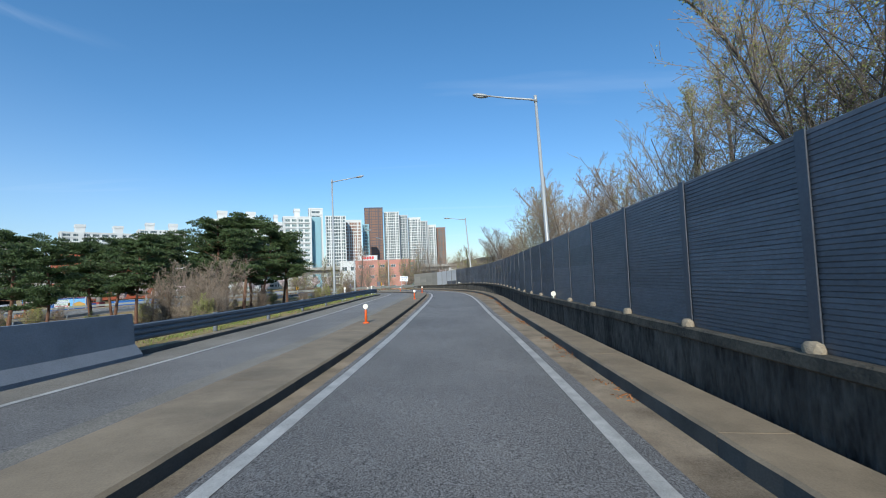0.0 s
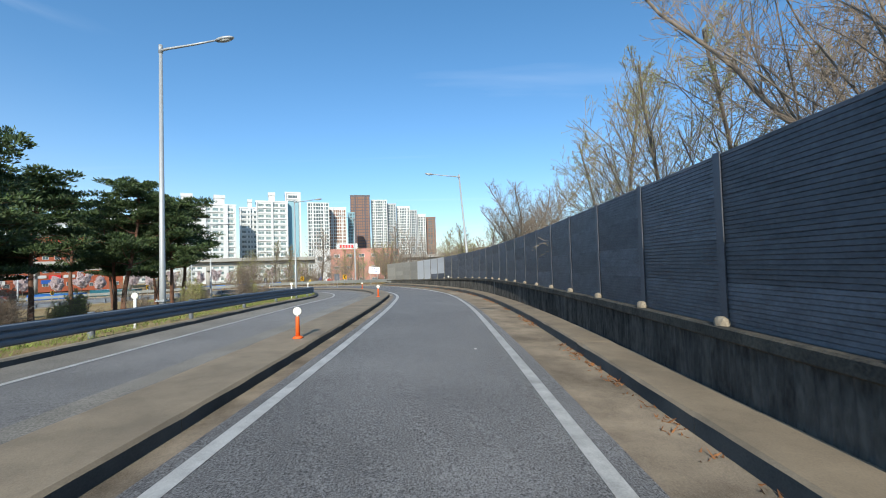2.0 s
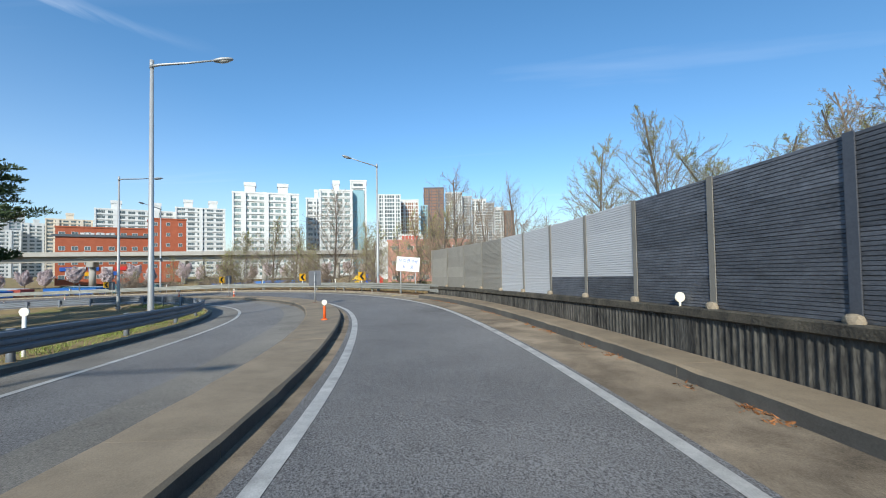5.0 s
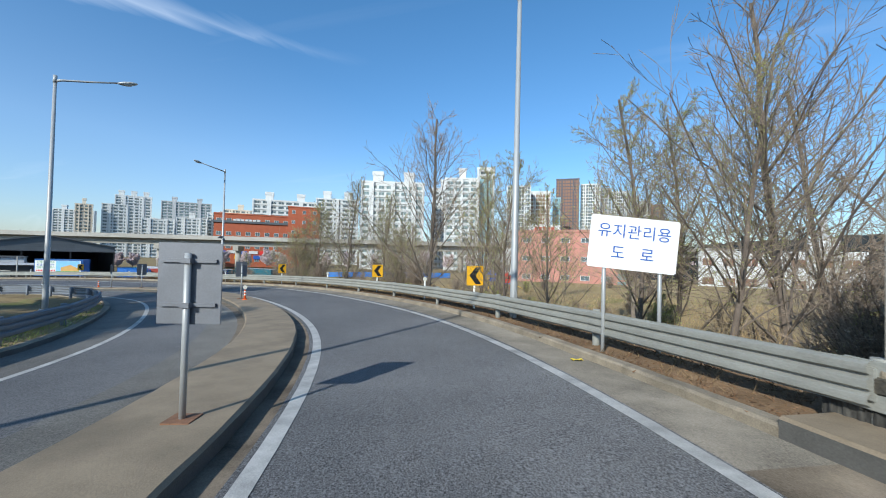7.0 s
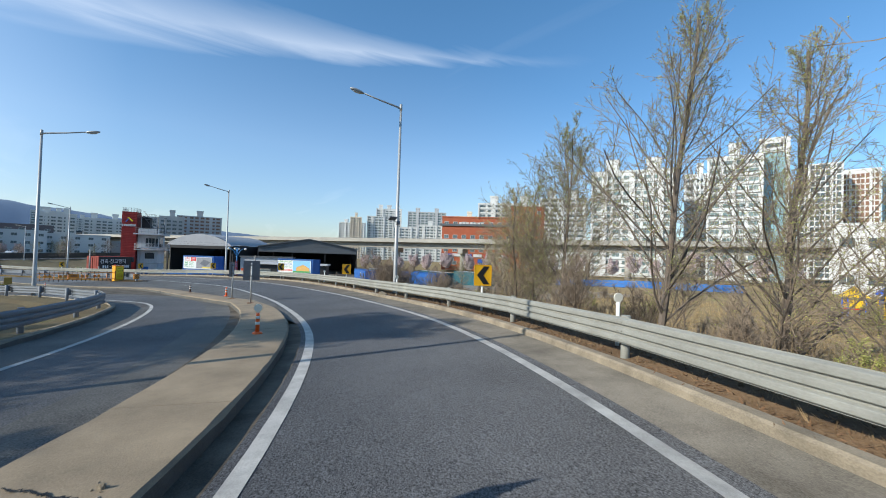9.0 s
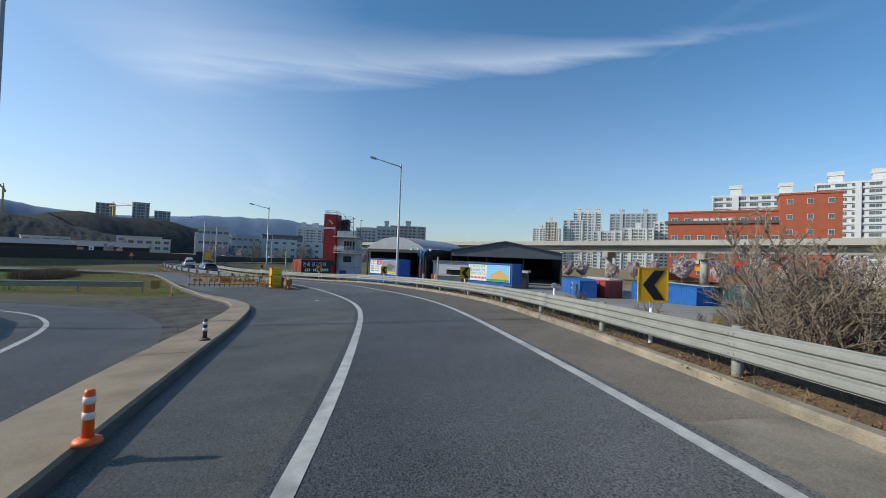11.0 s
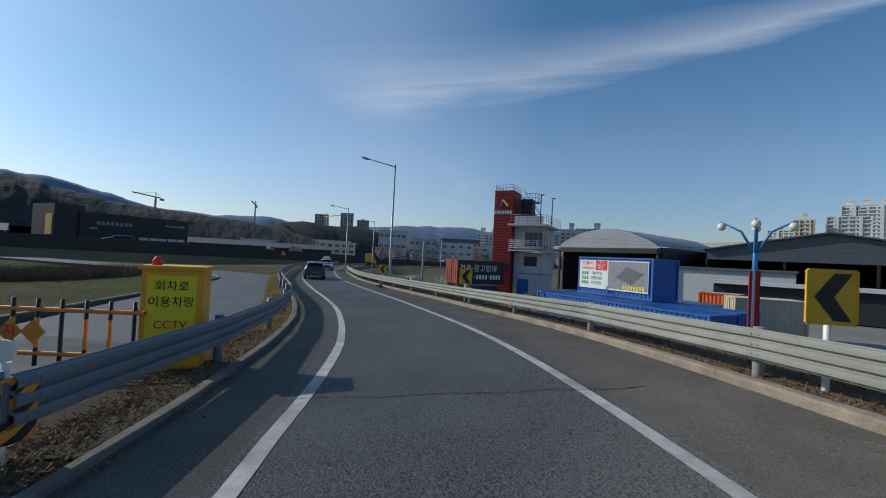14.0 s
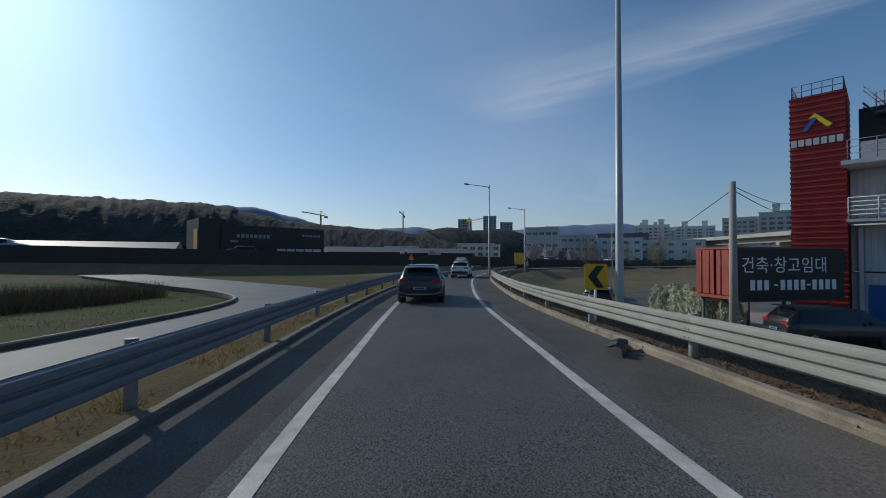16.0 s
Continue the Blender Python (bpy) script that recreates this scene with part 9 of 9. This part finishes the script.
def build_tar():
    """Sealed cracks and darker wheel marks on the old paving, thin on the surface."""
    tar = M("tar", (0.045, 0.044, 0.044), 0.6, var=0.3, bump=0.1)
    rng = random.Random(13)

    def crack(name, label, pts, w):
        bm = bmesh.new()
        rows = []
        p = []
        for (s0, o0), (s1, o1) in zip(pts, pts[1:]):
            for k in range(14):
                u = k / 14
                p.append((s0 + (s1 - s0) * u + rng.uniform(-0.05, 0.05), o0 + (o1 - o0) * u + rng.uniform(-0.07, 0.07)))
        for k, (s, o) in enumerate(p):
            ww = w * rng.uniform(0.3, 1.2)
            rows.append([bm.verts.new(P(s, o - ww, 0.0045)), bm.verts.new(P(s, o + ww, 0.0045))])
        for u, v in zip(rows, rows[1:]):
            bm.faces.new((u[0], u[1], v[1], v[0]))
        bmesh.ops.recalc_face_normals(bm, faces=bm.faces)
        setting(part(name, bm, tar), label, "crack")
    crack("crack", "dark ragged crack in the old asphalt", [(131, -2.2), (134, -2.35), (137, -2.2), (140, -2.55), (143, -2.3)], 0.008)
    crack("crack", "dark ragged crack in the old asphalt", [(131.5, -3.6), (135, -3.0), (138.5, -2.6), (141, -2.7)], 0.005)
    crack("crack", "dark ragged crack in the old asphalt", [(137, -5.0), (141, -4.2), (145, -4.6)], 0.006)


def build_lamp_box():
    """A small tilted panel on a bracket, high on one lamp pole."""
    p = P(112.1, 4.05)
    t = thing("pole_panel", "small dark tilted panel on a lamp pole bracket", "panel", p, LANE.yaw(112.1))
    bm = bmesh.new(); tube(bm, [(0, -0.02, 3.80), (-0.25, -0.10, 3.84), (-0.36, -0.12, 3.94)], 0.022, 8); part("bracket", bm, steel_dark, t)
    bm = bmesh.new(); box(bm, (-0.37, -0.14, 3.99), (0.40, 0.34, 0.05), rx=-25, bevel=0.008); part("panel", bm, steel_dark, t)
    bm = bmesh.new(); tube(bm, [(0, 0, 3.70), (0, 0, 3.90)], 0.10, 12); part("clamp", bm, steel, t)


def build_cross_crack():
    rng = random.Random(31)
    bm = bmesh.new()
    rows = []
    for k in range(50):
        o = -1.9 + 4.6 * k / 49
        s = 149.2 + 0.03 * math.sin(k * 0.4) + rng.uniform(-0.015, 0.015)
        w = rng.uniform(0.004, 0.012)
        rows.append([bm.verts.new(P(s - w, o, 0.0075)), bm.verts.new(P(s + w, o, 0.0075))])
    for u, v in zip(rows, rows[1:]):
        bm.faces.new((u[0], u[1], v[1], v[0]))
    bmesh.ops.recalc_face_normals(bm, faces=bm.faces)
    setting(part("crack", bm, M("tar", (0, 0, 0))), "thin dark crack across the lane", "crack")
    for s0, s1, wide in ((94.25, 93.9, 0.02), (82.2, 82.35, 0.006), (66.3, 66.1, 0.006), (41.5, 41.7, 0.006)):
        bm = bmesh.new()
        rows = []
        for k in range(36):
            u = k / 35
            s, w = s0 + (s1 - s0) * u + rng.uniform(-0.025, 0.025), wide * rng.uniform(0.25, 1.0)
            rows.append([bm.verts.new(P(s - w, -3.2 + 0.84 * u, 0.178)), bm.verts.new(P(s + w, -3.2 + 0.84 * u, 0.178))])
        for u, v in zip(rows, rows[1:]):
            bm.faces.new((u[0], u[1], v[1], v[0]))
        bmesh.ops.recalc_face_normals(bm, faces=bm.faces)
        setting(part("crack", bm, M("tar", (0, 0, 0))), "ragged dark crack across the concrete island", "crack")


build_lamp_box()
build_cross_crack()
build_playground()
build_blue_fence()
build_litter()
build_far_signs()
build_tar()
